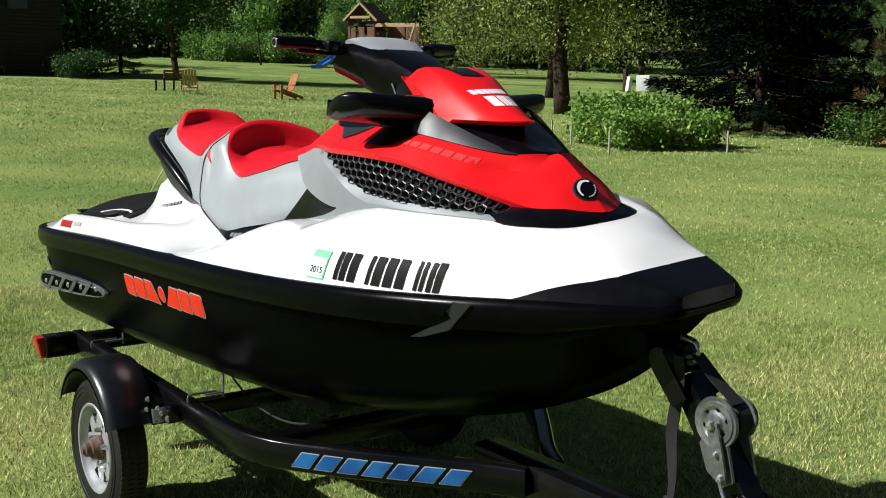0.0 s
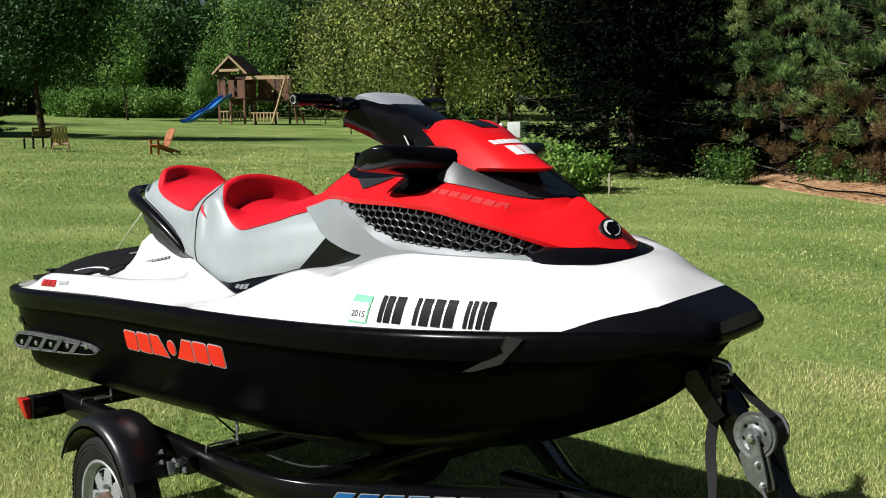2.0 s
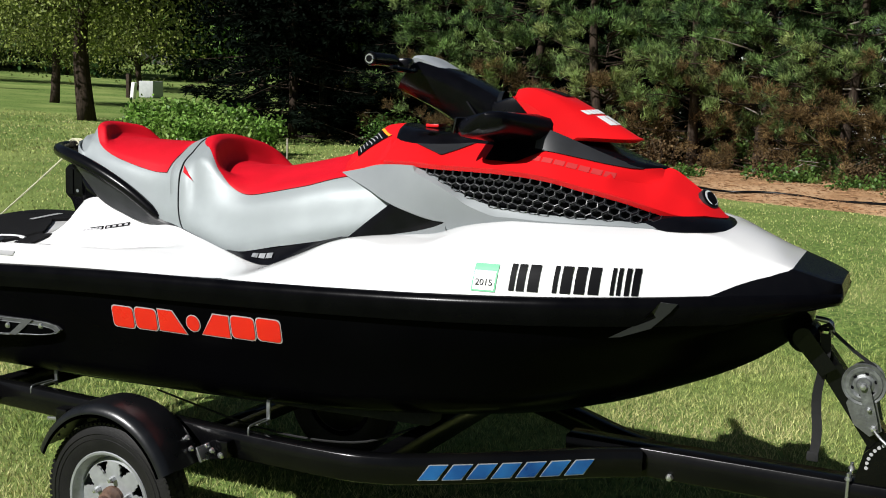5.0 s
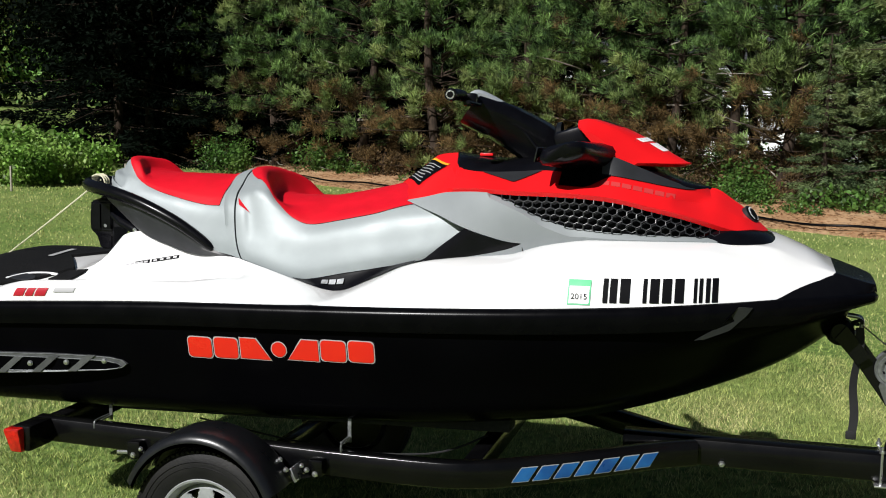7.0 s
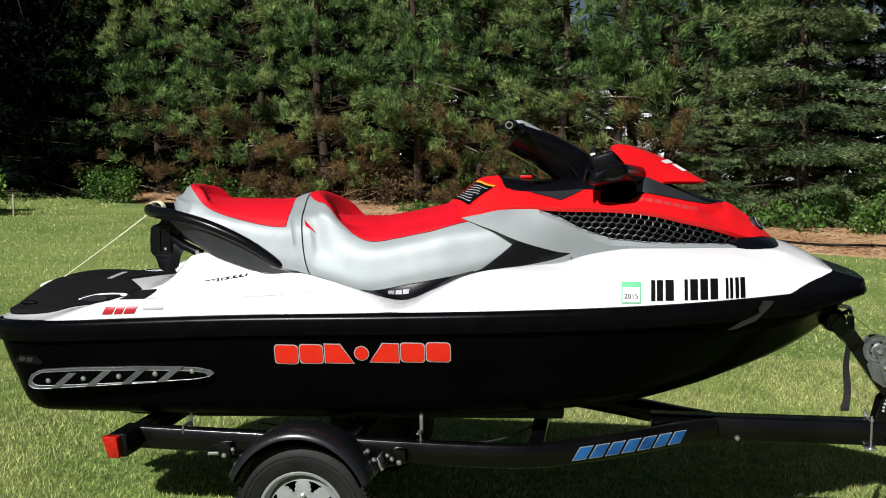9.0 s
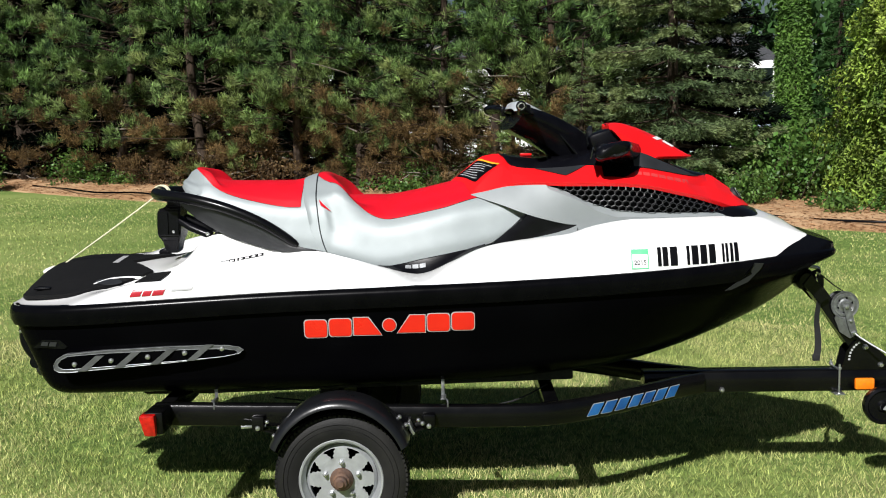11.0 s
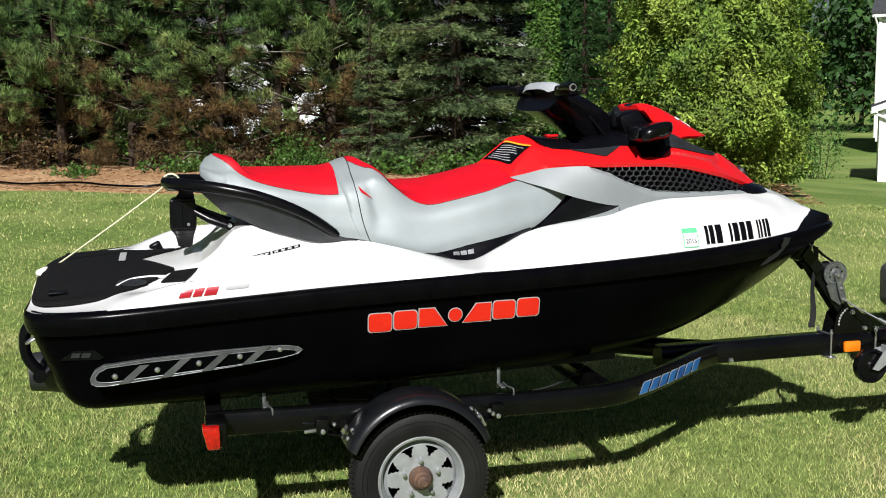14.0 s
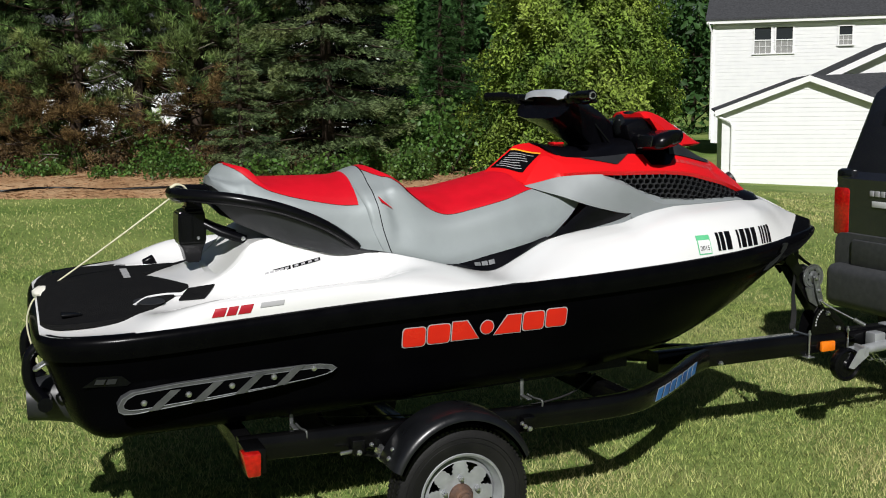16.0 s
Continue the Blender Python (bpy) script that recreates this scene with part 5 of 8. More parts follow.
def make_wheel(s):
    hub = empty("wheel", (0, 0, 0))
    hub.parent = trailer
    hub.matrix_parent_inverse = TINV
    hub.location = (WX, WY * s, WZ)

    def add(name, bm, mat, label="", smooth=40.0):
        if s < 0:
            bmesh.ops.scale(bm, vec=(1, -1, 1), verts=bm.verts)
        return part(name, bm, mat, hub, label, smooth)
    bm = bmesh.new()
    revolve(bm, [(0.158, 0.045), (0.164, 0.052), (0.185, 0.058), (0.215, 0.060), (0.238, 0.055), (0.252, 0.046), (0.258, 0.030), (0.258, -0.030), (0.252, -0.046), (0.23, -0.057), (0.19, -0.058), (0.160, -0.046)], (0, 0, 0), "y", 56, sign=-1)
    add("tyre", bm, TYRE, "black trailer tyre", 30)
    bm = bmesh.new()
    for k in range(84):
        a = 2 * math.pi * k / 84
        for off, w in ((0.041, 0.016), (0.012, 0.020), (-0.020, 0.020)):
            c = 0.2575 if off < 0.04 else 0.2535
            a2 = a + (0.02 if off == 0.012 else 0)
            box(bm, (c * math.cos(a2), -off, c * math.sin(a2)), (0.009, w, 0.0118), 0, Matrix.Rotation(-a2, 3, "Y"))
    for r in (0.205, 0.222):
        revolve(bm, [(r, 0.0595), (r + 0.0015, 0.0615), (r + 0.003, 0.0595)], (0, 0, 0), "y", 56, sign=-1)
    add("tread", bm, TYRE, "", 20)
    bm = bmesh.new()
    revolve(bm, [(0.165, 0.052), (0.162, 0.056), (0.155, 0.054), (0.151, 0.040), (0.143, 0.030), (0.138, 0.012), (0.134, -0.02), (0.138, -0.045)], (0, 0, 0), "y", 56, sign=-1)
    rim = add("rim", bm, GALV, "galvanised steel wheel rim", 40)
    # disc with eight triangular windows
    bm = bmesh.new()
    n = 192
    cuts = [0.088 + 0.0038 * i for i in range(11)]
    seq = [0.036, 0.060] + cuts + [0.137]
    prof = {r: 0.030 if r < 0.05 else 0.026 if r < 0.07 else 0.032 - 0.002 * (r - 0.088) / 0.038 if r < 0.13 else 0.016 for r in seq}
    window = {i + 2: (12 - round(1.5 + 0.5 * i), 11 + round(1.5 + 0.5 * i)) for i in range(10)}    # each opening widens outwards

    def P(r, k, o=0.0):
        a = 2 * math.pi * k / n
        return bm.verts.new((r * math.cos(a), -(prof[r] - o), r * math.sin(a)))
    for o in (0.0, 0.006):
        R = {r: [P(r, k, o) for k in range(n)] for r in seq}
        for ri in range(len(seq) - 1):
            w0, w1 = window.get(ri, (99, 99))
            for k in range(n):
                if not w0 <= k % 24 <= w1:
                    j = (k + 1) % n
                    bm.faces.new((R[seq[ri]][k], R[seq[ri]][j], R[seq[ri + 1]][j], R[seq[ri + 1]][k]))
    add("wheel_disc", bm, GALV, "galvanised spoked wheel disc", 30)
    # added black disc stands in for the hull's shade inside the wheel
    bm = bmesh.new()
    revolve(bm, [(0.0, -0.046), (0.136, -0.044), (0.137, -0.036), (0.0, -0.036)], (0, 0, 0), "y", 40, sign=-1)
    add("backing_plate", bm, FRAME_PAINT, "added black disc for the shade inside the wheel", 30)
    bm = bmesh.new()
    revolve(bm, [(0.046, 0.020), (0.045, 0.040), (0.038, 0.048), (0.033, 0.066), (0.026, 0.070), (0.024, 0.086), (0.016, 0.090), (0.013, 0.098), (0.0, 0.098)], (0, 0, 0), "y", 24, sign=-1)
    add("hub", bm, RUST, "rusty wheel hub", 30)
    for k in range(5):
        a = 2 * math.pi * (k + 0.25) / 5
        bm = bmesh.new()
        revolve(bm, [(0.0, 0.024), (0.007, 0.022), (0.0095, 0.012), (0.0115, 0.0)], (0.067 * math.cos(a), -0.028, 0.067 * math.sin(a)), "y", 6, sign=-1)
        add("lug_nut", bm, CHROME, "", 20)
    return hub


make_wheel(1)
make_wheel(-1)


def fender(bm):
    """Arched mudguard with a rolled outer lip."""
    rows = []
    prof = [(0.256, 0.605), (0.290, 0.612), (0.299, 0.632), (0.301, 0.70), (0.298, 0.762), (0.290, 0.785), (0.274, 0.795), (0.264, 0.795)]
    for k in range(41):
        a = radians(25 + (155 - 25) * k / 40)
        c, s = math.cos(a), math.sin(a)
        rows.append([(WX - 0.005 + r * c * 0.99, -y, WZ + 0.01 + r * s * 1.06) for r, y in prof])
    grid(bm, rows)
    ext = bmesh.ops.extrude_face_region(bm, geom=bm.faces[:])
    for v in ext["geom"]:
        if isinstance(v, bmesh.types.BMVert):
            d = Vector((v.co.x - WX, 0, v.co.z - WZ)).normalized()
            v.co -= d * 0.006
tsides(fender, "fender", FENDER, "moulded black plastic fender", 50)
def fender_bracket(bm):
    for x, z in ((1.005, 0.41), (1.530, 0.42)):
        box(bm, (x, -0.60, z), (0.012, 0.09, 0.05), 0.003, rot(0, 25 if x < 1.2 else -25, 0))
    box(bm, (0.90, -0.60, 0.428), (0.10, 0.012, 0.012), 0.003, rot(0, 0, 12))
tsides(fender_bracket, "fender_bracket", CHROME)
def fender_bolts(bm):
    for x, y, z in ((1.512, -0.655, 0.442), (1.485, -0.64, 0.470), (1.018, -0.70, 0.448), (1.000, -0.71, 0.420), (1.575, -0.63, 0.44)):
        revolve(bm, [(0.0, 0.010), (0.007, 0.008), (0.010, 0.0)], (x, y, z), "y", 8, sign=-1)
tsides(fender_bolts, "fender_bolt", CHROME)

# tail lamps
def lamp_box(bm):
    box(bm, (0.53, -0.64, 0.472), (0.075, 0.13, 0.09), 0.008)
tsides(lamp_box, "lamp_bracket", FRAME_PAINT)
def lamp(bm):
    box(bm, (0.512, -0.70, 0.468), (0.062, 0.075, 0.088), 0.008)
    for v in bm.verts:
        # the lens narrows towards its foot
        k = max(0.0, (0.505 - v.co.z) / 0.088)
        v.co.x += 0.018 * k * (0.543 - v.co.x) / 0.062
        v.co.y += 0.020 * k * (-0.6625 - v.co.y) / 0.075
tsides(lamp, "tail_lamp", TAIL_RED, "red plastic tail lamp")

# bunks
def bunk(bm):
    box(bm, (1.45, -0.30, 0.545), (1.50, 0.09, 0.045), 0.008, rot(0, -1.5, 0))
tsides(bunk, "bunk", CARPET, "dark grey carpeted bunk board")
# grey plate puts the sky's reflection on the port rail into colour
bm = bmesh.new()
box(bm, (2.544, 0.223, 0.452), (0.13, 0.003, 0.044), 0.001, rot(0, 0, -36.3))
tp("rail_plate", bm, LOGO_GREY, label="small grey plate painting the sky's reflection inside the rail")
for bx in (0.72, 1.655):
    def bunk_bracket(bm):
        box(bm, (bx, -0.44, 0.53), (0.014, 0.005, 0.085), 0.0015)
        box(bm, (bx, -0.475, 0.505), (0.018, 0.07, 0.006), 0.0015)
        tube(bm, smooth_path([(bx + 0.02, -0.575, 0.485), (bx + 0.02, -0.575, 0.515), (bx + 0.01, -0.53, 0.515), (bx + 0.01, -0.47, 0.515)], 3), 0.004, 8)
    tsides(bunk_bracket, "bunk_bracket", WINCH)
bm = bmesh.new()
tube(bm, smooth_path([(0.9, -0.1, 0.42), (1.5, -0.25, 0.40), (1.9, -0.30, 0.43), (2.1, -0.25, 0.50)], 6), 0.004, 6)
tp("wiring", bm, WEB)

# winch stand
lean = Vector((3.285 - 3.56, 0, 0.88 - 0.50))
bm = bmesh.new()
rows = []
for p, hx, hy in (((3.575, 0, 0.50), 0.034, 0.034), ((3.31, 0, 0.865), 0.030, 0.030)):
    d = lean.normalized()
    nrm = Vector((d.z, 0, -d.x))
    rows.append([tuple(Vector(p) + nrm * hx * a + Vector((0, hy * b, 0))) for a, b in ((-1, -1), (1, -1), (1, 1), (-1, 1))])
vs = grid(bm, rows, True)
cap(bm, vs[0][::-1]); cap(bm, vs[-1])
tp("winch_post", bm, FRAME_PAINT, label="leaning black winch post")
def stand_plate(bm):
    plate(bm, [(3.43, 0.497), (3.66, 0.497), (3.62, 0.56), (3.55, 0.62), (3.49, 0.63), (3.45, 0.585)], lambda u, v, h: (u, -0.04 - h, v), 0.006)
tsides(stand_plate, "stand_plate", FRAME_PAINT)
def stand_holes(bm):
    for k in range(7):
        a = radians(180 - 10 * k)
        revolve(bm, [(0.0, 0.001), (0.005, 0.001), (0.0055, 0.0)], (3.545 + 0.085 * math.cos(a), -0.0465, 0.545 + 0.085 * math.sin(a)), "y", 10, sign=-1)
tsides(stand_holes, "adjuster_hole", LOGO_GREY)
def stand_bolt(bm):
    for x, z in ((3.53, 0.60), (3.60, 0.52)):
        revolve(bm, [(0.0, 0.014), (0.010, 0.012), (0.014, 0.0)], (x, -0.046, z), "y", 6, sign=-1)
tsides(stand_bolt, "stand_bolt", CHROME)
bm = bmesh.new()
revolve(bm, [(0.0, 0.055), (0.03, 0.055), (0.046, 0.040), (0.050, 0.0), (0.046, -0.040), (0.03, -0.055), (0.0, -0.055)], (3.262, 0.0, 0.905), "y", 24)
tp("bow_roller", bm, RUBBER, label="black rubber bow roller")
def roller_arm(bm):
    plate(bm, [(3.245, 0.885), (3.28, 0.93), (3.36, 0.83), (3.32, 0.80)], lambda u, v, h: (u, -0.058 - h, v), 0.006)
tsides(roller_arm, "roller_arm", FRAME_PAINT)
winch = empty("winch")
winch.parent = trailer
winch.matrix_parent_inverse = TINV
winch.location = (0.004, 0.012, -0.006)
for y in (-0.058, 0.022):
    bm = bmesh.new()
    plate(bm, [(3.412, 0.675), (3.458, 0.645), (3.490, 0.665), (3.465, 0.765), (3.44, 0.785), (3.405, 0.775), (3.388, 0.735)], lambda u, v, h: (u, y + h, v), 0.008)
    part("winch_plate", bm, WINCH, winch, "galvanised winch side plate", smooth=30)
bm = bmesh.new()
revolve(bm, [(0.0, 0.066), (0.018, 0.066), (0.022, 0.060), (0.030, 0.057), (0.040, 0.062), (0.050, 0.062), (0.052, 0.058), (0.060, 0.060), (0.062, 0.056), (0.060, 0.050), (0.030, 0.048), (0.028, -0.020), (0.052, -0.022), (0.052, -0.028), (0.0, -0.028)], (3.432, 0.0, 0.795), "y", 40, sign=-1)
part("winch_drum", bm, WINCH, winch, "bright winch drum and gear", smooth=25)
for k in range(6):
    a = radians(60 * k + 20)
    bm = bmesh.new()
    revolve(bm, [(0.0, 0.0006), (0.0055, 0.0006), (0.0055, 0.0)], (3.432 + 0.0345 * math.cos(a), -0.0595, 0.795 + 0.0345 * math.sin(a)), "y", 12, sign=-1)
    part("drum_hole", bm, LOGO_BLACK, winch)
bm = bmesh.new()
plate(bm, [(3.416, 0.80), (3.448, 0.80), (3.476, 0.70), (3.482, 0.665), (3.462, 0.655), (3.446, 0.69)], lambda u, v, h: (u, -0.068 - h, v), 0.007)
crank = part("winch_crank", bm, WINCH, winch, "flat folded crank arm", smooth=30)
for x, z, r in ((3.432, 0.792, 0.013), (3.468, 0.674, 0.011), (3.452, 0.728, 0.008)):
    bm = bmesh.new()
    revolve(bm, [(0.0, 0.012), (r * 0.7, 0.010), (r, 0.0)], (x, -0.075, z), "y", 6, sign=-1)
    part("winch_nut", bm, CHROME, winch)
bm = bmesh.new()
tube(bm, smooth_path([(3.470, -0.082, 0.672), (3.490, -0.098, 0.655), (3.535, -0.125, 0.625), (3.600, -0.165, 0.585)], 4), 0.0045, 8)
tube(bm, [(3.596, -0.162, 0.588), (3.640, -0.190, 0.560)], 0.011, 10)
part("crank_handle", bm, WINCH, winch, "thin folded crank handle")
bm = bmesh.new()
revolve(bm, [(0.043, 0.044), (0.045, 0.012), (0.043, -0.019)], (3.432, 0.0, 0.795), "y", 28)
part("strap_roll", bm, WEB, winch, "wound black strap")


def ribbon(bm, pts, half, thick=0.002):
    rows = []
    for p in pts:
        x, y, z = p
        rows.append([(x, y - half, z), (x, y + half, z), (x, y + half, z + thick), (x, y - half, z + thick)])
    vs = grid(bm, rows, True)
    cap(bm, vs[0]); cap(bm, vs[-1])


bm = bmesh.new()
ribbon(bm, [(3.462, 0.0, 0.832), (3.40, 0.0, 0.872), (3.335, 0, 0.925)], 0.022)
tube(bm, smooth_path([(3.335, 0, 0.93), (3.325, -0.02, 0.945), (3.30, 0, 0.93), (3.325, 0.02, 0.925)], 4), 0.006, 6)
tp("winch_strap", bm, WEB, label="black webbing winch strap")
bm = bmesh.new()
rows = []
for k in range(13):
    a = k / 12
    x = 3.322 - 0.010 * a + 0.006 * math.sin(9 * a)
    z = 0.925 - 0.36 * a
    tw = 0.45 * math.sin(4 * a)
    c, w = math.cos(tw) * 0.014, math.sin(tw) * 0.014
    rows.append([(x - c, -0.052 - w, z), (x + c, -0.052 + w, z), (x + c, -0.049 + w, z), (x - c, -0.049 - w, z)])
vs = grid(bm, rows, True)
cap(bm, vs[0]); cap(bm, vs[-1])
box(bm, (3.312, -0.050, 0.556), (0.034, 0.010, 0.030), 0.004)
tp("loose_strap", bm, WEB, label="loose end of black webbing")
# U-bolts on the tongue and marker lamp
bm = bmesh.new()
for x in (3.415, 3.655):
    for y in (-0.056, 0.056):
        tube(bm, [(x, y, 0.385), (x, y, 0.525)], 0.005, 8)
    tube(bm, [(x, -0.056, 0.50), (x, 0.056, 0.50)], 0.005, 8)
    box(bm, (x, 0, 0.392), (0.045, 0.15, 0.007), 0.002)
    for y in (-0.056, 0.056):
        revolve(bm, [(0.0, 0.01), (0.009, 0.009), (0.010, 0.0)], (x, y, 0.503), "z", 6)
tp("u_bolt", bm, CHROME)
def tongue_bolt(bm):
    revolve(bm, [(0.0, 0.014), (0.009, 0.012), (0.013, 0.0)], (2.895, -0.052, 0.415), "y", 6, sign=-1)
tsides(tongue_bolt, "tongue_bolt", CHROME)
def marker(bm):
    box(bm, (3.525, -0.060, 0.437), (0.086, 0.022, 0.052), 0.008)
tsides(marker, "marker_lamp", AMBER, "amber side marker lamp")
# decal on the bent rail: slanted plain blocks
def decal_place(u, v, h):
    """u metres along the slanting rail from x 2.225, v height."""
    a, b = Vector((2.225, -0.492)), Vector((2.705, -0.140))
    q = a.lerp(b, u)
    i = min(range(61), key=lambda k: abs(fine_path[k][0] - q.x))
    i = min(max(i, 1), 59)
    d = (Vector(fine_path[i + 1]) - Vector(fine_path[i - 1])).normalized()
    base = Vector(fine_path[i]) + d * ((q.x - fine_path[i][0]) / d.x)
    nrm = Vector((d.y, -d.x))
    o = base + nrm * (0.0255 + 0.002 + h)
    return (o.x, o.y, v)
def decal(bm, a, b, grow, th, h0):
    poly = rounded(a - grow * 1.4, 0.424 - grow, b + grow * 1.4, 0.468 + grow, 0.0030, 0.060, n=2)
    plate(bm, poly, lambda u, v, h: decal_place(u, v, h + h0), th)
for a, b in bars_row(0.0, 0.86, 7, 0.030):
    tsides(lambda bm: decal(bm, a, b, 0.0028, 0.0006, 0.0), "decal_outline", LOGO_GREY, smooth=0)
    tsides(lambda bm: decal(bm, a, b, 0.0, 0.0006, 0.0012), "frame_decal", LOGO_BLUE, "slanted blue block edged in grey", smooth=0)
# folded jack
jack = empty("tongue_jack")
jack.parent = trailer
jack.matrix_parent_inverse = TINV
bm = bmesh.new()
tube(bm, [(3.66, -0.13, 0.415), (4.18, -0.13, 0.455)], 0.026, 16)
tube(bm, [(4.18, -0.13, 0.455), (4.24, -0.13, 0.46)], 0.018, 12)
part("jack_tube", bm, GALV, jack, "galvanised jack tube folded level")
bm = bmesh.new()
for y in (-0.165, -0.095):
    plate(bm, [(3.57, 0.345), (3.60, 0.335), (3.69, 0.395), (3.69, 0.435), (3.63, 0.43)], lambda u, v, h: (u, y + h, v), 0.005)
box(bm, (3.665, -0.13, 0.42), (0.012, 0.075, 0.05), 0.003)
box(bm, (3.80, -0.09, 0.445), (0.07, 0.07, 0.09), 0.008)
part("jack_fork", bm, GALV, jack)
bm = bmesh.new()
revolve(bm, [(0.0, 0.018), (0.02, 0.022), (0.028, 0.014), (0.062, 0.012), (0.070, 0.022), (0.081, 0.018), (0.084, 0.0), (0.081, -0.018), (0.070, -0.022), (0.062, -0.012), (0.028, -0.014), (0.02, -0.022), (0.0, -0.018)], (3.578, -0.13, 0.355), "y", 32)
part("jack_wheel", bm, RUBBER, jack, "small black jack wheel")
bm = bmesh.new()
box(bm, (4.06, 0, 0.475), (0.26, 0.085, 0.06), 0.015)
box(bm, (4.02, 0, 0.515), (0.09, 0.05, 0.04), 0.008)
tube(bm, [(3.98, 0, 0.53), (4.04, 0, 0.555), (4.10, 0, 0.54)], 0.01, 8)
tp("coupler", bm, GALV, label="zinc coupler on the hitch ball")
bm = bmesh.new()
for s in (1, -1):
    pts = [(3.75 + 0.5 * t, 0.06 * s, 0.42 - 0.13 * math.sin(math.pi * t)) for t in [i / 14 for i in range(15)]]
    for i in range(14):
        p, q = Vector(pts[i]), Vector(pts[i + 1])
        m = (p + q) / 2
        d = (q - p).normalized()
        side = Vector((0, 1, 0)) if i % 2 else d.cross(Vector((0, 1, 0)))
        tube(bm, [m + d * 0.022 * math.cos(a) + side * 0.010 * math.sin(a) for a in [2 * math.pi * k / 10 for k in range(10)]], 0.003, 6, closed=True)
tp("safety_chain", bm, CHROME)

# ---- ground ----
def soft(v, w):
    return w * math.log1p(math.exp(min(v / w, 50)))


def height(x, y):
    """Lie of the land: level at the trailer, rising to the far left, dipping to the right."""
    h = 0.036 * soft(-x - 6, 4.0) + 0.012 * soft(-x - 55, 10) + 0.010 * soft(y - 45, 8)
    return h - 0.105 * (soft(x - 9, 3.0) - soft(x - 24, 3.0))


def build_ground():
    xs = [-400, -300, -220, -160, -120] + [-100 + 4 * i for i in range(15)] + [-40 + 1.5 * i for i in range(22)] + [-7 + 0.5 * i for i in range(36)] + [11.5 + 2.0 * i for i in range(20)] + [56, 66, 80, 110, 160, 240, 400]
    ys = [-300, -200, -120, -70, -40, -25, -16, -11] + [-8 + 0.5 * i for i in range(40)] + [12.5 + 1.5 * i for i in range(26)] + [54, 60, 68, 78, 90, 105, 125, 160, 220, 320, 420]
    vs = [(x, y, height(x, y) + 0.012 * noise.noise((x * 0.5, y * 0.5, 3)) * min(1, (abs(x) + abs(y)) / 4) - 0.006) for x in xs for y in ys]
    n = len(ys)
    fs = [(i * n + j, (i + 1) * n + j, (i + 1) * n + j + 1, i * n + j + 1) for i in range(len(xs) - 1) for j in range(n - 1)]
    me = bpy.data.meshes.new("ground")
    me.from_pydata(vs, [], fs)
    me.shade_smooth()
    me.materials.append(LAWN)
    return tagged(new("ground", me), "mown green lawn with pale dry patches", "lawn", kind="structure")


LAWN = shader("lawn", (0.195, 0.284, 0.070), (0.068, 0.116, 0.029), 20.0, 0.9, bump=1.0, bscale=60, c3=(0.240, 0.295, 0.090), scale2=0.30, spec=0.1)
GRASS = shader("grass_blades", (0.395, 0.435, 0.142), (0.182, 0.247, 0.066), 11.0, 0.6, c3=(0.52, 0.485, 0.225), scale2=0.8, island=0.7, transl=0.15, spec=0.2)
MULCH = shader("pine_straw_mulch", (0.42, 0.255, 0.135), (0.30, 0.17, 0.085), 14.0, 0.95, bump=1.0, bscale=45, c3=(0.50, 0.33, 0.19), scale2=0.9, spec=0.1)
CHIP = shader("bark_chips", (0.36, 0.21, 0.11), (0.20, 0.11, 0.06), 9.0, 0.9, island=0.5, spec=0.1)
build_ground()


def raw_mesh(name, verts, tris, mat):
    """Fast mesh from numpy arrays."""
    me = bpy.data.meshes.new(name)
    me.vertices.add(len(verts))
    me.vertices.foreach_set("co", np.asarray(verts, np.float32).ravel())
    tris = np.asarray(tris, np.int32)
    me.loops.add(tris.size)
    me.loops.foreach_set("vertex_index", tris.ravel())
    me.polygons.add(len(tris))
    me.polygons.foreach_set("loop_start", np.arange(0, tris.size, 3, dtype=np.int32))
    me.update(calc_edges=True)
    me.materials.append(mat)
    return me


MULCH_FRONT = curve1((-16, 27.5), (-12.0, 25.2), (-9.0, 22.6), (-6.9, 20.9), (-4.8, 19.4), (-1.0, 17.2), (0.0, 16.4), (2.3, 15.7), (4.5, 14.3), (7.8, 13.1), (10.5, 12.7), (14.0, 13.6), (17.5, 17.5), (19.0, 21))


def blades(count, x0, x1, y0, y1, keep, h, w, seed):
    rs = np.random.RandomState(seed)
    x, y = rs.uniform(x0, x1, count), rs.uniform(y0, y1, count)
    k = keep(x, y)
    x, y = x[k], y[k]
    n = len(x)
    z = np.array([height(a, b) for a, b in zip(x, y)]) - 0.004
    clump = np.array([noise.noise((a * 3.1, b * 3.1, 7.0)) for a, b in zip(x, y)])
    hh = h * rs.uniform(0.55, 1.25, n) * (1 + 0.45 * clump)
    ang = rs.uniform(0, 2 * np.pi, n)
    lean = rs.uniform(0.2, 1.1, n) * hh
    la = rs.uniform(0, 2 * np.pi, n)
    dx, dy = np.cos(ang) * w * rs.uniform(0.6, 1.3, n), np.sin(ang) * w * rs.uniform(0.6, 1.3, n)
    a = np.stack([x - dx, y - dy, z], 1)
    b = np.stack([x + dx, y + dy, z], 1)
    c = np.stack([x + np.cos(la) * lean, y + np.sin(la) * lean, z + hh], 1)
    v = np.stack([a, b, c], 1).reshape(-1, 3)
    t = np.arange(len(v)).reshape(-1, 3)
    return v, t


def front_of_mulch(x, y):
    f = np.interp(x, np.linspace(-16, 19, 141), [MULCH_FRONT(q) for q in np.linspace(-16, 19, 141)])
    return y < f + 0.15


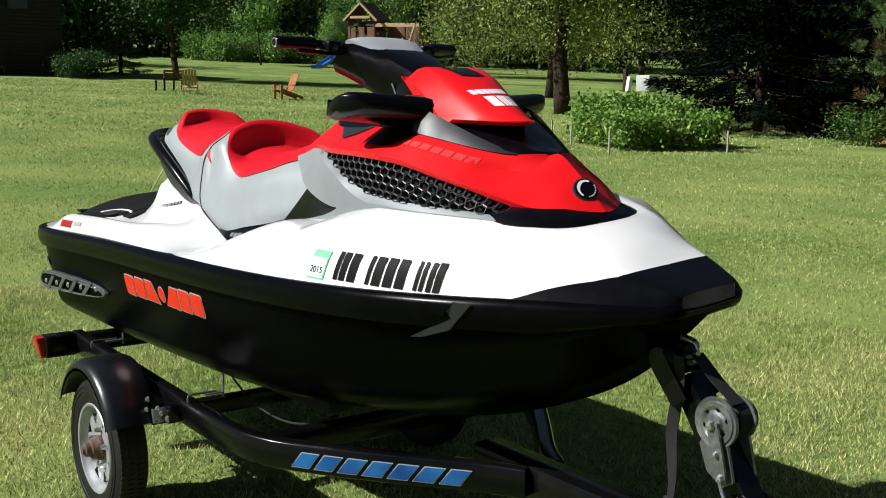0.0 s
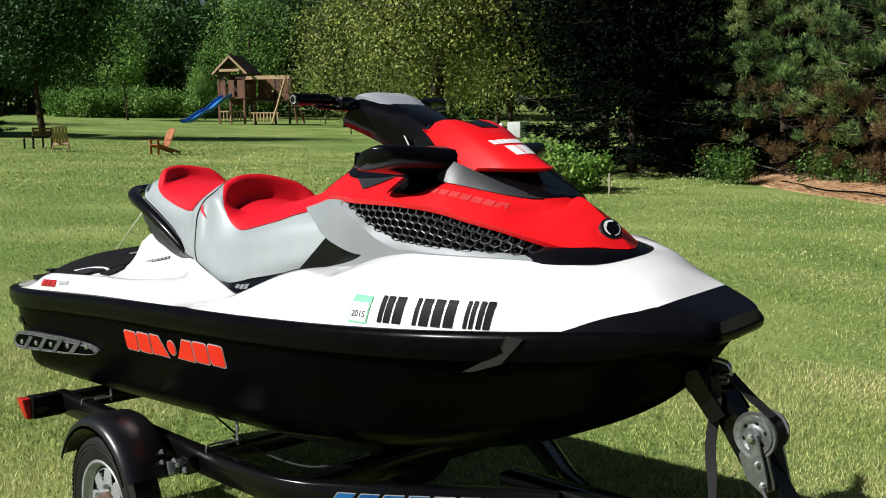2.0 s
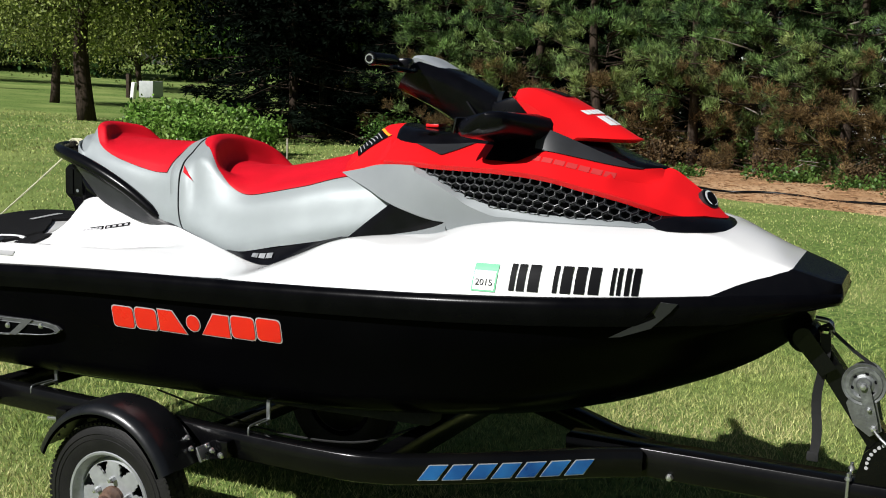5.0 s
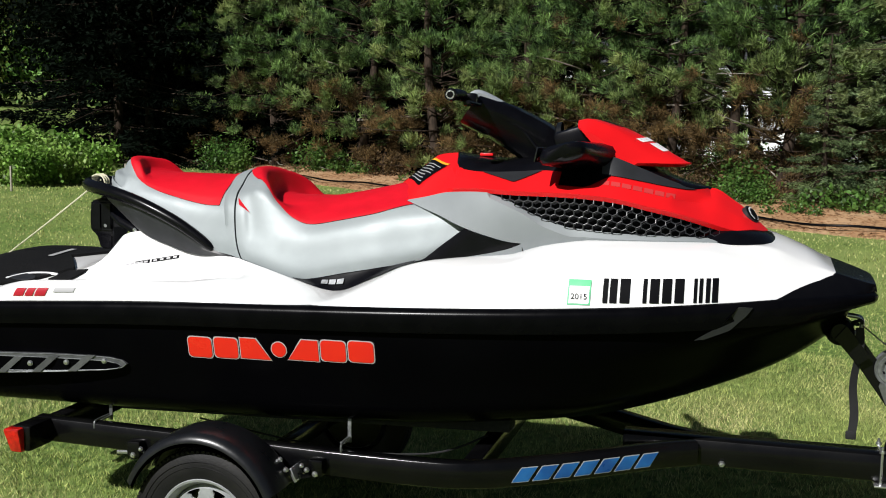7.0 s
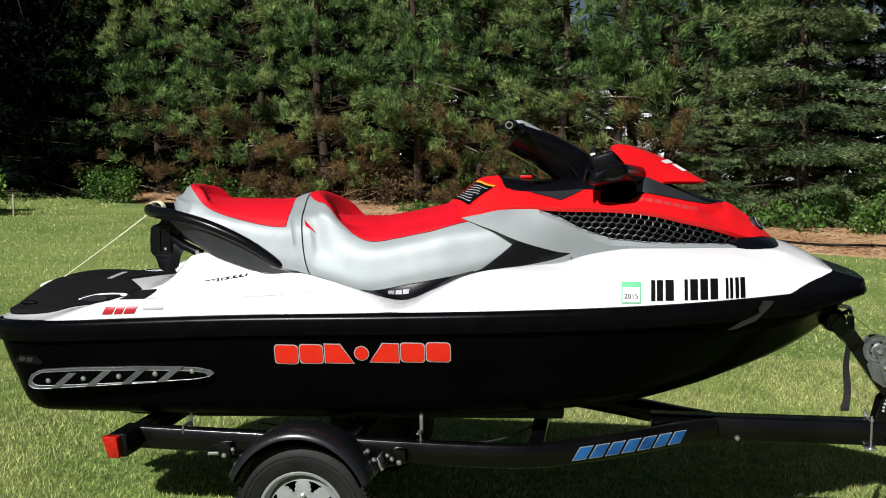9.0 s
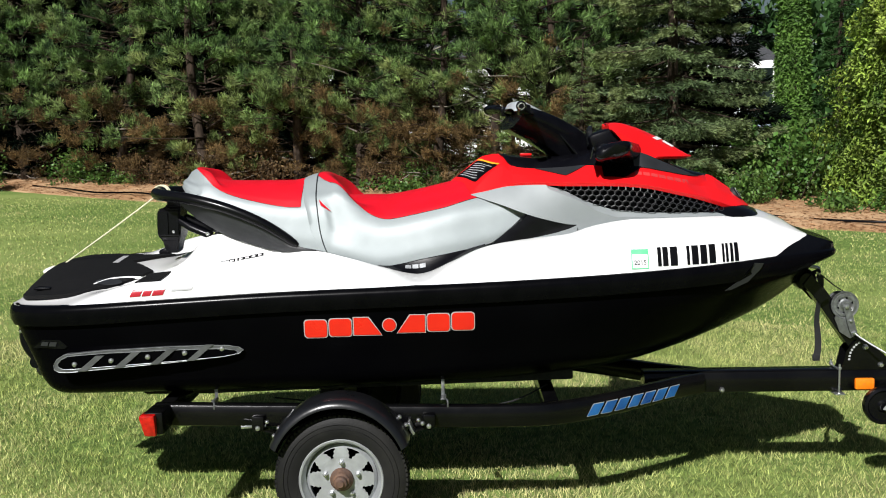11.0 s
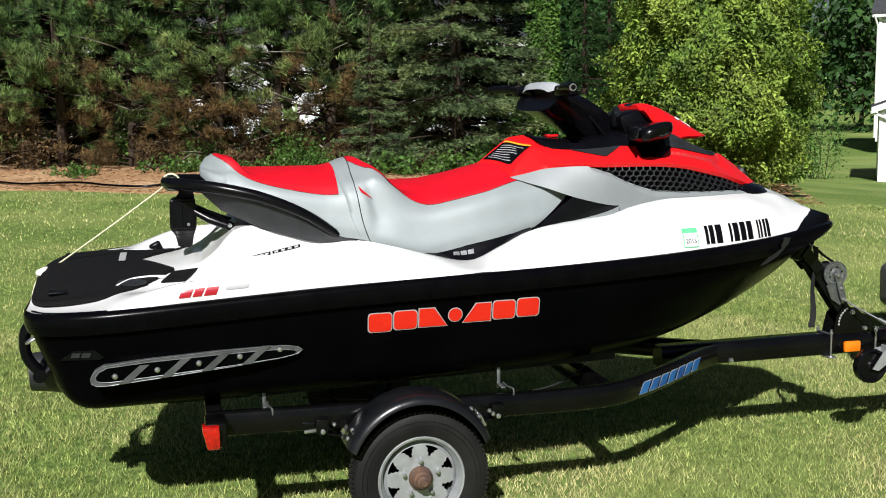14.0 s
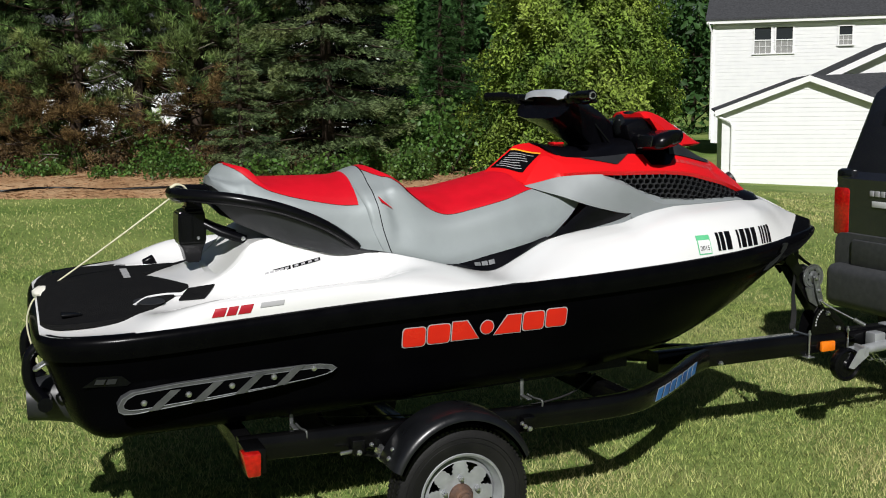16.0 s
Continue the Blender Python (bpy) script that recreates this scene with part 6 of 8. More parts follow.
def near_zone(r0, r1):
    def keep(x, y):
        d = np.hypot((x - 1.9) * 0.8, y - 0.3)
        return (d >= r0) & (d < r1) & front_of_mulch(x, y)
    return keep


def add_grass():
    parts = [blades(420000, -3.2, 7.5, -2.6, 4.4, near_zone(0, 4.2), 0.028, 0.0022, 11),
             blades(230000, -8.5, 12.0, -3.2, 9.5, near_zone(4.2, 9.0), 0.028, 0.0034, 12),
             blades(200000, -20, 19.0, -3.0, 26.0, near_zone(9.0, 22.0), 0.032, 0.007, 13),
             blades(90000, -52, -10.0, -2.0, 44.0, near_zone(18.0, 46.0), 0.045, 0.018, 14),
             blades(60000, 12.0, 36.0, 2.0, 34.0, near_zone(9.0, 42.0), 0.040, 0.013, 15)]
    off, V, T = 0, [], []
    for v, t in parts:
        V.append(v)
        T.append(t + off)
        off += len(v)
    me = raw_mesh("grass", np.concatenate(V), np.concatenate(T), GRASS)
    tagged(new("grass", me), "short mown grass blades with dry straw", "grass", kind="stuff")


add_grass()


def add_mulch():
    xs = [-16 + 0.5 * i for i in range(57)]
    bm = bmesh.new()
    rows = []
    for x in xs:
        f = MULCH_FRONT(x)
        row = []
        end = min(1.0, (12.0 - x) / 1.5)                        # the bed rounds off at its end
        for j, d in enumerate((0.0, 0.25, 0.6, 1.2, 2.0, 3.0, 4.5, 6.5, 9.0)):
            yy = f + d + 2.0 * (1 - end) ** 2 + (0.12 * noise.noise((x * 1.3, 1.0, 0)) if j < 2 else 0)
            up = min(0.24, 0.15 * d) + 0.03 * noise.noise((x * 0.9, yy * 0.9, 5)) * (1 if j else 0)
            row.append((x + 0.25 * d, yy, height(x + 0.25 * d, yy) + (0.012 if j else -0.01) + up * max(0.05, end)))
        rows.append(row)
    grid(bm, rows)
    tagged(mesh_ob("mulch_bed", bm, MULCH), "tan pine straw mulch bed below the trees", "mulch bed", kind="structure")
    rs = np.random.RandomState(5)
    n = 16000
    x = rs.uniform(-13, 11.8, n)
    d = rs.exponential(1.6, n)
    y = np.array([MULCH_FRONT(q) for q in x]) + d
    x = x + 0.25 * d
    z = np.array([height(a, b) for a, b in zip(x, y)]) + np.minimum(0.24, 0.15 * d) + 0.02
    L, a = rs.uniform(0.02, 0.10, n), rs.uniform(0, 2 * np.pi, n)
    w = rs.uniform(0.004, 0.016, n)
    ex, ey = np.cos(a), np.sin(a)
    p0 = np.stack([x - ex * L, y - ey * L, z + rs.uniform(-0.01, 0.02, n)], 1)
    p1 = np.stack([x + ex * L, y + ey * L, z + rs.uniform(-0.01, 0.03, n)], 1)
    p2 = np.stack([x - ey * w, y + ex * w, z + 0.012], 1)
    v = np.stack([p0, p1, p2], 1).reshape(-1, 3)
    tagged(new("bark_chips", raw_mesh("bark_chips", v, np.arange(len(v)).reshape(-1, 3), CHIP)), "scattered bark chips and straw", "bark chips", kind="stuff")
    bm = bmesh.new()
    pts = []
    for i in range(36):
        x = -9.5 + 21.5 * i / 35
        y = MULCH_FRONT(x) + 0.55 + 0.25 * math.sin(x * 1.1) + 0.15 * math.sin(x * 2.7)
        pts.append((x, y, height(x, y) + 0.13 + 0.02 * math.sin(x * 3)))
    tube(bm, smooth_path(pts, 4), 0.022, 8)
    tagged(mesh_ob("drip_hose", bm, RUBBER), "black drip hose lying on the mulch", "hose")


add_mulch()

# ---- trees and shrubs ----
BARK = shader("pine_bark", (0.060, 0.043, 0.032), (0.028, 0.021, 0.016), 18.0, 0.9, bump=0.8, bscale=30, stretch=(1, 1, 0.25), spec=0.1)
DEAD = shader("grey_dead_branches", (0.30, 0.27, 0.23), (0.19, 0.16, 0.13), 18.0, 0.9, spec=0.15)
PINE = shader("pine_needles", (0.165, 0.275, 0.080), (0.014, 0.036, 0.014), 2.4, 0.6, c3=(0.235, 0.265, 0.090), scale2=0.35, island=0.85, transl=0.05, spec=0.2)
BROWN = shader("brown_needles", (0.200, 0.130, 0.055), (0.062, 0.043, 0.020), 1.1, 0.8, island=0.75, transl=0.1, spec=0.1)
SPRUCE = shader("spruce_needles", (0.170, 0.235, 0.098), (0.034, 0.064, 0.032), 0.9, 0.6, c3=(0.205, 0.245, 0.095), scale2=0.5, island=0.75, transl=0.1, spec=0.2)
CEDAR = shader("arborvitae_sprays", (0.190, 0.290, 0.042), (0.042, 0.092, 0.016), 1.8, 0.6, c3=(0.250, 0.325, 0.056), scale2=0.8, island=0.75, transl=0.2, spec=0.25)
CYPRESS = shader("column_cedar_sprays", (0.120, 0.225, 0.038), (0.055, 0.120, 0.022), 1.0, 0.6, island=0.5, transl=0.2, spec=0.25)
LEAF = shader("tree_leaves", (0.100, 0.205, 0.042), (0.030, 0.080, 0.018), 0.6, 0.5, c3=(0.140, 0.235, 0.058), scale2=0.3, island=0.7, transl=0.12, spec=0.15)
FRESH = shader("fresh_leaves", (0.155, 0.305, 0.062), (0.055, 0.135, 0.028), 0.5, 0.5, c3=(0.20, 0.325, 0.08), scale2=0.3, island=0.7, transl=0.15, spec=0.15)
DEEP = shader("deep_green_leaves", (0.050, 0.110, 0.030), (0.025, 0.062, 0.018), 0.6, 0.5, island=0.4, transl=0.25, spec=0.15)
WILLOW = shader("olive_leaves", (0.225, 0.265, 0.058), (0.075, 0.105, 0.026), 0.6, 0.5, island=0.65, transl=0.12, spec=0.2)
# near-black leaf colour stands in for the deep shade under the trees
SHADE_LEAF = shader("shade_painted_leaves", (0.0045, 0.008, 0.0048), (0.0025, 0.005, 0.003), 0.6, 0.8, island=0.5, transl=0.1, spec=0.03)
DRY = shader("dry_twigs", (0.105, 0.070, 0.034), (0.060, 0.040, 0.022), 1.1, 0.9, island=0.5, spec=0.1)
VEG = shader("garden_leaves", (0.185, 0.330, 0.058), (0.085, 0.185, 0.034), 2.0, 0.45, c3=(0.240, 0.350, 0.080), scale2=1.0, island=0.6, transl=0.3, spec=0.3)
SHRUB = shader("shrub_leaves", (0.075, 0.165, 0.030), (0.045, 0.110, 0.022), 2.0, 0.45, c3=(0.125, 0.20, 0.045), scale2=1.0, island=0.55, transl=0.3, spec=0.35)


def unit(rs, n):
    v = rs.normal(size=(n, 3))
    return v / np.linalg.norm(v, axis=1)[:, None]


def tufts(rs, cen, axis, length, width, per, spread):
    """Needle tufts: each one root with per needles round its axis."""
    n = len(cen)
    d = axis[:, None, :] + spread * unit(rs, n * per).reshape(n, per, 3)
    d /= np.linalg.norm(d, axis=2)[..., None]
    L = (length * rs.uniform(0.6, 1.2, (n, per)))[..., None]
    side = np.cross(d, unit(rs, n * per).reshape(n, per, 3))
    side /= np.linalg.norm(side, axis=2)[..., None] + 1e-9
    tip = cen[:, None, :] + d * L
    mid = cen[:, None, :] + d * L * 0.55 + side * width
    verts = np.concatenate([cen[:, None, :], np.stack([mid, tip], 2).reshape(n, per * 2, 3)], 1)
    base = np.arange(n)[:, None] * (1 + 2 * per)
    k = np.arange(per)[None, :]
    tris = np.stack([np.broadcast_to(base, (n, per)), base + 1 + 2 * k, base + 2 + 2 * k], 2).reshape(-1, 3)
    return verts.reshape(-1, 3), tris


def leaves(rs, cen, size, up=0.3, out=None, aspect=0.55, flat=0.9):
    """Single folded leaves (two triangles) at each centre, their faces turned up and outwards."""
    n = len(cen)
    nrm = unit(rs, n) * 0.75 + np.array([0, 0, 0.55]) * flat
    if out is not None:
        nrm = nrm + flat * out
    nrm /= np.linalg.norm(nrm, axis=1)[:, None]
    d = np.cross(nrm, unit(rs, n))
    d /= np.linalg.norm(d, axis=1)[:, None] + 1e-9
    d[:, 2] -= up * 0.2
    d /= np.linalg.norm(d, axis=1)[:, None]
    s = np.cross(d, nrm)
    L = (size * rs.uniform(0.55, 1.25, n))[:, None]
    fold = nrm * L * 0.12
    a, b = cen, cen + d * L
    m1, m2 = cen + d * L * 0.5 + s * L * aspect * 0.5 + fold, cen + d * L * 0.5 - s * L * aspect * 0.5 + fold
    v = np.stack([a, m1, b, m2], 1).reshape(-1, 3)
    i = np.arange(n)[:, None] * 4
    t = np.concatenate([i + [0, 1, 2], i + [0, 2, 3]], 1).reshape(-1, 3)
    return v, t




def limb(bm, p, q, r0, r1, n=6, bend=0.15, rs=None, steps=4):
    p, q = np.array(p, float), np.array(q, float)
    L = np.linalg.norm(q - p)
    mid = (p + q) / 2 + (rs.normal(size=3) if rs is not None else np.zeros(3)) * L * bend * 0.5
    pts = [tuple(spline([p, mid, q], i / steps)) for i in range(steps + 1)]
    tube(bm, pts, [r0 + (r1 - r0) * i / steps for i in range(steps + 1)], n)


def place_meshes(name, meshes, x, y, s=1.0, spin=0.0, label="", category="tree", group="", sink=0.05):
    """A tree thing: empty at its base, parts under it."""
    t = empty(name, (x, y, height(x, y) - sink), label, category, group)
    t.rotation_euler = (0, 0, radians(spin))
    t.scale = (s, s, s)
    for pn, me in meshes:
        o = new(pn, me)
        o.parent = t
        if pn == "dead_branch_tangle":
            tagged(o, "bare grey dead branches", kind="stuff")
    return t


def bm_mesh(name, bm, mat):
    me = bpy.data.meshes.new(name)
    bm.to_mesh(me)
    bm.free()
    me.materials.append(mat)
    me.shade_smooth()
    return me


def make_pine(seed, h=8.5, r=2.3, low=0.5, brown=0.3, sparse=1.0):
    rs = np.random.RandomState(seed)
    wood, dead = bmesh.new(), bmesh.new()
    limb(wood, (0, 0, 0), (rs.normal() * 0.25, rs.normal() * 0.25, h), 0.15, 0.03, 9, 0.08, rs, 8)
    cg, ag, cb, ab = [], [], [], []
    z = low * 0.4
    while z < h * 0.96:
        f = z / h
        reach = r * (1 - f) ** 0.55 * (0.75 + 0.25 * min(1, z / 1.2))
        for k in range(rs.randint(4, 7)):
            a = rs.uniform(0, 2 * np.pi)
            L = reach * rs.uniform(0.65, 1.12)
            d = np.array([math.cos(a), math.sin(a), 0.0])
            p = np.array([0, 0, z + rs.uniform(-0.15, 0.15)])
            q = p + d * L + np.array([0, 0, L * rs.uniform(0.0, 0.35)])
            bare = z < low or rs.rand() < 0.08
            limb(dead if bare else wood, p, q, 0.024, 0.005, 5, 0.18, rs, 3)
            if bare and rs.rand() < 0.55:
                continue
            nc = max(1, int(L * 1.9 * sparse + 0.5))
            tc = np.linspace(0.42, 1.0, nc) + rs.normal(size=nc) * 0.05
            side = np.array([-d[1], d[0], 0.0])
            cc = p + (q - p) * tc[:, None] + side * (rs.uniform(-1, 1, nc) * 0.38 * L * (1.15 - tc))[:, None] + np.array([0, 0, 0.05]) * rs.normal(size=(nc, 1))
            per = 30
            m = nc * per
            c = np.repeat(cc, per, 0) + rs.normal(size=(m, 3)) * np.array([0.084, 0.084, 0.074])
            ax = d * 0.55 + np.array([0, 0, 0.75]) + rs.normal(size=(m, 3)) * 0.35
            ax /= np.linalg.norm(ax, axis=1)[:, None]
            pb = np.clip(brown * (2.0 - 3.0 * z / (0.50 * h)) + 0.35 * noise.noise((a * 2, z * 1.2, seed)), 0.02, 0.95)
            isb = np.repeat(rs.rand(nc) < pb, per)
            cg.append(c[~isb]); ag.append(ax[~isb]); cb.append(c[isb]); ab.append(ax[isb])
        z += rs.uniform(0.24, 0.36)
    out = [("trunk", bm_mesh("pine_trunk", wood, BARK)), ("dead_branch_tangle", bm_mesh("pine_dead", dead, DEAD))]
    v, t = tufts(rs, np.concatenate(cg), np.concatenate(ag), 0.21, 0.013, 8, 0.7)
    out.append(("crown", raw_mesh("pine_crown", v, t, PINE)))
    if sum(len(c) for c in cb):
        v, t = tufts(rs, np.concatenate(cb), np.concatenate(ab), 0.18, 0.010, 8, 0.9)
        out.append(("brown_needles", raw_mesh("pine_brown", v, t, BROWN)))
    return out


def make_spruce(seed, h=9.0, r=2.6, mat=None, low=0.15, dens=1.0, needle=(0.135, 0.0155, 6)):
    rs = np.random.RandomState(seed)
    wood = bmesh.new()
    limb(wood, (0, 0, 0), (0, 0, h), 0.16, 0.02, 9, 0.02, rs, 8)
    C, A = [], []
    z = low
    while z < h * 0.97:
        f = z / h
        reach = r * (1 - f) ** 0.85
        nb = rs.randint(6, 9)
        a0 = rs.uniform(0, 2 * np.pi)
        for k in range(nb):
            a = a0 + 2 * np.pi * k / nb + rs.normal() * 0.15
            L = reach * rs.uniform(0.6, 1.15)
            d = np.array([math.cos(a), math.sin(a), 0.0])
            s = np.array([-d[1], d[0], 0])
            p = np.array([0, 0, z + rs.uniform(-0.26, 0.26)])
            drop = -rs.uniform(0.12, 0.34) * L
            q = p + d * L + np.array([0, 0, drop + 0.10 * L])
            limb(wood, p, q, 0.028, 0.006, 5, 0.05, rs, 3)
            m = int(165 * L * dens) + 6
            t = rs.uniform(0.18, 1.0, m) ** 0.75
            w = (1.08 - t) * 0.50 * L + 0.14
            off = rs.uniform(-1, 1, m) * w
            c = p + d * (t * L)[:, None] + s * off[:, None]
            c[:, 2] += drop * t + 0.10 * L * t ** 3 + rs.normal(size=m) * 0.03 - 0.30 * np.abs(off)
            ax = d + s * (np.sign(off) * 0.8)[:, None] + np.array([0, 0, -0.15]) + rs.normal(size=(m, 3)) * 0.3
            ax /= np.linalg.norm(ax, axis=1)[:, None]
            C.append(c); A.append(ax)
        z += rs.uniform(0.44, 0.60)
    v, t = tufts(rs, np.concatenate(C), np.concatenate(A), needle[0], needle[1], needle[2], 0.5)
    return [("trunk", bm_mesh("spruce_trunk", wood, BARK)), ("crown", raw_mesh("spruce_crown", v, t, mat or SPRUCE))]


def make_cedar(seed, h, r, n, mat, power=0.5, size=0.13, lumps=0.22):
    """Dense cone of flat upright sprays."""
    rs = np.random.RandomState(seed)
    z = rs.uniform(0.02, 1.0, n) ** 0.9
    a = rs.uniform(0, 2 * np.pi, n)
    prof = np.where(z < 0.22, 0.80 + 0.9 * z, 1.0) * (1 - z) ** power
    lump = np.array([noise.noise((math.cos(q) * 2.2, math.sin(q) * 2.2, w * h * 0.9 + seed)) + 0.5 * noise.noise((math.cos(q) * 5.2, math.sin(q) * 5.2, w * h * 2.2 + seed)) for q, w in zip(a, z)])
    rad = r * prof * (1 + lumps * lump) * (1 - 0.28 * rs.rand(n) ** 2)
    c = np.stack([rad * np.cos(a), rad * np.sin(a), z * h], 1)
    out = np.stack([np.cos(a), np.sin(a), 0.2 + 0 * a], 1) * 0.8
    v, t = leaves(rs, c, size, -2.2, out, 0.42)
    wood = bmesh.new()
    limb(wood, (0, 0, 0), (0, 0, h * 0.9), 0.12, 0.02, 8, 0.02, rs, 4)
    return [("trunk", bm_mesh("cedar_trunk", wood, BARK)), ("crown", raw_mesh("cedar_crown", v, t, mat))]


def make_leafy(seed, h, r, clear, n, mat, leaf=0.16, droop=0.0, lean=0.0, trunk_r=0.16):
    """Broadleaf tree: trunk, forking limbs and leaf clumps."""
    rs = np.random.RandomState(seed)
    wood = bmesh.new()
    top = np.array([lean, 0.1, h * 0.62])
    limb(wood, (0, 0, 0), top, trunk_r, trunk_r * 0.4, 10, 0.06, rs, 6)
    cl = []
    for k in range(26):
        z = clear + (h * 0.55 - clear) * rs.rand() ** 1.2
        a = rs.uniform(0, 2 * np.pi)
        L = r * rs.uniform(0.5, 1.0)
        p = top * (z / top[2])
        q = p + np.array([math.cos(a) * L, math.sin(a) * L, rs.uniform(0.1, 0.7) * L + (h - z) * 0.25 * rs.rand()])
        limb(wood, p, q, trunk_r * 0.35, 0.012, 6, 0.2, rs, 4)
        for j in range(7):
            t = rs.uniform(0.35, 1.05)
            cl.append(p + (q - p) * t + rs.normal(size=3) * r * 0.16)
    cl = np.array(cl + [np.array([rs.normal() * r * 0.35, rs.normal() * r * 0.35, h * rs.uniform(0.62, 0.98)]) for _ in range(40)])
    per = n // len(cl)
    size = r * 0.20
    c = (cl[:, None, :] + rs.normal(size=(len(cl), per, 3)) * np.array([size, size, size * 0.7])).reshape(-1, 3)
    if droop:
        c[:, 2] -= droop * rs.rand(len(c)) ** 2
    c[:, 2] = np.maximum(c[:, 2], clear * 0.62)
    rel = c - np.repeat(cl, per, 0)
    axis = c * np.array([1, 1, 0])
    o = rel / (np.linalg.norm(rel, axis=1)[:, None] + 1e-6) * 0.6 + axis / (np.linalg.norm(axis, axis=1)[:, None] + 1e-6) * 0.4
    v, t = leaves(rs, c, leaf, 0.3, o)
    return [("trunk", bm_mesh("tree_trunk", wood, BARK)), ("crown", raw_mesh("tree_crown", v, t, mat))]


def make_shrub(seed, w, d, h, n, mat, leaf=0.09):
    rs = np.random.RandomState(seed)
    wood = bmesh.new()
    stems = []
    for k in range(14):
        x, y = rs.uniform(-0.5, 0.5) * w, rs.uniform(-0.5, 0.5) * d
        q = (x * 1.15 + rs.normal() * 0.1, y * 1.15, h * rs.uniform(0.6, 1.0))
        limb(wood, (x * 0.6, y * 0.6, 0), q, 0.012, 0.004, 5, 0.2, rs, 3)
        stems.append(q)
    u = rs.uniform(0, 1, n) ** 0.6
    i = rs.randint(0, len(stems), n)
    st = np.array(stems)
    c = st[i] * np.stack([0.75 + 0.25 * u, 0.75 + 0.25 * u, u], 1) + rs.normal(size=(n, 3)) * np.array([w * 0.11, d * 0.13, h * 0.10])
    c[:, 2] = np.abs(c[:, 2])
    v, t = leaves(rs, c, leaf, 0.3, None, 0.75)
    return [("stem", bm_mesh("shrub_stems", wood, BARK)), ("foliage", raw_mesh("shrub_leaves", v, t, mat))]


WOOD_BACK = ((-119.0, 30.1), (-129.5, 37.3), (-116.8, 37.7), (-126.7, 45.8), (-113.8, 45.7), (-123.0, 54.7), (-110.1, 54.0), (-118.5, 63.9), (-105.6, 62.4), (-113.1, 73.1), (-100.2, 70.8), (-106.7, 82.2), (-93.9, 79.0), (-99.4, 91.0))


def plant_trees():
    pines = [make_pine(21, 9.0, 2.5, 0.4, 0.68, 0.85), make_pine(22, 8.0, 2.2, 0.3, 0.48, 1.0), make_pine(23, 8.5, 2.3, 0.6, 0.75, 0.85), make_pine(24, 8.0, 1.9, 0.8, 0.80, 0.75)]
    lab = ["tall pine with green top and browned lower needles", "dense green pine beside the mulch bed", "pine with bare grey lower branches", "thin sparse pine with brown twiggy branches"]
    for x, y, k, s, spin in ((-10.4, 25.6, 2, 1.0, 20), (-12.3, 26.7, 2, 0.95, 160), (3.3, 22.8, 3, 1.0, 290), (-7.4, 24.3, 0, 1.0, 75), (-4.6, 22.8, 1, 1.05, 200), (-2.2, 22.2, 1, 0.95, 310), (-0.6, 21.6, 0, 0.95, 140), (1.2, 20.6, 2, 0.9, 250),
                             (2.6, 20.9, 3, 0.95, 10), (3.6, 19.6, 3, 1.0, 120), (4.7, 20.4, 3, 0.95, 230), (0.2, 23.6, 3, 1.05, 60), (-3.2, 25.6, 3, 1.0, 170), (5.6, 21.8, 2, 0.9, 330)):
        place_meshes("pine_tree", pines[k], x, y, s, spin, lab[k], "pine", "row of pines")
    spruces = [make_spruce(31, 9.5, 2.6), make_spruce(32, 7.0, 2.1, None, 0.15, 0.6)]
    place_meshes("spruce_tree", spruces[0], 6.4, 18.6, 1.0, 15, "blue-green spruce with drooping layered branches", "spruce")
    place_meshes("spruce_tree", spruces[1], 4.4, 18.0, 0.50, 80, "small spruce at the edge of the mulch", "spruce")
    cedar = make_cedar(41, 7.2, 2.15, 150000, CEDAR, 0.42, 0.105, 0.50)
    place_meshes("arborvitae", cedar, 11.3, 16.4, 1.0, 0, "large bright yellow-green arborvitae bush", "arborvitae")
    place_meshes("arborvitae", make_cedar(43, 7.2, 2.15, 45000, CEDAR, 0.42, 0.19, 0.40), 13.6, 19.6, 0.80, 130, "bright green arborvitae bush behind the mulch", "arborvitae")
    back = make_spruce(44, 8.0, 1.8, DEEP, 0.2, 0.45, (0.16, 0.022, 5))
    place_meshes("yard_spruce", back, 15.6, 34.5, 1.0, 30, "dark green spruce behind the mulch bed", "spruce", "yard spruces")
    place_meshes("yard_spruce", back, 17.9, 38.0, 1.05, 140, "dark green spruce behind the mulch bed", "spruce", "yard spruces")
    col = make_cedar(42, 7.5, 0.56, 24000, CYPRESS, 0.30, 0.13, 0.10)
    place_meshes("column_cedar", col, 13.8, 34.4, 1.25, 0, "narrow dark green columnar cedar", "cedar")
    # undergrowth at the feet of the pines
    und = [make_shrub(51, 1.6, 1.2, 1.3, 2600, SHRUB, 0.10), make_shrub(52, 1.0, 0.8, 0.6, 1300, SHRUB, 0.09)]
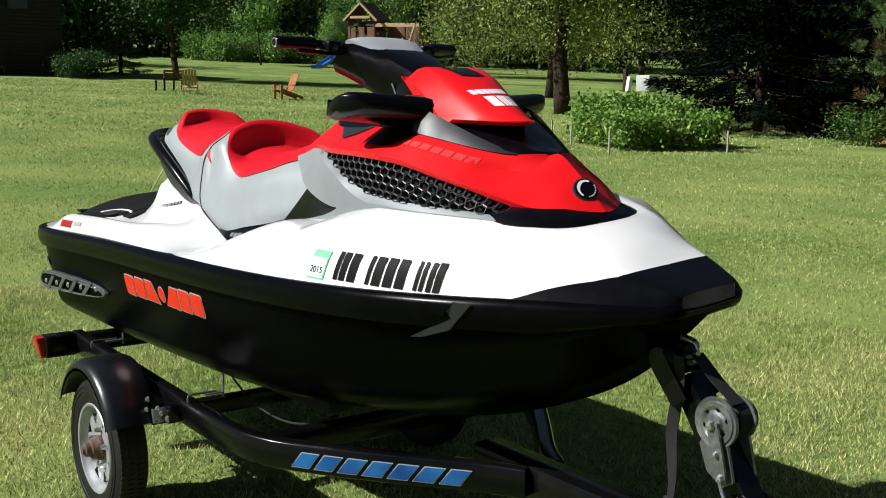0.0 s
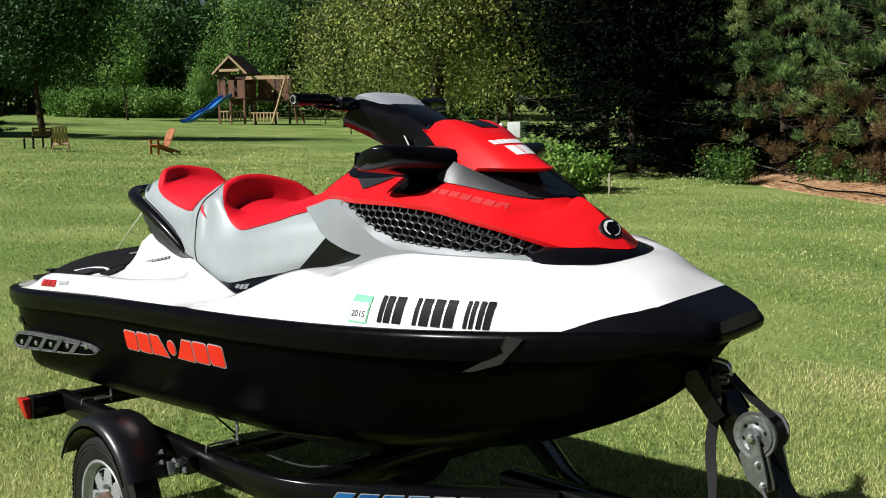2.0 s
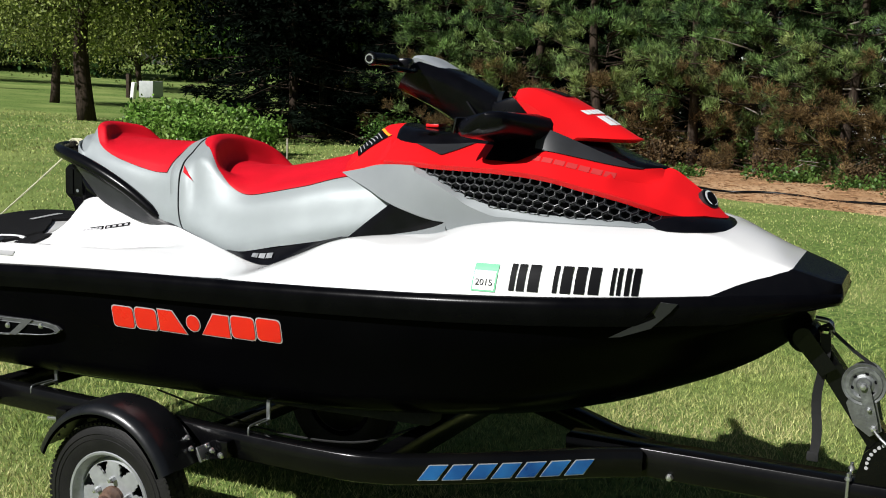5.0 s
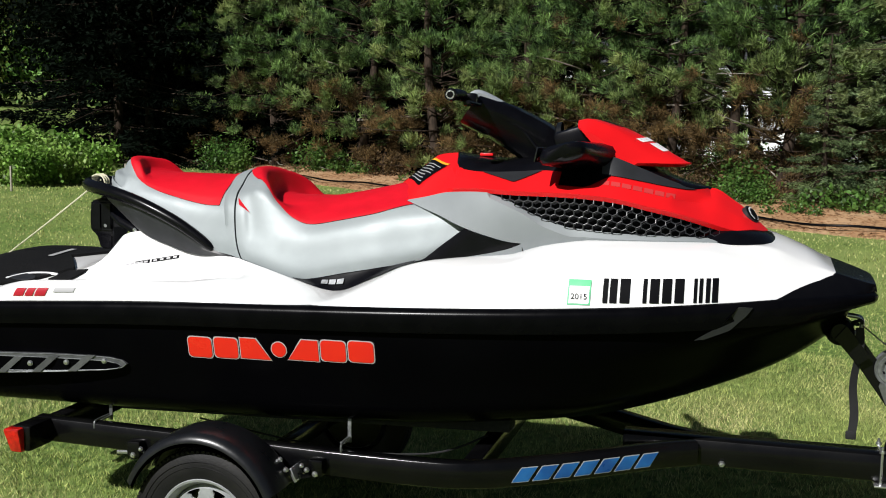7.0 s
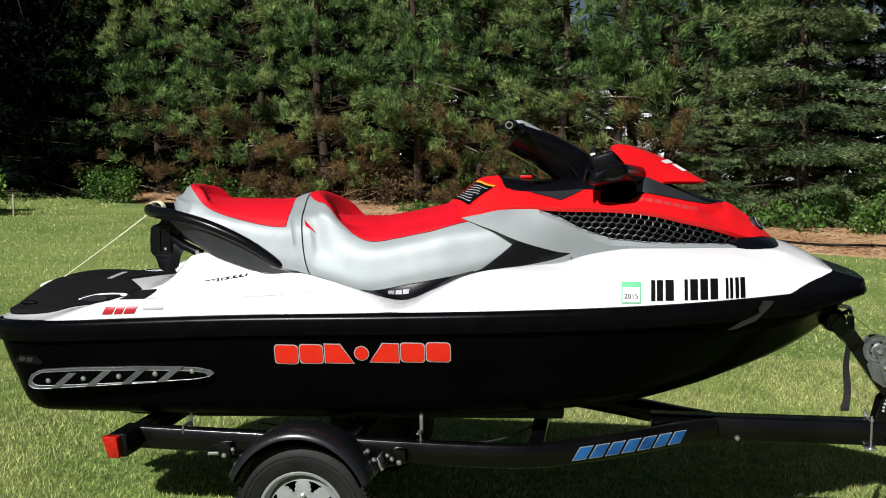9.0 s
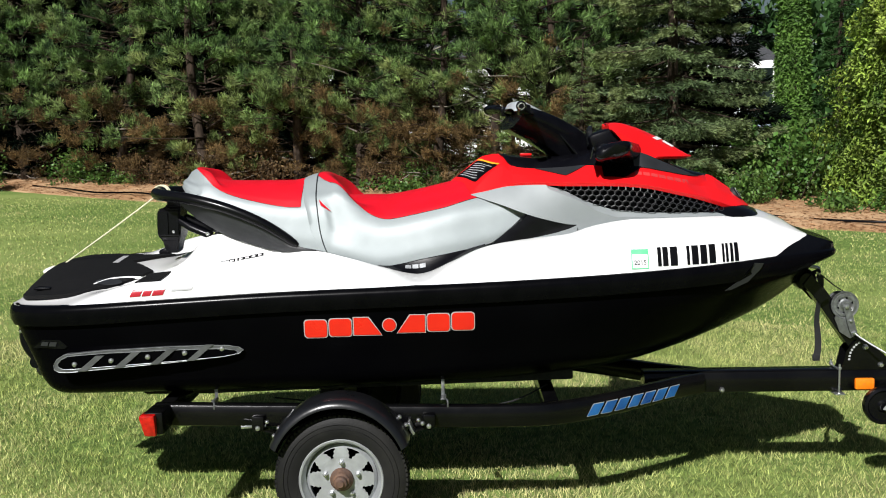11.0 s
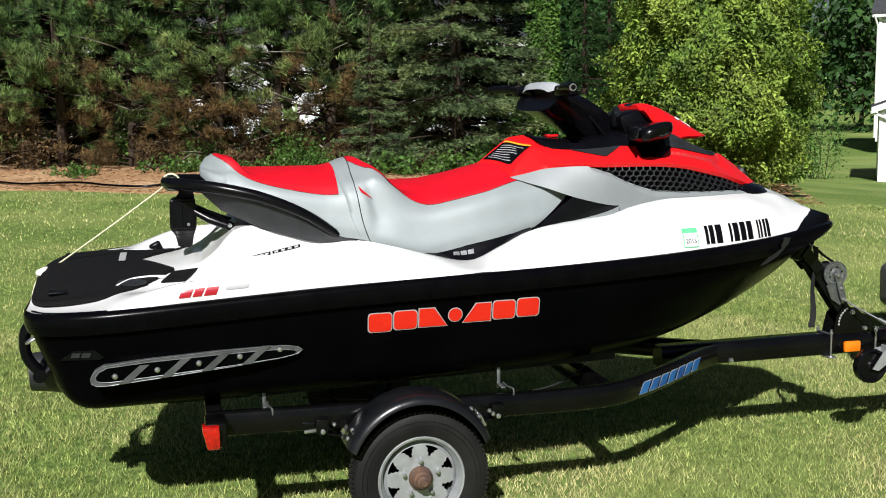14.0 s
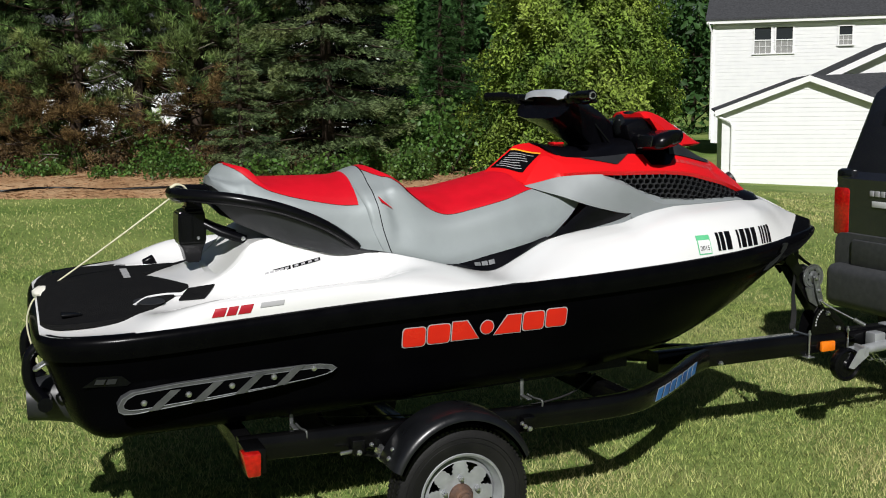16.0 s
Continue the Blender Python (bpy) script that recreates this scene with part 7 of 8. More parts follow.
    for x, y, k, s, spin in ((3.0, 17.6, 0, 0.62, 0), (4.7, 17.0, 1, 1.1, 60), (5.7, 16.3, 1, 1.2, 140), (2.0, 18.4, 1, 0.9, 200), (7.4, 15.7, 0, 0.72, 250), (0.4, 18.9, 1, 1.0, 30), (-8.6, 24.2, 0, 0.85, 80), (-7.2, 23.2, 1, 1.0, 15),
                             (3.9, 16.3, 1, 0.7, 160), (2.7, 19.6, 0, 0.8, 95), (6.6, 17.2, 0, 0.75, 33), (-10.9, 23.6, 0, 0.8, 10), (-1.6, 19.3, 1, 0.8, 120), (8.6, 15.0, 1, 1.0, 300), (1.0, 20.2, 0, 0.7, 210), (8.2, 17.9, 0, 1.2, 110), (8.9, 19.4, 0, 1.5, 15), (-4.6, 21.2, 1, 0.7, 45), (2.3, 21.6, 0, 0.95, 75), (3.6, 21.2, 0, 1.0, 15), (5.0, 19.4, 0, 0.9, 190), (1.2, 22.4, 0, 1.0, 265), (4.4, 22.4, 0, 1.1, 350), (-0.8, 22.8, 0, 0.9, 55)):
        place_meshes("shrub", und[k], x, y, s, spin, "leafy green shrub growing under the pines", "shrub", "undergrowth")
    brush = make_shrub(53, 1.7, 1.2, 1.2, 1500, DRY, 0.08)
    for x, y, s, spin in ((-6.0, 22.6, 0.8, 0), (-2.8, 21.4, 0.9, 70), (0.2, 20.4, 0.8, 140), (1.9, 19.4, 0.7, 220), (4.0, 18.7, 0.75, 300), (3.1, 20.2, 0.9, 30), (-8.9, 25.4, 0.8, 110), (-4.2, 23.6, 0.9, 10), (5.4, 18.4, 0.7, 260)):
        place_meshes("dry_brush", brush, x, y, s, spin, "tangle of brown dead needles and twigs under the pines", "brush", "undergrowth")
    # vegetable patch
    veg = [make_shrub(61, 1.7, 1.5, 1.15, 5200, VEG, 0.13), make_shrub(62, 1.4, 1.3, 1.0, 4600, VEG, 0.115)]
    for x, y, k, s, spin in ((-13.2, 16.4, 1, 0.85, 0), (-12.7, 16.6, 1, 0.95, 70), (-12.0, 16.2, 1, 0.85, 160), (-11.75, 17.2, 1, 0.85, 240), (-13.7, 17.4, 0, 0.95, 110), (-12.6, 17.9, 0, 0.95, 210), (-14.3, 18.4, 0, 0.95, 300), (-12.3, 18.5, 0, 0.75, 20)):
        place_meshes("vegetable_bush", veg[k], x, y, s, spin, "lush leafy bush in the garden patch", "garden bush", "garden patch")
    STAKE = shader("weathered_stake", (0.36, 0.33, 0.27), (0.26, 0.23, 0.19), 20.0, 0.9, bump=0.3, bscale=60)
    for x, y in ((-10.4, 17.5), (-11.1, 14.5), (-13.3, 15.5), (-14.4, 15.9)):
        bm = bmesh.new()
        box(bm, (0, 0, 0.23), (0.035, 0.035, 0.52), 0.004)
        o = mesh_ob("stake", bm, STAKE)
        o.location = (x, y, height(x, y))
        tagged(o, "grey wooden garden stake at the patch edge", "stake", "garden stakes")
    # conifers and broadleaf cover behind the patch, deep shade put into their leaf colour
    big = [make_spruce(71, 13.0, 3.6, SHADE_LEAF, 0.3, 0.17, (0.32, 0.040, 5)), make_leafy(72, 11.0, 3.6, 1.8, 16000, SHADE_LEAF, 0.19, 0.6), make_leafy(74, 11.0, 4.0, 3.3, 16000, SHADE_LEAF, 0.19, 0.4)]
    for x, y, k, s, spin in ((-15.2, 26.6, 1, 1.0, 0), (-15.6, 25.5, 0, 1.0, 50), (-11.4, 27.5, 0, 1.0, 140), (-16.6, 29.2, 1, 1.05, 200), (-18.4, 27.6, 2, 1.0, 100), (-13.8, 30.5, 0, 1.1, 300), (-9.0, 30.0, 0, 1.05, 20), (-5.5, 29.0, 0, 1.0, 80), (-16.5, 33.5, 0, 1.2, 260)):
        place_meshes("shade_tree", big[k], x, y, s, spin, "tall evergreen with deep shade put into its leaf colour", "evergreen", "dark trees")
    wall = make_spruce(73, 6.5, 2.4, SHADE_LEAF, 0.1, 0.25, (0.29, 0.036, 5))
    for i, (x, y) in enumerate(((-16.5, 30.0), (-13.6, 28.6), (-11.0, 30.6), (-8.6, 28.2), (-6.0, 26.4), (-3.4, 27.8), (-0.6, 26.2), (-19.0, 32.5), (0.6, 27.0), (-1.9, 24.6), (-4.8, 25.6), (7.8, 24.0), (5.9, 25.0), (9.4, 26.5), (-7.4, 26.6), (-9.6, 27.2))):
        place_meshes("shade_tree", wall, x, y, 1.0 + 0.07 * (i % 3), 47 * i, "dense spruce behind the pines, coloured near black for shade", "spruce", "dark trees")
    # lone tree on the lawn and the trees beyond
    will = make_leafy(81, 9.5, 4.6, 3.9, 30000, WILLOW, 0.15, 1.2, 0.3, 0.33)
    place_meshes("lawn_tree", will, -24.0, 25.3, 1.0, 0, "broad olive-green tree with a thick dark trunk", "tree")
    place_meshes("lawn_tree", will, -36.0, 35.6, 0.75, 130, "olive-green tree leaning on the lawn", "tree")
    leafy = [make_leafy(82, 10.0, 4.2, 1.2, 2600, LEAF, 0.54, 0.5), make_leafy(83, 12.0, 4.6, 0.8, 2600, LEAF, 0.57, 0.3), make_leafy(84, 11.0, 4.8, 0.4, 2700, DEEP, 0.62, 0.3)]
    lone = make_leafy(89, 12.5, 4.6, 3.6, 28000, DEEP, 0.24, 0.3, 0.0, 0.20)
    place_meshes("lawn_tree", lone, -52.8, 22.9, 1.0, 40, "round dark-leaved tree on the lawn", "tree")
    sap = make_leafy(85, 5.5, 1.35, 1.5, 9000, FRESH, 0.12, 0.2, 0.0, 0.05)
    thin = make_leafy(91, 5.0, 1.5, 1.4, 1900, WILLOW, 0.14, 0.2, 0.0, 0.05)
    place_meshes("sapling", thin, -53.4, 44.9, 0.9, 0, "slim young tree on the lawn", "sapling", "saplings")
    place_meshes("sapling", sap, -88.0, 46.5, 1.95, 90, "slim young tree before the hedge", "sapling", "saplings")
    place_meshes("sapling", sap, -88.0, 54.7, 1.25, 200, "slim young tree before the hedge", "sapling", "saplings")
    place_meshes("sapling", sap, -75.1, 59.5, 1.35, 20, "slim young tree behind the play set", "sapling", "saplings")
    wood = [make_leafy(92, 15.0, 4.4, 1.2, 13000, FRESH, 0.27, 0.4, 0.0, 0.2), make_leafy(93, 16.0, 4.8, 1.6, 13000, LEAF, 0.28, 0.5, 0.0, 0.22), make_leafy(94, 15.0, 5.4, 1.2, 15000, WILLOW, 0.26, 0.8, 0.0, 0.24)]
    for x, y, k, s, spin in ((-107.0, 61.5, 1, 1.05, 0), (-104.8, 51.5, 1, 1.0, 80), (-91.5, 62.5, 0, 0.92, 160), (-67.5, 55.8, 2, 0.95, 240), (-63.0, 62.0, 2, 1.1, 310), (-120.0, 46.0, 0, 1.0, 40), (-112.0, 48.0, 1, 1.05, 120), (-54.0, 62.0, 2, 1.0, 200), (-101.0, 70.0, 1, 1.1, 20), (-124.0, 38.5, 1, 1.0, 70)):
        place_meshes("wood_tree", wood[k], x, y, s, spin, "sunlit leafy tree at the edge of the wood", "tree", "edge of the wood", 0.2)
    rs = np.random.RandomState(9)
    spots = []
    for i in range(46):
        a = i / 45
        x = -150 + 128 * a + rs.normal() * 4
        y = 30 + 62 * a + rs.uniform(0, 22) + (16 if 0.2 < a < 0.75 else 0)
        if -112 < x < -66 and y < 70:
            y += 26
        spots.append((x, y + 10, (2, 2, 0)[rs.randint(0, 3)], rs.uniform(1.1, 1.6), rs.uniform(0, 360)))
    for x, y in ((-84, 20), (-128, 32), (-118, 30)) + WOOD_BACK:
        spots.append((x, y, 2, rs.uniform(1.25, 1.5), rs.uniform(0, 360)))
    for i in range(34):
        a = radians(82 - 3.9 * i)
        rr = 165 + 14 * math.sin(i * 2.3)
        spots.append((2 - rr * math.sin(a), -2 + rr * math.cos(a), (0, 1, 1, 2)[i % 4], 1.9 + 0.4 * math.sin(i * 1.7), 57.0 * i))
    for x, y, k, s, spin in spots:
        place_meshes("far_tree", leafy[k], x, y, s, spin, "leafy tree in the wood beyond the lawn", "tree", "far wood", 0.2)
    for x, y, k, s, spin in ((22.5, 46, 2, 0.9, 0), (27, 52, 2, 1.0, 200), (30, 62, 2, 1.1, 0), (22, 60, 2, 1.2, 60), (40, 70, 2, 1.2, 100), (52, 70, 2, 1.2, 10), (8, 55, 1, 1.2, 30), (-4, 55, 1, 1.3, 200), (-16, 50, 1, 1.3, 100), (-28, 52, 1, 1.3, 20)):
        place_meshes("yard_tree", leafy[k], x, y, s, spin, "leafy green tree by the neighbouring house", "tree", "yard trees", 0.2)
    hedge = [make_shrub(86, 5.0, 2.5, 2.6, 11000, FRESH, 0.16), make_shrub(87, 5.5, 3.0, 2.3, 11000, FRESH, 0.16), make_shrub(90, 5.0, 2.5, 2.6, 5000, DEEP, 0.22)]
    for x, y, k, s, spin in ((-99, 47, 0, 1.2, 20), (-98.5, 50.5, 1, 1.3, 40), (-97.8, 54, 0, 1.25, 60), (-97, 57.5, 1, 1.2, 10), (-95, 60.5, 0, 1.1, 80), (-53.6, 17.4, 2, 0.55, 0), (-54.6, 18.0, 2, 0.55, 40)):
        place_meshes("hedge_shrub", hedge[k], x, y, s, spin, "rounded green hedge shrub on the far lawn", "hedge", "hedges")
    place_meshes("spruce_tree", spruces[1], -59.5, 22.2, 0.85, 10, "pale blue-green spruce at the brown house corner", "spruce")
    rose = make_shrub(88, 1.6, 1.2, 2.2, 2200, LEAF, 0.09)
    place_meshes("yard_shrub", rose, 20.6, 27.0, 1.0, 0, "airy shrub at the garage corner", "shrub")


plant_trees()

# ---- buildings ----
SIDING = shader("white_siding", (0.80, 0.80, 0.80), (0.76, 0.76, 0.77), 2.0, 0.5, rough_var=0.05)
TRIM = shader("white_trim", (0.82, 0.82, 0.82), None, 3.0, 0.45)
SHINGLE = shader("dark_shingles", (0.060, 0.062, 0.068), (0.035, 0.036, 0.040), 9.0, 0.9, bump=0.5, bscale=20, island=0.25)
PANE = shader("window_glass", (0.02, 0.025, 0.03), None, 4.0, 0.08, coat=0.3, rough_var=0.0)
BLIND = shader("window_blinds", (0.30, 0.30, 0.29), (0.24, 0.24, 0.23), 9.0, 0.7)
CEDARWOOD = shader("cedar_play_wood", (0.17, 0.078, 0.040), (0.105, 0.048, 0.026), 6.0, 0.75, bump=0.3, bscale=30, stretch=(1, 1, 0.3))
DARKWOOD = shader("dark_plank_roof", (0.060, 0.032, 0.024), (0.040, 0.022, 0.017), 6.0, 0.8, bump=0.3, bscale=30)
PALEWOOD = shader("pale_wood", (0.46, 0.32, 0.18), (0.36, 0.24, 0.13), 8.0, 0.75)
ORANGEWOOD = shader("orange_stained_wood", (0.42, 0.145, 0.045), (0.30, 0.10, 0.03), 8.0, 0.6)
SLIDE = shader("blue_slide", (0.03, 0.15, 0.42), (0.04, 0.18, 0.48), 5.0, 0.3)
BOXGREY = shader("grey_utility_paint", (0.42, 0.44, 0.43), (0.36, 0.38, 0.37), 5.0, 0.6)


def block(name, at, size, mat, parent, rotz=0.0, bevel=0.0, label=""):
    bm = bmesh.new()
    box(bm, at, size, bevel, rot(0, 0, rotz))
    return part(name, bm, mat, parent, label)


def siding_wall(name, w, h, parent, holes=(), gable=0.0, lap=0.19):
    """Lapped boards along local x, facing -y, with openings left free."""
    bm = bmesh.new()
    n = int((h + gable) / lap)
    for i in range(n):
        z0, z1 = i * lap, (i + 1) * lap
        if z0 < h:
            x0, x1 = 0.0, w
        else:
            f = (z0 - h) / gable
            x0, x1 = w / 2 * f, w - w / 2 * f
        cuts = [(a, b) for a, b, c, d in holes if c < z1 - 0.01 and d > z0 + 0.01]
        spans, x = [], x0
        for a, b in sorted(cuts):
            spans.append((x, a))
            x = b
        spans.append((x, x1))
        for a, b in spans:
            if b - a < 0.01:
                continue
            cut = w / 2 * lap / gable if z0 >= h else 0.0            # gable boards are cut along the rake
            ta, tb = a + (cut if a == x0 else 0.0), b - (cut if b == x1 else 0.0)
            if tb < ta:
                ta = tb = (a + b) / 2
            vs = [bm.verts.new(p) for p in ((a, -0.008, z0), (b, -0.008, z0), (tb, 0.0, z1), (ta, 0.0, z1), (a, 0.0, z0), (b, 0.0, z0))]
            bm.faces.new(vs[:4])
            bm.faces.new((vs[0], vs[4], vs[5], vs[1]))
    bmesh.ops.remove_doubles(bm, verts=bm.verts, dist=0.0008)
    return part(name, bm, SIDING, parent, "white lap siding", smooth=0)


def window(parent, x, z, w, h, half_blind=True):
    fr = bmesh.new()
    for at, size in (((x + w / 2, -0.03, z + h), (w + 0.14, 0.05, 0.08)), ((x + w / 2, -0.04, z - 0.02), (w + 0.18, 0.08, 0.06)), ((x, -0.03, z + h / 2), (0.07, 0.05, h)), ((x + w, -0.03, z + h / 2), (0.07, 0.05, h)),
                     ((x + w / 2, -0.012, z + h / 2), (w, 0.04, 0.05)), ((x + w / 3, 0.0, z + h / 4), (0.02, 0.02, h / 2)), ((x + 2 * w / 3, 0.0, z + h / 4), (0.02, 0.02, h / 2)), ((x + w / 2, 0.0, z + h * 0.26), (w, 0.02, 0.02))):
        box(fr, at, size, 0)
    f = part("window", fr, TRIM, parent, "white sash window")
    bm = bmesh.new()
    box(bm, (x + w / 2, 0.03, z + h / 2), (w, 0.01, h), 0)
    part("pane", bm, PANE, f)
    bm = bmesh.new()
    box(bm, (x + w / 2, 0.018, z + h / 4), (w, 0.008, h / 2), 0)
    part("blind", bm, BLIND, f)
    return f


def slab_roof(name, corners, parent, th=0.12, mat=None):
    bm = bmesh.new()
    lo = [bm.verts.new(c) for c in corners]
    hi = [bm.verts.new((c[0], c[1], c[2] + th)) for c in corners]
    cap(bm, hi); cap(bm, lo[::-1])
    for i in range(len(corners)):
        j = (i + 1) % len(corners)
        bm.faces.new((lo[i], lo[j], hi[j], hi[i]))
    return part(name, bm, mat or SHINGLE, parent, "dark shingle roof", smooth=0)


def build_house():
    """Two-storey white house; local x along its front, front faces local -y."""
    base = -0.9
    ho = empty("house", (35.7, 45.2, base), "white two-storey house with dark shingle roof", "house")
    ho.rotation_euler = (0, 0, math.atan2(39.6 - 45.15, 42.27 - 35.67))
    W, D, H = 15.0, 9.0, 6.45
    holes = [(2.15, 3.05, 4.75, 6.15), (3.25, 4.15, 4.75, 6.15), (6.40, 7.1, 5.1, 6.1), (2.0, 3.6, 1.0, 2.4)]
    siding_wall("wall", W, H, ho, holes)
    for a, b, c, d in holes:
        window(ho, a, c, b - a, d - c)
    side = siding_wall("wall", D, H, ho, (), 0.0)
    side.rotation_euler = (0, 0, radians(-90))
    side.location = (0, D, 0)
    block("wall_core", (W / 2, D / 2 + 0.06, H / 2), (W - 0.04, D - 0.04, H), SIDING, ho)
    block("fascia", (W / 2, -0.32, H + 0.02), (W + 0.6, 0.06, 0.22), TRIM, ho)
    block("soffit", (W / 2, -0.15, H - 0.05), (W + 0.5, 0.36, 0.03), TRIM, ho)
    block("corner_board", (0.06, -0.02, H / 2), (0.12, 0.05, H), TRIM, ho)
    bm = bmesh.new()
    tube(bm, [(-0.2, -0.36, H), (-0.05, -0.10, H - 0.5), (-0.05, -0.08, 0.2)], 0.05, 8)
    part("downpipe", bm, TRIM, ho)
    slab_roof("roof", [(-0.35, -0.4, H + 0.08), (W + 0.35, -0.4, H + 0.08), (W + 0.35, D / 2, H + 2.6), (-0.35, D / 2, H + 2.6)], ho)
    slab_roof("roof", [(-0.35, D / 2, H + 2.6), (W + 0.35, D / 2, H + 2.6), (W + 0.35, D + 0.4, H + 0.08), (-0.35, D + 0.4, H + 0.08)], ho)


def build_garage():
    """Gable end of the attached garage wing, with a second gable behind."""
    base = -1.62
    g = empty("garage", (22.75, 26.75, base), "white garage wing with a low gable and dark roof", "garage")
    g.rotation_euler = (0, 0, radians(-35))
    W, H, G, D = 5.6, 2.75, 1.05, 6.5
    siding_wall("wall", W, H, g, (), G, 0.15)
    bm = bmesh.new()
    vs = [bm.verts.new(p) for p in ((0, 0.02, 0), (W, 0.02, 0), (W, 0.02, H), (W / 2, 0.02, H + G), (0, 0.02, H), (0, D, 0), (W, D, 0), (W, D, H), (W / 2, D, H + G), (0, D, H))]
    for f in ((0, 1, 2, 3, 4), (9, 8, 7, 6, 5), (0, 4, 9, 5), (1, 6, 7, 2), (4, 3, 8, 9), (3, 2, 7, 8)):
        bm.faces.new([vs[i] for i in f])
    part("wall_core", bm, SIDING, g, smooth=0)
    for s in (0, 1):
        a, b = ((-0.25, H - 0.08), (W / 2, H + G + 0.02)) if s == 0 else ((W / 2, H + G + 0.02), (W + 0.25, H - 0.08))
        slab_roof("roof", [(a[0], -0.22, a[1] + 0.06), (b[0], -0.22, b[1] + 0.06), (b[0], D, b[1] + 0.06), (a[0], D, a[1] + 0.06)], g, 0.05)
        bm = bmesh.new()
        for k in range(1):
            vs = [bm.verts.new(p) for p in ((a[0], -0.245, a[1] - 0.10), (b[0], -0.245, b[1] - 0.10), (b[0], -0.245, b[1] + 0.10), (a[0], -0.245, a[1] + 0.10), (a[0], -0.20, a[1] - 0.10), (b[0], -0.20, b[1] - 0.10), (b[0], -0.20, b[1] + 0.10), (a[0], -0.20, a[1] + 0.10))]
            for f in ((0, 1, 2, 3), (7, 6, 5, 4), (0, 4, 5, 1), (3, 2, 6, 7), (0, 3, 7, 4), (1, 5, 6, 2)):
                bm.faces.new([vs[i] for i in f])
        part("barge_board", bm, TRIM, g, smooth=0)
    bm = bmesh.new()
    tube(bm, [(-0.28, -0.10, H - 0.12), (0.25, -0.12, H - 0.35), (0.32, -0.06, H - 0.5), (0.32, -0.06, 0.1)], 0.04, 8)
    part("downpipe", bm, TRIM, g)
    slab_roof("roof", [(2.95, 1.2, 3.85), (6.8, 4.5, 4.0), (6.8, 0.5, 2.72), (5.75, 0.5, 2.72)], g, 0.08)
    # higher gable of the wing behind
    b0 = (2.6, 5.2)
    W2, H2, G2 = 8.2, 3.3, 1.9
    bm = bmesh.new()
    P = [(b0[0], b0[1], 0), (b0[0] + W2, b0[1], 0), (b0[0] + W2, b0[1], H2), (b0[0] + W2 / 2, b0[1], H2 + G2), (b0[0], b0[1], H2)]
    vs = [bm.verts.new(p) for p in P] + [bm.verts.new((p[0], p[1] + 7, p[2])) for p in P]
    for f in ((0, 1, 2, 3, 4), (9, 8, 7, 6, 5), (0, 4, 9, 5), (1, 6, 7, 2)):
        bm.faces.new([vs[i] for i in f])
    part("wing_wall", bm, SIDING, g, smooth=0)
    for s in (0, 1):
        a, b = ((b0[0] - 0.4, H2 - 0.18), (b0[0] + W2 / 2, H2 + G2 + 0.02)) if s == 0 else ((b0[0] + W2 / 2, H2 + G2 + 0.02), (b0[0] + W2 + 0.4, H2 - 0.18))
        slab_roof("roof", [(a[0], b0[1] - 0.35, a[1]), (b[0], b0[1] - 0.35, b[1]), (b[0], b0[1] + 7, b[1]), (a[0], b0[1] + 7, a[1])], g, 0.14)
        slab_roof("barge_board", [(a[0], b0[1] - 0.40, a[1] - 0.14), (b[0], b0[1] - 0.40, b[1] - 0.14), (b[0], b0[1] - 0.36, b[1] - 0.14), (a[0], b0[1] - 0.36, a[1] - 0.14)], g, 0.24, TRIM)


def build_neighbour():
    """White house glimpsed between the trees, with a porch at its corner."""
    x0, y0 = -9.0, 45.5
    n = empty("neighbour_house", (x0, y0, 0.1), "white sided house half hidden behind the pines", "house")
    n.rotation_euler = (0, 0, math.atan2(39.66 - 45.5, 13.55 + 9.0))
    W, H, D = 23.2, 3.9, 8.0
    siding_wall("wall", W, H, n, [(4, 5.2, 1.0, 2.5), (11, 12.2, 1.0, 2.5), (17, 18.2, 1.0, 2.5)])
    for x in (4, 11, 17):
        window(n, x, 1.0, 1.2, 1.5)
    block("wall_core", (W / 2, D / 2 + 0.06, H / 2), (W - 0.04, D, H), SIDING, n)
    slab_roof("roof", [(-0.4, -0.5, H), (W + 1.6, -0.5, H), (W - 1.2, D / 2, H + 2.2), (2.5, D / 2, H + 2.2)], n, 0.14)
    block("fascia", (W / 2 + 0.6, -0.5, H), (W + 2.0, 0.06, 0.30), TRIM, n)
    block("porch_post", (W + 1.2, -0.3, H / 2), (0.16, 0.16, H), TRIM, n)
    # porch wall in a bluer, darker siding: the porch's shade is painted in
    block("porch_wall", (W + 0.7, 1.2, H / 2), (1.2, 0.1, H), shader("painted_shade_siding", (0.22, 0.27, 0.34), (0.20, 0.24, 0.31), 3.0, 0.6), n)


build_house()
build_garage()
build_neighbour()


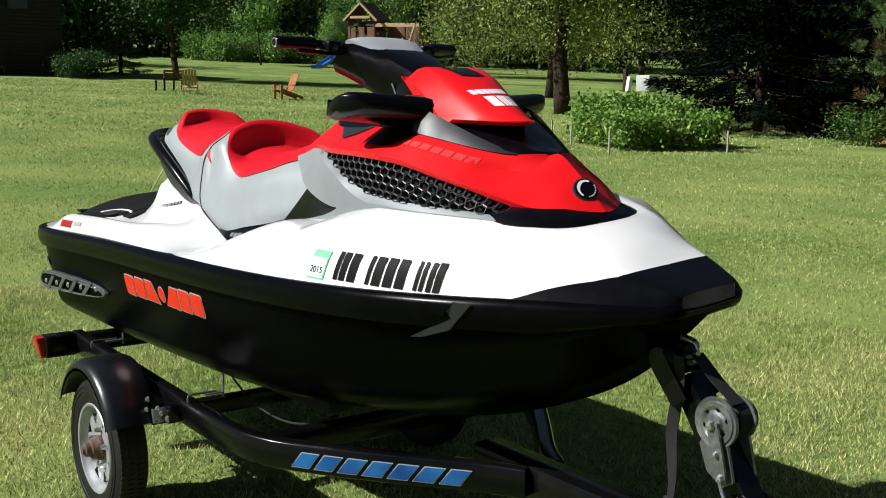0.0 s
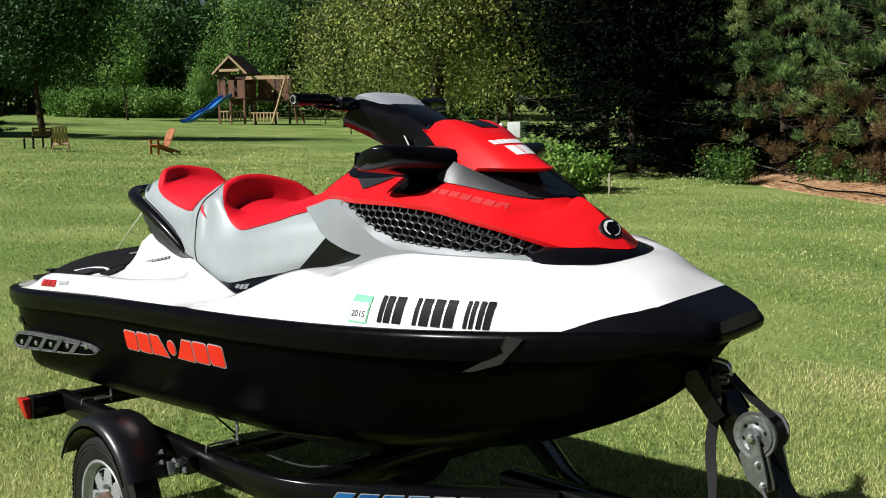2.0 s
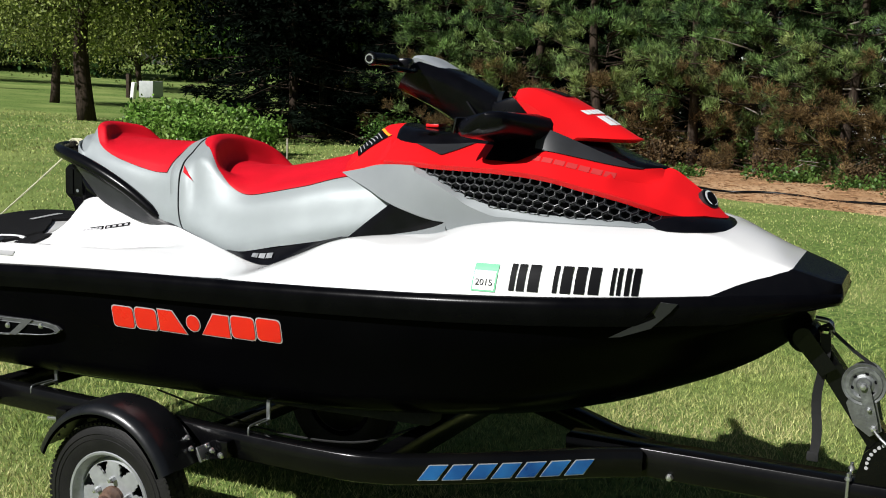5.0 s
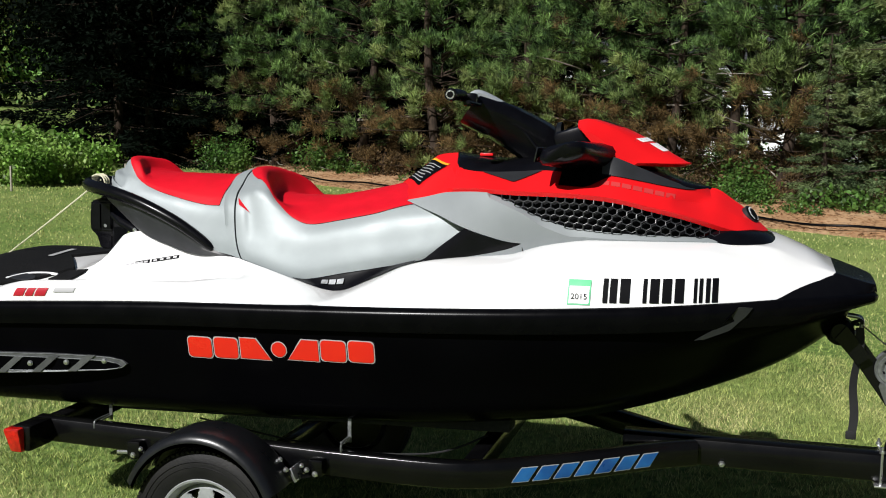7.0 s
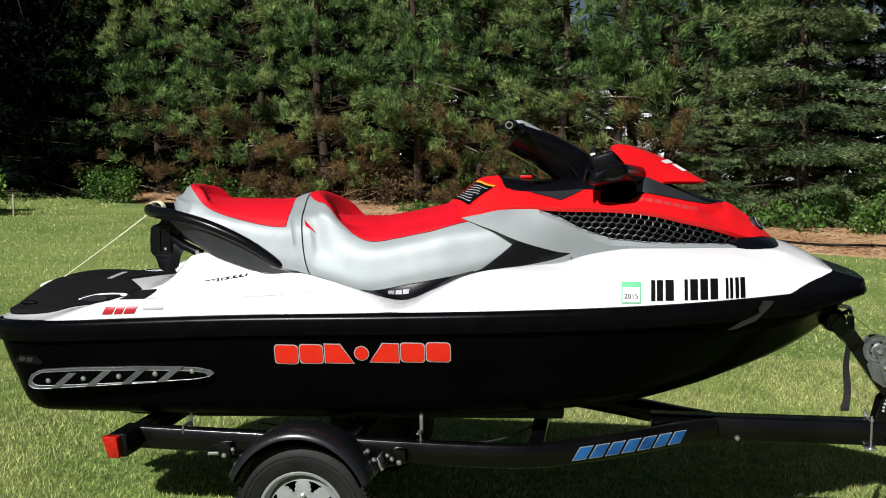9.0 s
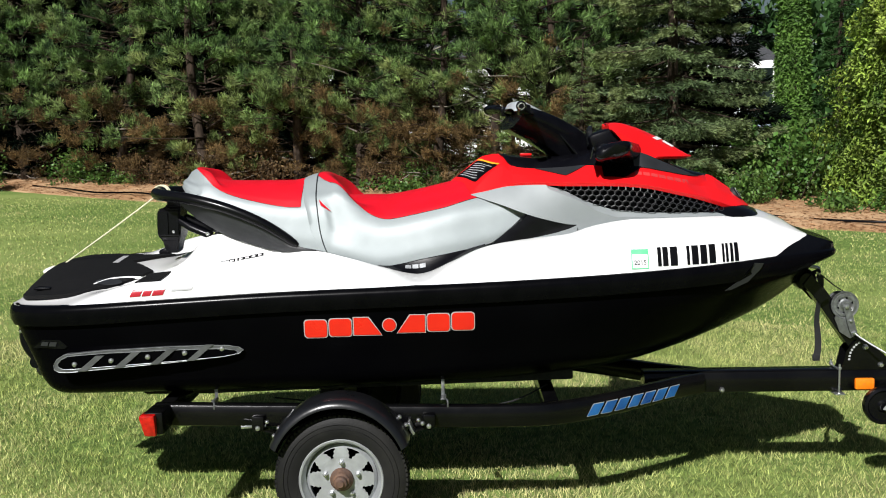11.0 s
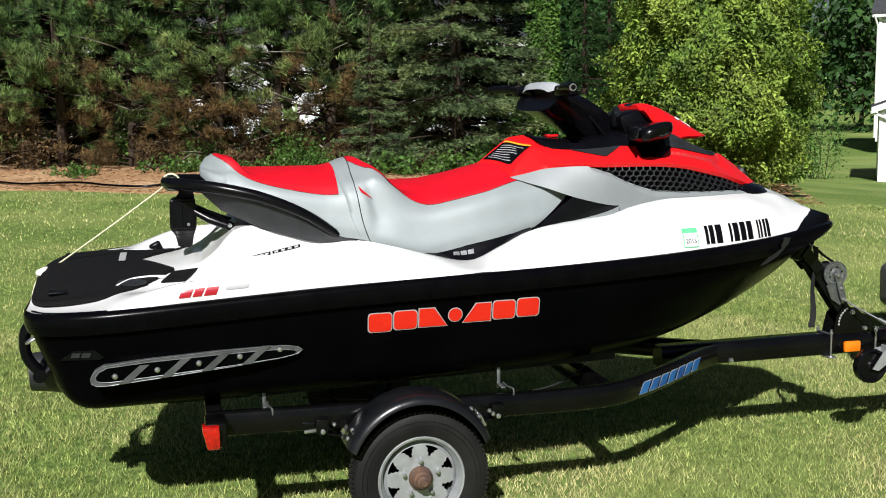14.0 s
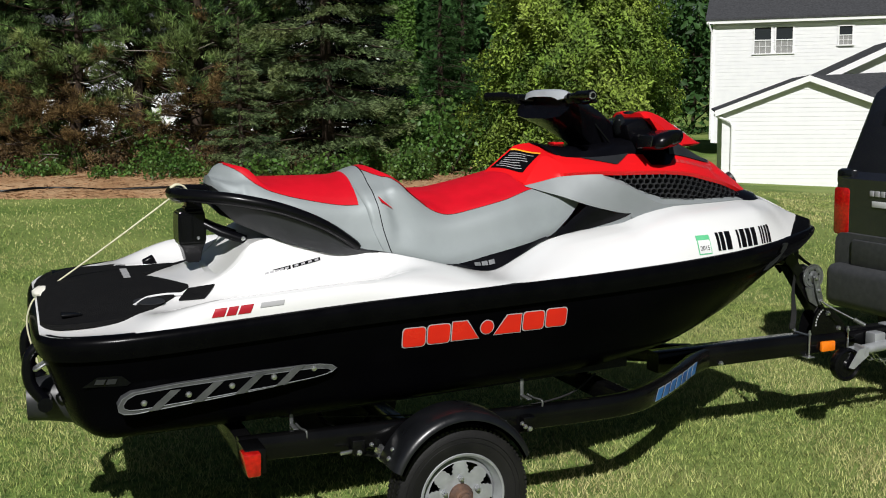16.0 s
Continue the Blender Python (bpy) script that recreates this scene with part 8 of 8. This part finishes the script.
# ---- far garden things ----
def build_playset():
    """Cedar play tower with gable roof, slide and swing beam."""
    x, y = -76.0, 50.6
    p = empty("play_set", (x, y, height(x, y)), "brown wooden play tower with blue slide and swing beam", "playground")
    p.rotation_euler = (0, 0, radians(33))
    s = 1.55
    p.scale = (s, s, s)
    for px in (-0.75, 0.75):
        for py in (-0.75, 0.75):
            block("post", (px, py, 1.45), (0.11, 0.11, 2.9), CEDARWOOD, p)
    block("deck", (0, 0, 1.45), (1.7, 1.7, 0.08), CEDARWOOD, p)
    for k, (a, b) in enumerate(((-0.78, 0), (0.78, 0), (0, 0.78))):
        for j in range(7):
            o = -0.66 + 0.22 * j
            at = (a, o, 1.83) if k < 2 else (o, b, 1.83)
            block("baluster", at, (0.03, 0.12, 0.66) if k < 2 else (0.12, 0.03, 0.66), CEDARWOOD, p)
        block("rail", (a, b, 2.2), (0.05, 1.6, 0.09) if k < 2 else (1.6, 0.05, 0.09), CEDARWOOD, p)
    for j in range(8):
        block("lower_baluster", (-0.7 + 0.2 * j, -0.78, 0.42), (0.05, 0.03, 0.5), PALEWOOD, p)
    block("lower_rail", (0, -0.78, 0.7), (1.6, 0.05, 0.07), PALEWOOD, p)
    for sgn in (1, -1):
        bm = bmesh.new()
        v = [bm.verts.new(q) for q in ((-1.05 * sgn, -1.0, 2.75), (0, -1.0, 3.75), (0, 1.0, 3.75), (-1.05 * sgn, 1.0, 2.75))]
        v2 = [bm.verts.new((q.co.x, q.co.y, q.co.z + 0.07)) for q in v]
        bm.faces.new(v); bm.faces.new(v2[::-1])
        for i in range(4):
            bm.faces.new((v[i], v2[i], v2[(i + 1) % 4], v[(i + 1) % 4]))
        part("roof", bm, DARKWOOD, p, "dark brown plank roof", smooth=0)
    for sgn in (1, -1):
        bm = bmesh.new()
        box(bm, (0.5 * sgn, -1.02, 3.24), (1.42, 0.05, 0.10), 0, rot(0, 43.5 * sgn, 0))
        part("gable_board", bm, PALEWOOD, p)
    block("gable_tie", (0, -1.0, 2.95), (1.2, 0.04, 0.14), PALEWOOD, p)
    for px in (-0.52, 0.0, 0.52):
        block("front_panel", (px, -0.76, 1.95), (0.34, 0.04, 0.95), CEDARWOOD, p)
    for k, px in enumerate((-0.52, 0.52)):
        block("panel_arch", (px, -0.79, 2.62), (0.50, 0.04, 0.26), DARKWOOD, p)
    block("back_wall", (0.0, 0.74, 1.95), (1.5, 0.05, 1.7), DARKWOOD, p)
    for k in range(8):
        block("side_plank", (1.0 + 0.25 * k, 0.95, 1.95), (0.235, 0.05, 1.25), CEDARWOOD, p)
    block("side_deck", (1.85, 0.6, 1.30), (2.1, 0.8, 0.07), DARKWOOD, p)
    for px in (1.9, 2.75):
        block("side_post", (px, 0.95, 1.28), (0.10, 0.10, 2.56), DARKWOOD, p)
    for j in range(9):
        block("picket", (1.0 + 0.2 * j, -0.60, 0.36), (0.06, 0.03, 0.42), PALEWOOD, p)
    block("picket_rail", (1.8, -0.60, 0.60), (1.8, 0.05, 0.06), PALEWOOD, p)
    block("swing_beam", (1.95, -0.35, 2.55), (2.7, 0.14, 0.20), PALEWOOD, p, 0)
    for name_, foot in (("swing_leg", (2.75, -1.75)), ("swing_leg", (3.35, 0.5)), ("ladder_side", (3.65, 0.85))):
        bm = bmesh.new()
        tube(bm, [(3.22, foot[1] * 0.35 - 0.2, 2.5), (foot[0], foot[1], 0.0)], 0.06, 6)
        part(name_, bm, PALEWOOD if foot[1] < 0 else CEDARWOOD, p)
    for z in (0.5, 1.0, 1.5):
        block("rung", (3.45, 0.62, z), (0.34, 0.30, 0.06), CEDARWOOD, p)
    bm = bmesh.new()
    rows = []
    for i in range(13):
        a = i / 12
        c = spline([(-0.20, -0.75, 1.55), (-0.5, -1.35, 1.25), (-0.82, -1.85, 0.78), (-1.12, -2.35, 0.56), (-1.5, -2.95, 0.14), (-1.7, -3.2, 0.12)], a)
        rows.append([(c[0] - 0.27, c[1] + 0.12, c[2] + 0.16), (c[0] - 0.24, c[1] + 0.12, c[2]), (c[0] + 0.24, c[1] - 0.12, c[2]), (c[0] + 0.27, c[1] - 0.12, c[2] + 0.16), (c[0] + 0.29, c[1] - 0.12, c[2] + 0.16), (c[0] + 0.26, c[1] - 0.12, c[2] - 0.04), (c[0] - 0.26, c[1] + 0.12, c[2] - 0.04), (c[0] - 0.29, c[1] + 0.12, c[2] + 0.16)])
    grid(bm, rows, True)
    part("slide", bm, SLIDE, p, "blue plastic slide")


def adirondack(x, y, spin, mat, label):
    c = empty("garden_chair", (x, y, height(x, y)), label, "chair", "garden chairs")
    c.rotation_euler = (0, 0, radians(spin))
    for i in range(5):
        bm = bmesh.new()
        box(bm, (-0.30, -0.24 + 0.12 * i, 0.66), (0.03, 0.10, 0.80 - 0.06 * abs(i - 2)), 0.006, rot(0, -24, 0))
        part("back_slat", bm, mat, c)
    for i in range(5):
        bm = bmesh.new()
        box(bm, (0.30 - 0.11 * i, 0, 0.37 - 0.03 * i), (0.095, 0.56, 0.025), 0.005, rot(0, -14, 0))
        part("seat_slat", bm, mat, c)
    for s in (1, -1):
        block("arm", (0.05, 0.33 * s, 0.56), (0.72, 0.12, 0.028), mat, c, 0, 0.006)
        block("front_leg", (0.33, 0.30 * s, 0.28), (0.10, 0.03, 0.56), mat, c)
        bm = bmesh.new()
        box(bm, (-0.12, 0.28 * s, 0.22), (1.05, 0.03, 0.11), 0.005, rot(0, -18, 0))
        part("back_leg", bm, mat, c)
    return c


build_playset()
adirondack(-33.4, 19.1, -92, ORANGEWOOD, "orange stained wooden garden chair on the lawn")
adirondack(-37.6, 16.9, 152, PALEWOOD, "pale wooden garden chair beside a bench")
bench = empty("bench", (-40.0, 17.0, height(-40, 17)), "dark slatted garden bench on the lawn", "bench")
bench.rotation_euler = (0, 0, radians(-60))
for k in range(4):
    block("seat_slat", (0, -0.18 + 0.12 * k, 0.45), (1.4, 0.09, 0.03), CEDARWOOD, bench)
for k in range(3):
    block("back_slat", (0, 0.26, 0.58 + 0.13 * k), (1.4, 0.03, 0.09), CEDARWOOD, bench)
for s in (1, -1):
    for q in (-0.2, 0.24):
        block("leg", (0.62 * s, q, 0.22 if q < 0 else 0.44), (0.06, 0.06, 0.44 if q < 0 else 0.88), FRAME_PAINT, bench)
bm = bmesh.new()
box(bm, (0, 0, 0.52), (1.15, 1.0, 1.05), 0.04)
ub = mesh_ob("utility_box", bm, BOXGREY)
ub.location = (-43.6, 51.2, height(-43.6, 51.2))
tagged(ub, "grey metal utility box on the lawn", "utility box")
for x, y, h_, lean_, mt in ((-41.2, 46.9, 1.0, 8, LOGO_WHITE), (-43.0, 48.5, 1.45, 0, BARK)):
    bm = bmesh.new()
    box(bm, (0, 0, h_ / 2), (0.26, 0.26, h_), 0.03, rot(0, lean_, 0))
    o = mesh_ob("marker_post", bm, mt)
    o.location = (x, y, height(x, y))
    tagged(o, "short upright marker post by the utility box", "post", "marker posts")


# ---- towing car ----
def build_car():
    x0, hw = 4.36, 0.885
    car = empty("car", (x0, 0.0, 0.0), "boxy dark grey and black SUV towing the trailer", "car")
    PAINT = shader("dark_car_paint", (0.012, 0.013, 0.018), (0.016, 0.017, 0.022), 3.0, 0.22, coat=0.7)
    CLAD = shader("grey_cladding", (0.055, 0.057, 0.06), (0.042, 0.044, 0.047), 30.0, 0.55, bump=0.1, bscale=200)
    def lofted(name, sec, mat, label="", smooth=35):
        bm = bmesh.new()
        vs = grid(bm, sec, True)
        cap(bm, vs[0][::-1]); cap(bm, vs[-1])
        return part(name, bm, mat, car, label, smooth)
    def ring(x, w, z0, z1, r):
        out = []
        for cy, cz, a0 in ((w - r, z1 - r, 0), (-w + r, z1 - r, 90), (-w + r, z0 + r, 180), (w - r, z0 + r, 270)):
            for k in range(5):
                a = radians(a0 + 22.5 * k)
                out.append((x, cy + r * math.cos(a), cz + r * math.sin(a)))
        return out
    lofted("lower_body", [ring(0.02, hw - 0.03, 0.52, 0.86, 0.06), ring(0.06, hw, 0.42, 0.88, 0.08), ring(1.0, hw, 0.30, 0.88, 0.08), ring(3.9, hw, 0.30, 0.88, 0.08), ring(4.2, hw - 0.12, 0.40, 0.84, 0.10)], CLAD, "grey plastic cladding")
    lofted("body", [ring(0.03, hw - 0.02, 0.83, 1.18, 0.05), ring(0.08, hw, 0.82, 1.22, 0.06), ring(3.0, hw, 0.82, 1.15, 0.06), ring(4.15, hw - 0.1, 0.80, 1.05, 0.05)], PAINT)
    lofted("cabin", [ring(0.08, hw - 0.02, 1.12, 1.22, 0.03), ring(0.22, hw - 0.08, 1.12, 1.70, 0.09), ring(0.34, hw - 0.10, 1.12, 1.79, 0.10), ring(2.6, hw - 0.12, 1.10, 1.80, 0.10), ring(3.35, hw - 0.06, 1.08, 1.15, 0.03)], PAINT, "black roof and pillars")
    bm = bmesh.new()
    v = [bm.verts.new(q) for q in ((0.118, -0.70, 1.235), (0.118, 0.70, 1.235), (0.206, 0.64, 1.66), (0.206, -0.64, 1.66))]
    bm.faces.new(v)
    e = bmesh.ops.extrude_face_region(bm, geom=bm.faces[:])
    bmesh.ops.translate(bm, vec=(-0.012, 0, 0.002), verts=[q for q in e["geom"] if isinstance(q, bmesh.types.BMVert)])
    part("rear_window", bm, SMOKED, car, "dark tinted rear window")
    for s in (1, -1):
        bm = bmesh.new()
        v = [bm.verts.new(q) for q in ((0.35, s * (hw - 0.005), 1.25), (1.25, s * (hw - 0.005), 1.25), (1.25, s * (hw - 0.075), 1.66), (0.42, s * (hw - 0.075), 1.66))]
        bm.faces.new(v)
        e = bmesh.ops.extrude_face_region(bm, geom=bm.faces[:])
        bmesh.ops.translate(bm, vec=(0, 0.01 * s, 0), verts=[q for q in e["geom"] if isinstance(q, bmesh.types.BMVert)])
        part("side_window", bm, SMOKED, car)
        bm = bmesh.new()
        box(bm, (0.075, s * (hw - 0.062), 0.985), (0.11, 0.135, 0.29), 0.025)
        part("tail_light", bm, TAIL_RED, car, "red tail light")
        bm = bmesh.new()
        box(bm, (0.085, s * (hw - 0.062), 1.185), (0.10, 0.13, 0.10), 0.025)
        part("reverse_lens", bm, SMOKED, car)
        for wx in (0.72, 3.35):
            bm = bmesh.new()
            revolve(bm, [(0.20, 0.10), (0.31, 0.11), (0.34, 0.08), (0.34, -0.08), (0.31, -0.11), (0.2, -0.1)], (wx, s * (hw - 0.10), 0.335), "y", 36, sign=s)
            wl = part("wheel", bm, TYRE, car, "black car tyre")
            bm = bmesh.new()
            revolve(bm, [(0.0, 0.07), (0.06, 0.08), (0.19, 0.05), (0.205, 0.09), (0.21, 0.10)], (wx, s * (hw - 0.10), 0.335), "y", 36, sign=s)
            part("rim", bm, GALV, wl)
    bm = bmesh.new()
    box(bm, (0.045, 0, 0.55), (0.20, 1.74, 0.26), 0.06, seg=4)
    part("bumper", bm, CLAD, car, "grey rear bumper")
    bm = bmesh.new()
    box(bm, (0.018, 0.06, 0.745), (0.03, 1.30, 0.17), 0.012)
    part("tailgate", bm, CLAD, car, "grey tailgate panel")
    bm = bmesh.new()
    for i, (a, b) in enumerate(bars_row(0.32, 0.60, 7, 0.010)):
        box(bm, (0.028, (a + b) / 2, 1.105), (0.008, b - a, 0.032), 0.002)
    part("tailgate_mark", bm, LOGO_GREY, car)
    bm = bmesh.new()
    box(bm, (0.026, 0.46, 1.045), (0.005, 0.24, 0.035), 0.002)
    part("tailgate_sticker", bm, LOGO_WHITE, car)
    bm = bmesh.new()
    box(bm, (0.0, 0, 0.42), (0.30, 0.06, 0.06), 0.006)
    bmesh.ops.create_uvsphere(bm, u_segments=16, v_segments=10, radius=0.028, matrix=Matrix.Translation((-0.14, 0, 0.49)))
    part("tow_hitch", bm, FRAME_PAINT, car)


build_car()


def build_brown_house():
    """Tall brown house at the edge of the lawn, its shade darkened into the siding colour."""
    x0, y0 = -55.9, 17.6
    h = empty("brown_house", (x0, y0, height(x0, y0) - 0.3), "brown sided house, its shade put into the dark colour", "house")
    h.rotation_euler = (0, 0, math.atan2(-11.8, -2.6))
    # brown taken far down so that the colour itself carries the wall's shade
    SHADED_BROWN = shader("shaded_brown_siding", (0.020, 0.011, 0.008), (0.013, 0.008, 0.006), 3.0, 0.8, bump=0.2, bscale=20)
    W, D, H = 14.0, 9.0, 6.4
    block("wall_core", (W / 2, -D / 2, H / 2), (W, D, H), SHADED_BROWN, h)
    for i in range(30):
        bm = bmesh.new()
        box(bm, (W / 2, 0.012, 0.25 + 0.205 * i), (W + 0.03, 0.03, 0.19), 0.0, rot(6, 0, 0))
        part("board", bm, SHADED_BROWN, h)
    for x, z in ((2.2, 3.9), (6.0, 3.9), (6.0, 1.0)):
        block("window_frame", (x, 0.05, z + 0.6), (1.1, 0.06, 1.4), SHADED_BROWN, h)
        block("window_pane", (x, 0.085, z + 0.6), (0.95, 0.02, 1.25), PANE, h)
    slab_roof("roof", [(-0.5, 0.6, H - 0.1), (W + 0.5, 0.6, H - 0.1), (W + 0.5, -D / 2, H + 2.4), (-0.5, -D / 2, H + 2.4)], h)
    slab_roof("roof", [(-0.5, -D / 2, H + 2.4), (W + 0.5, -D / 2, H + 2.4), (W + 0.5, -D - 0.6, H - 0.1), (-0.5, -D - 0.6, H - 0.1)], h)
    for i in range(12):
        block("rail_baluster", (3.2 + 0.3 * i, 1.6, 1.2), (0.05, 0.05, 0.9), SHADED_BROWN, h)
    block("deck_rail", (4.9, 1.6, 1.68), (3.8, 0.09, 0.07), SHADED_BROWN, h)
    block("deck_floor", (4.9, 0.85, 0.70), (3.8, 1.6, 0.10), SHADED_BROWN, h)
    for x in (3.1, 4.9, 6.7):
        block("deck_post", (x, 1.55, 0.35), (0.1, 0.1, 0.7), SHADED_BROWN, h)


build_brown_house()
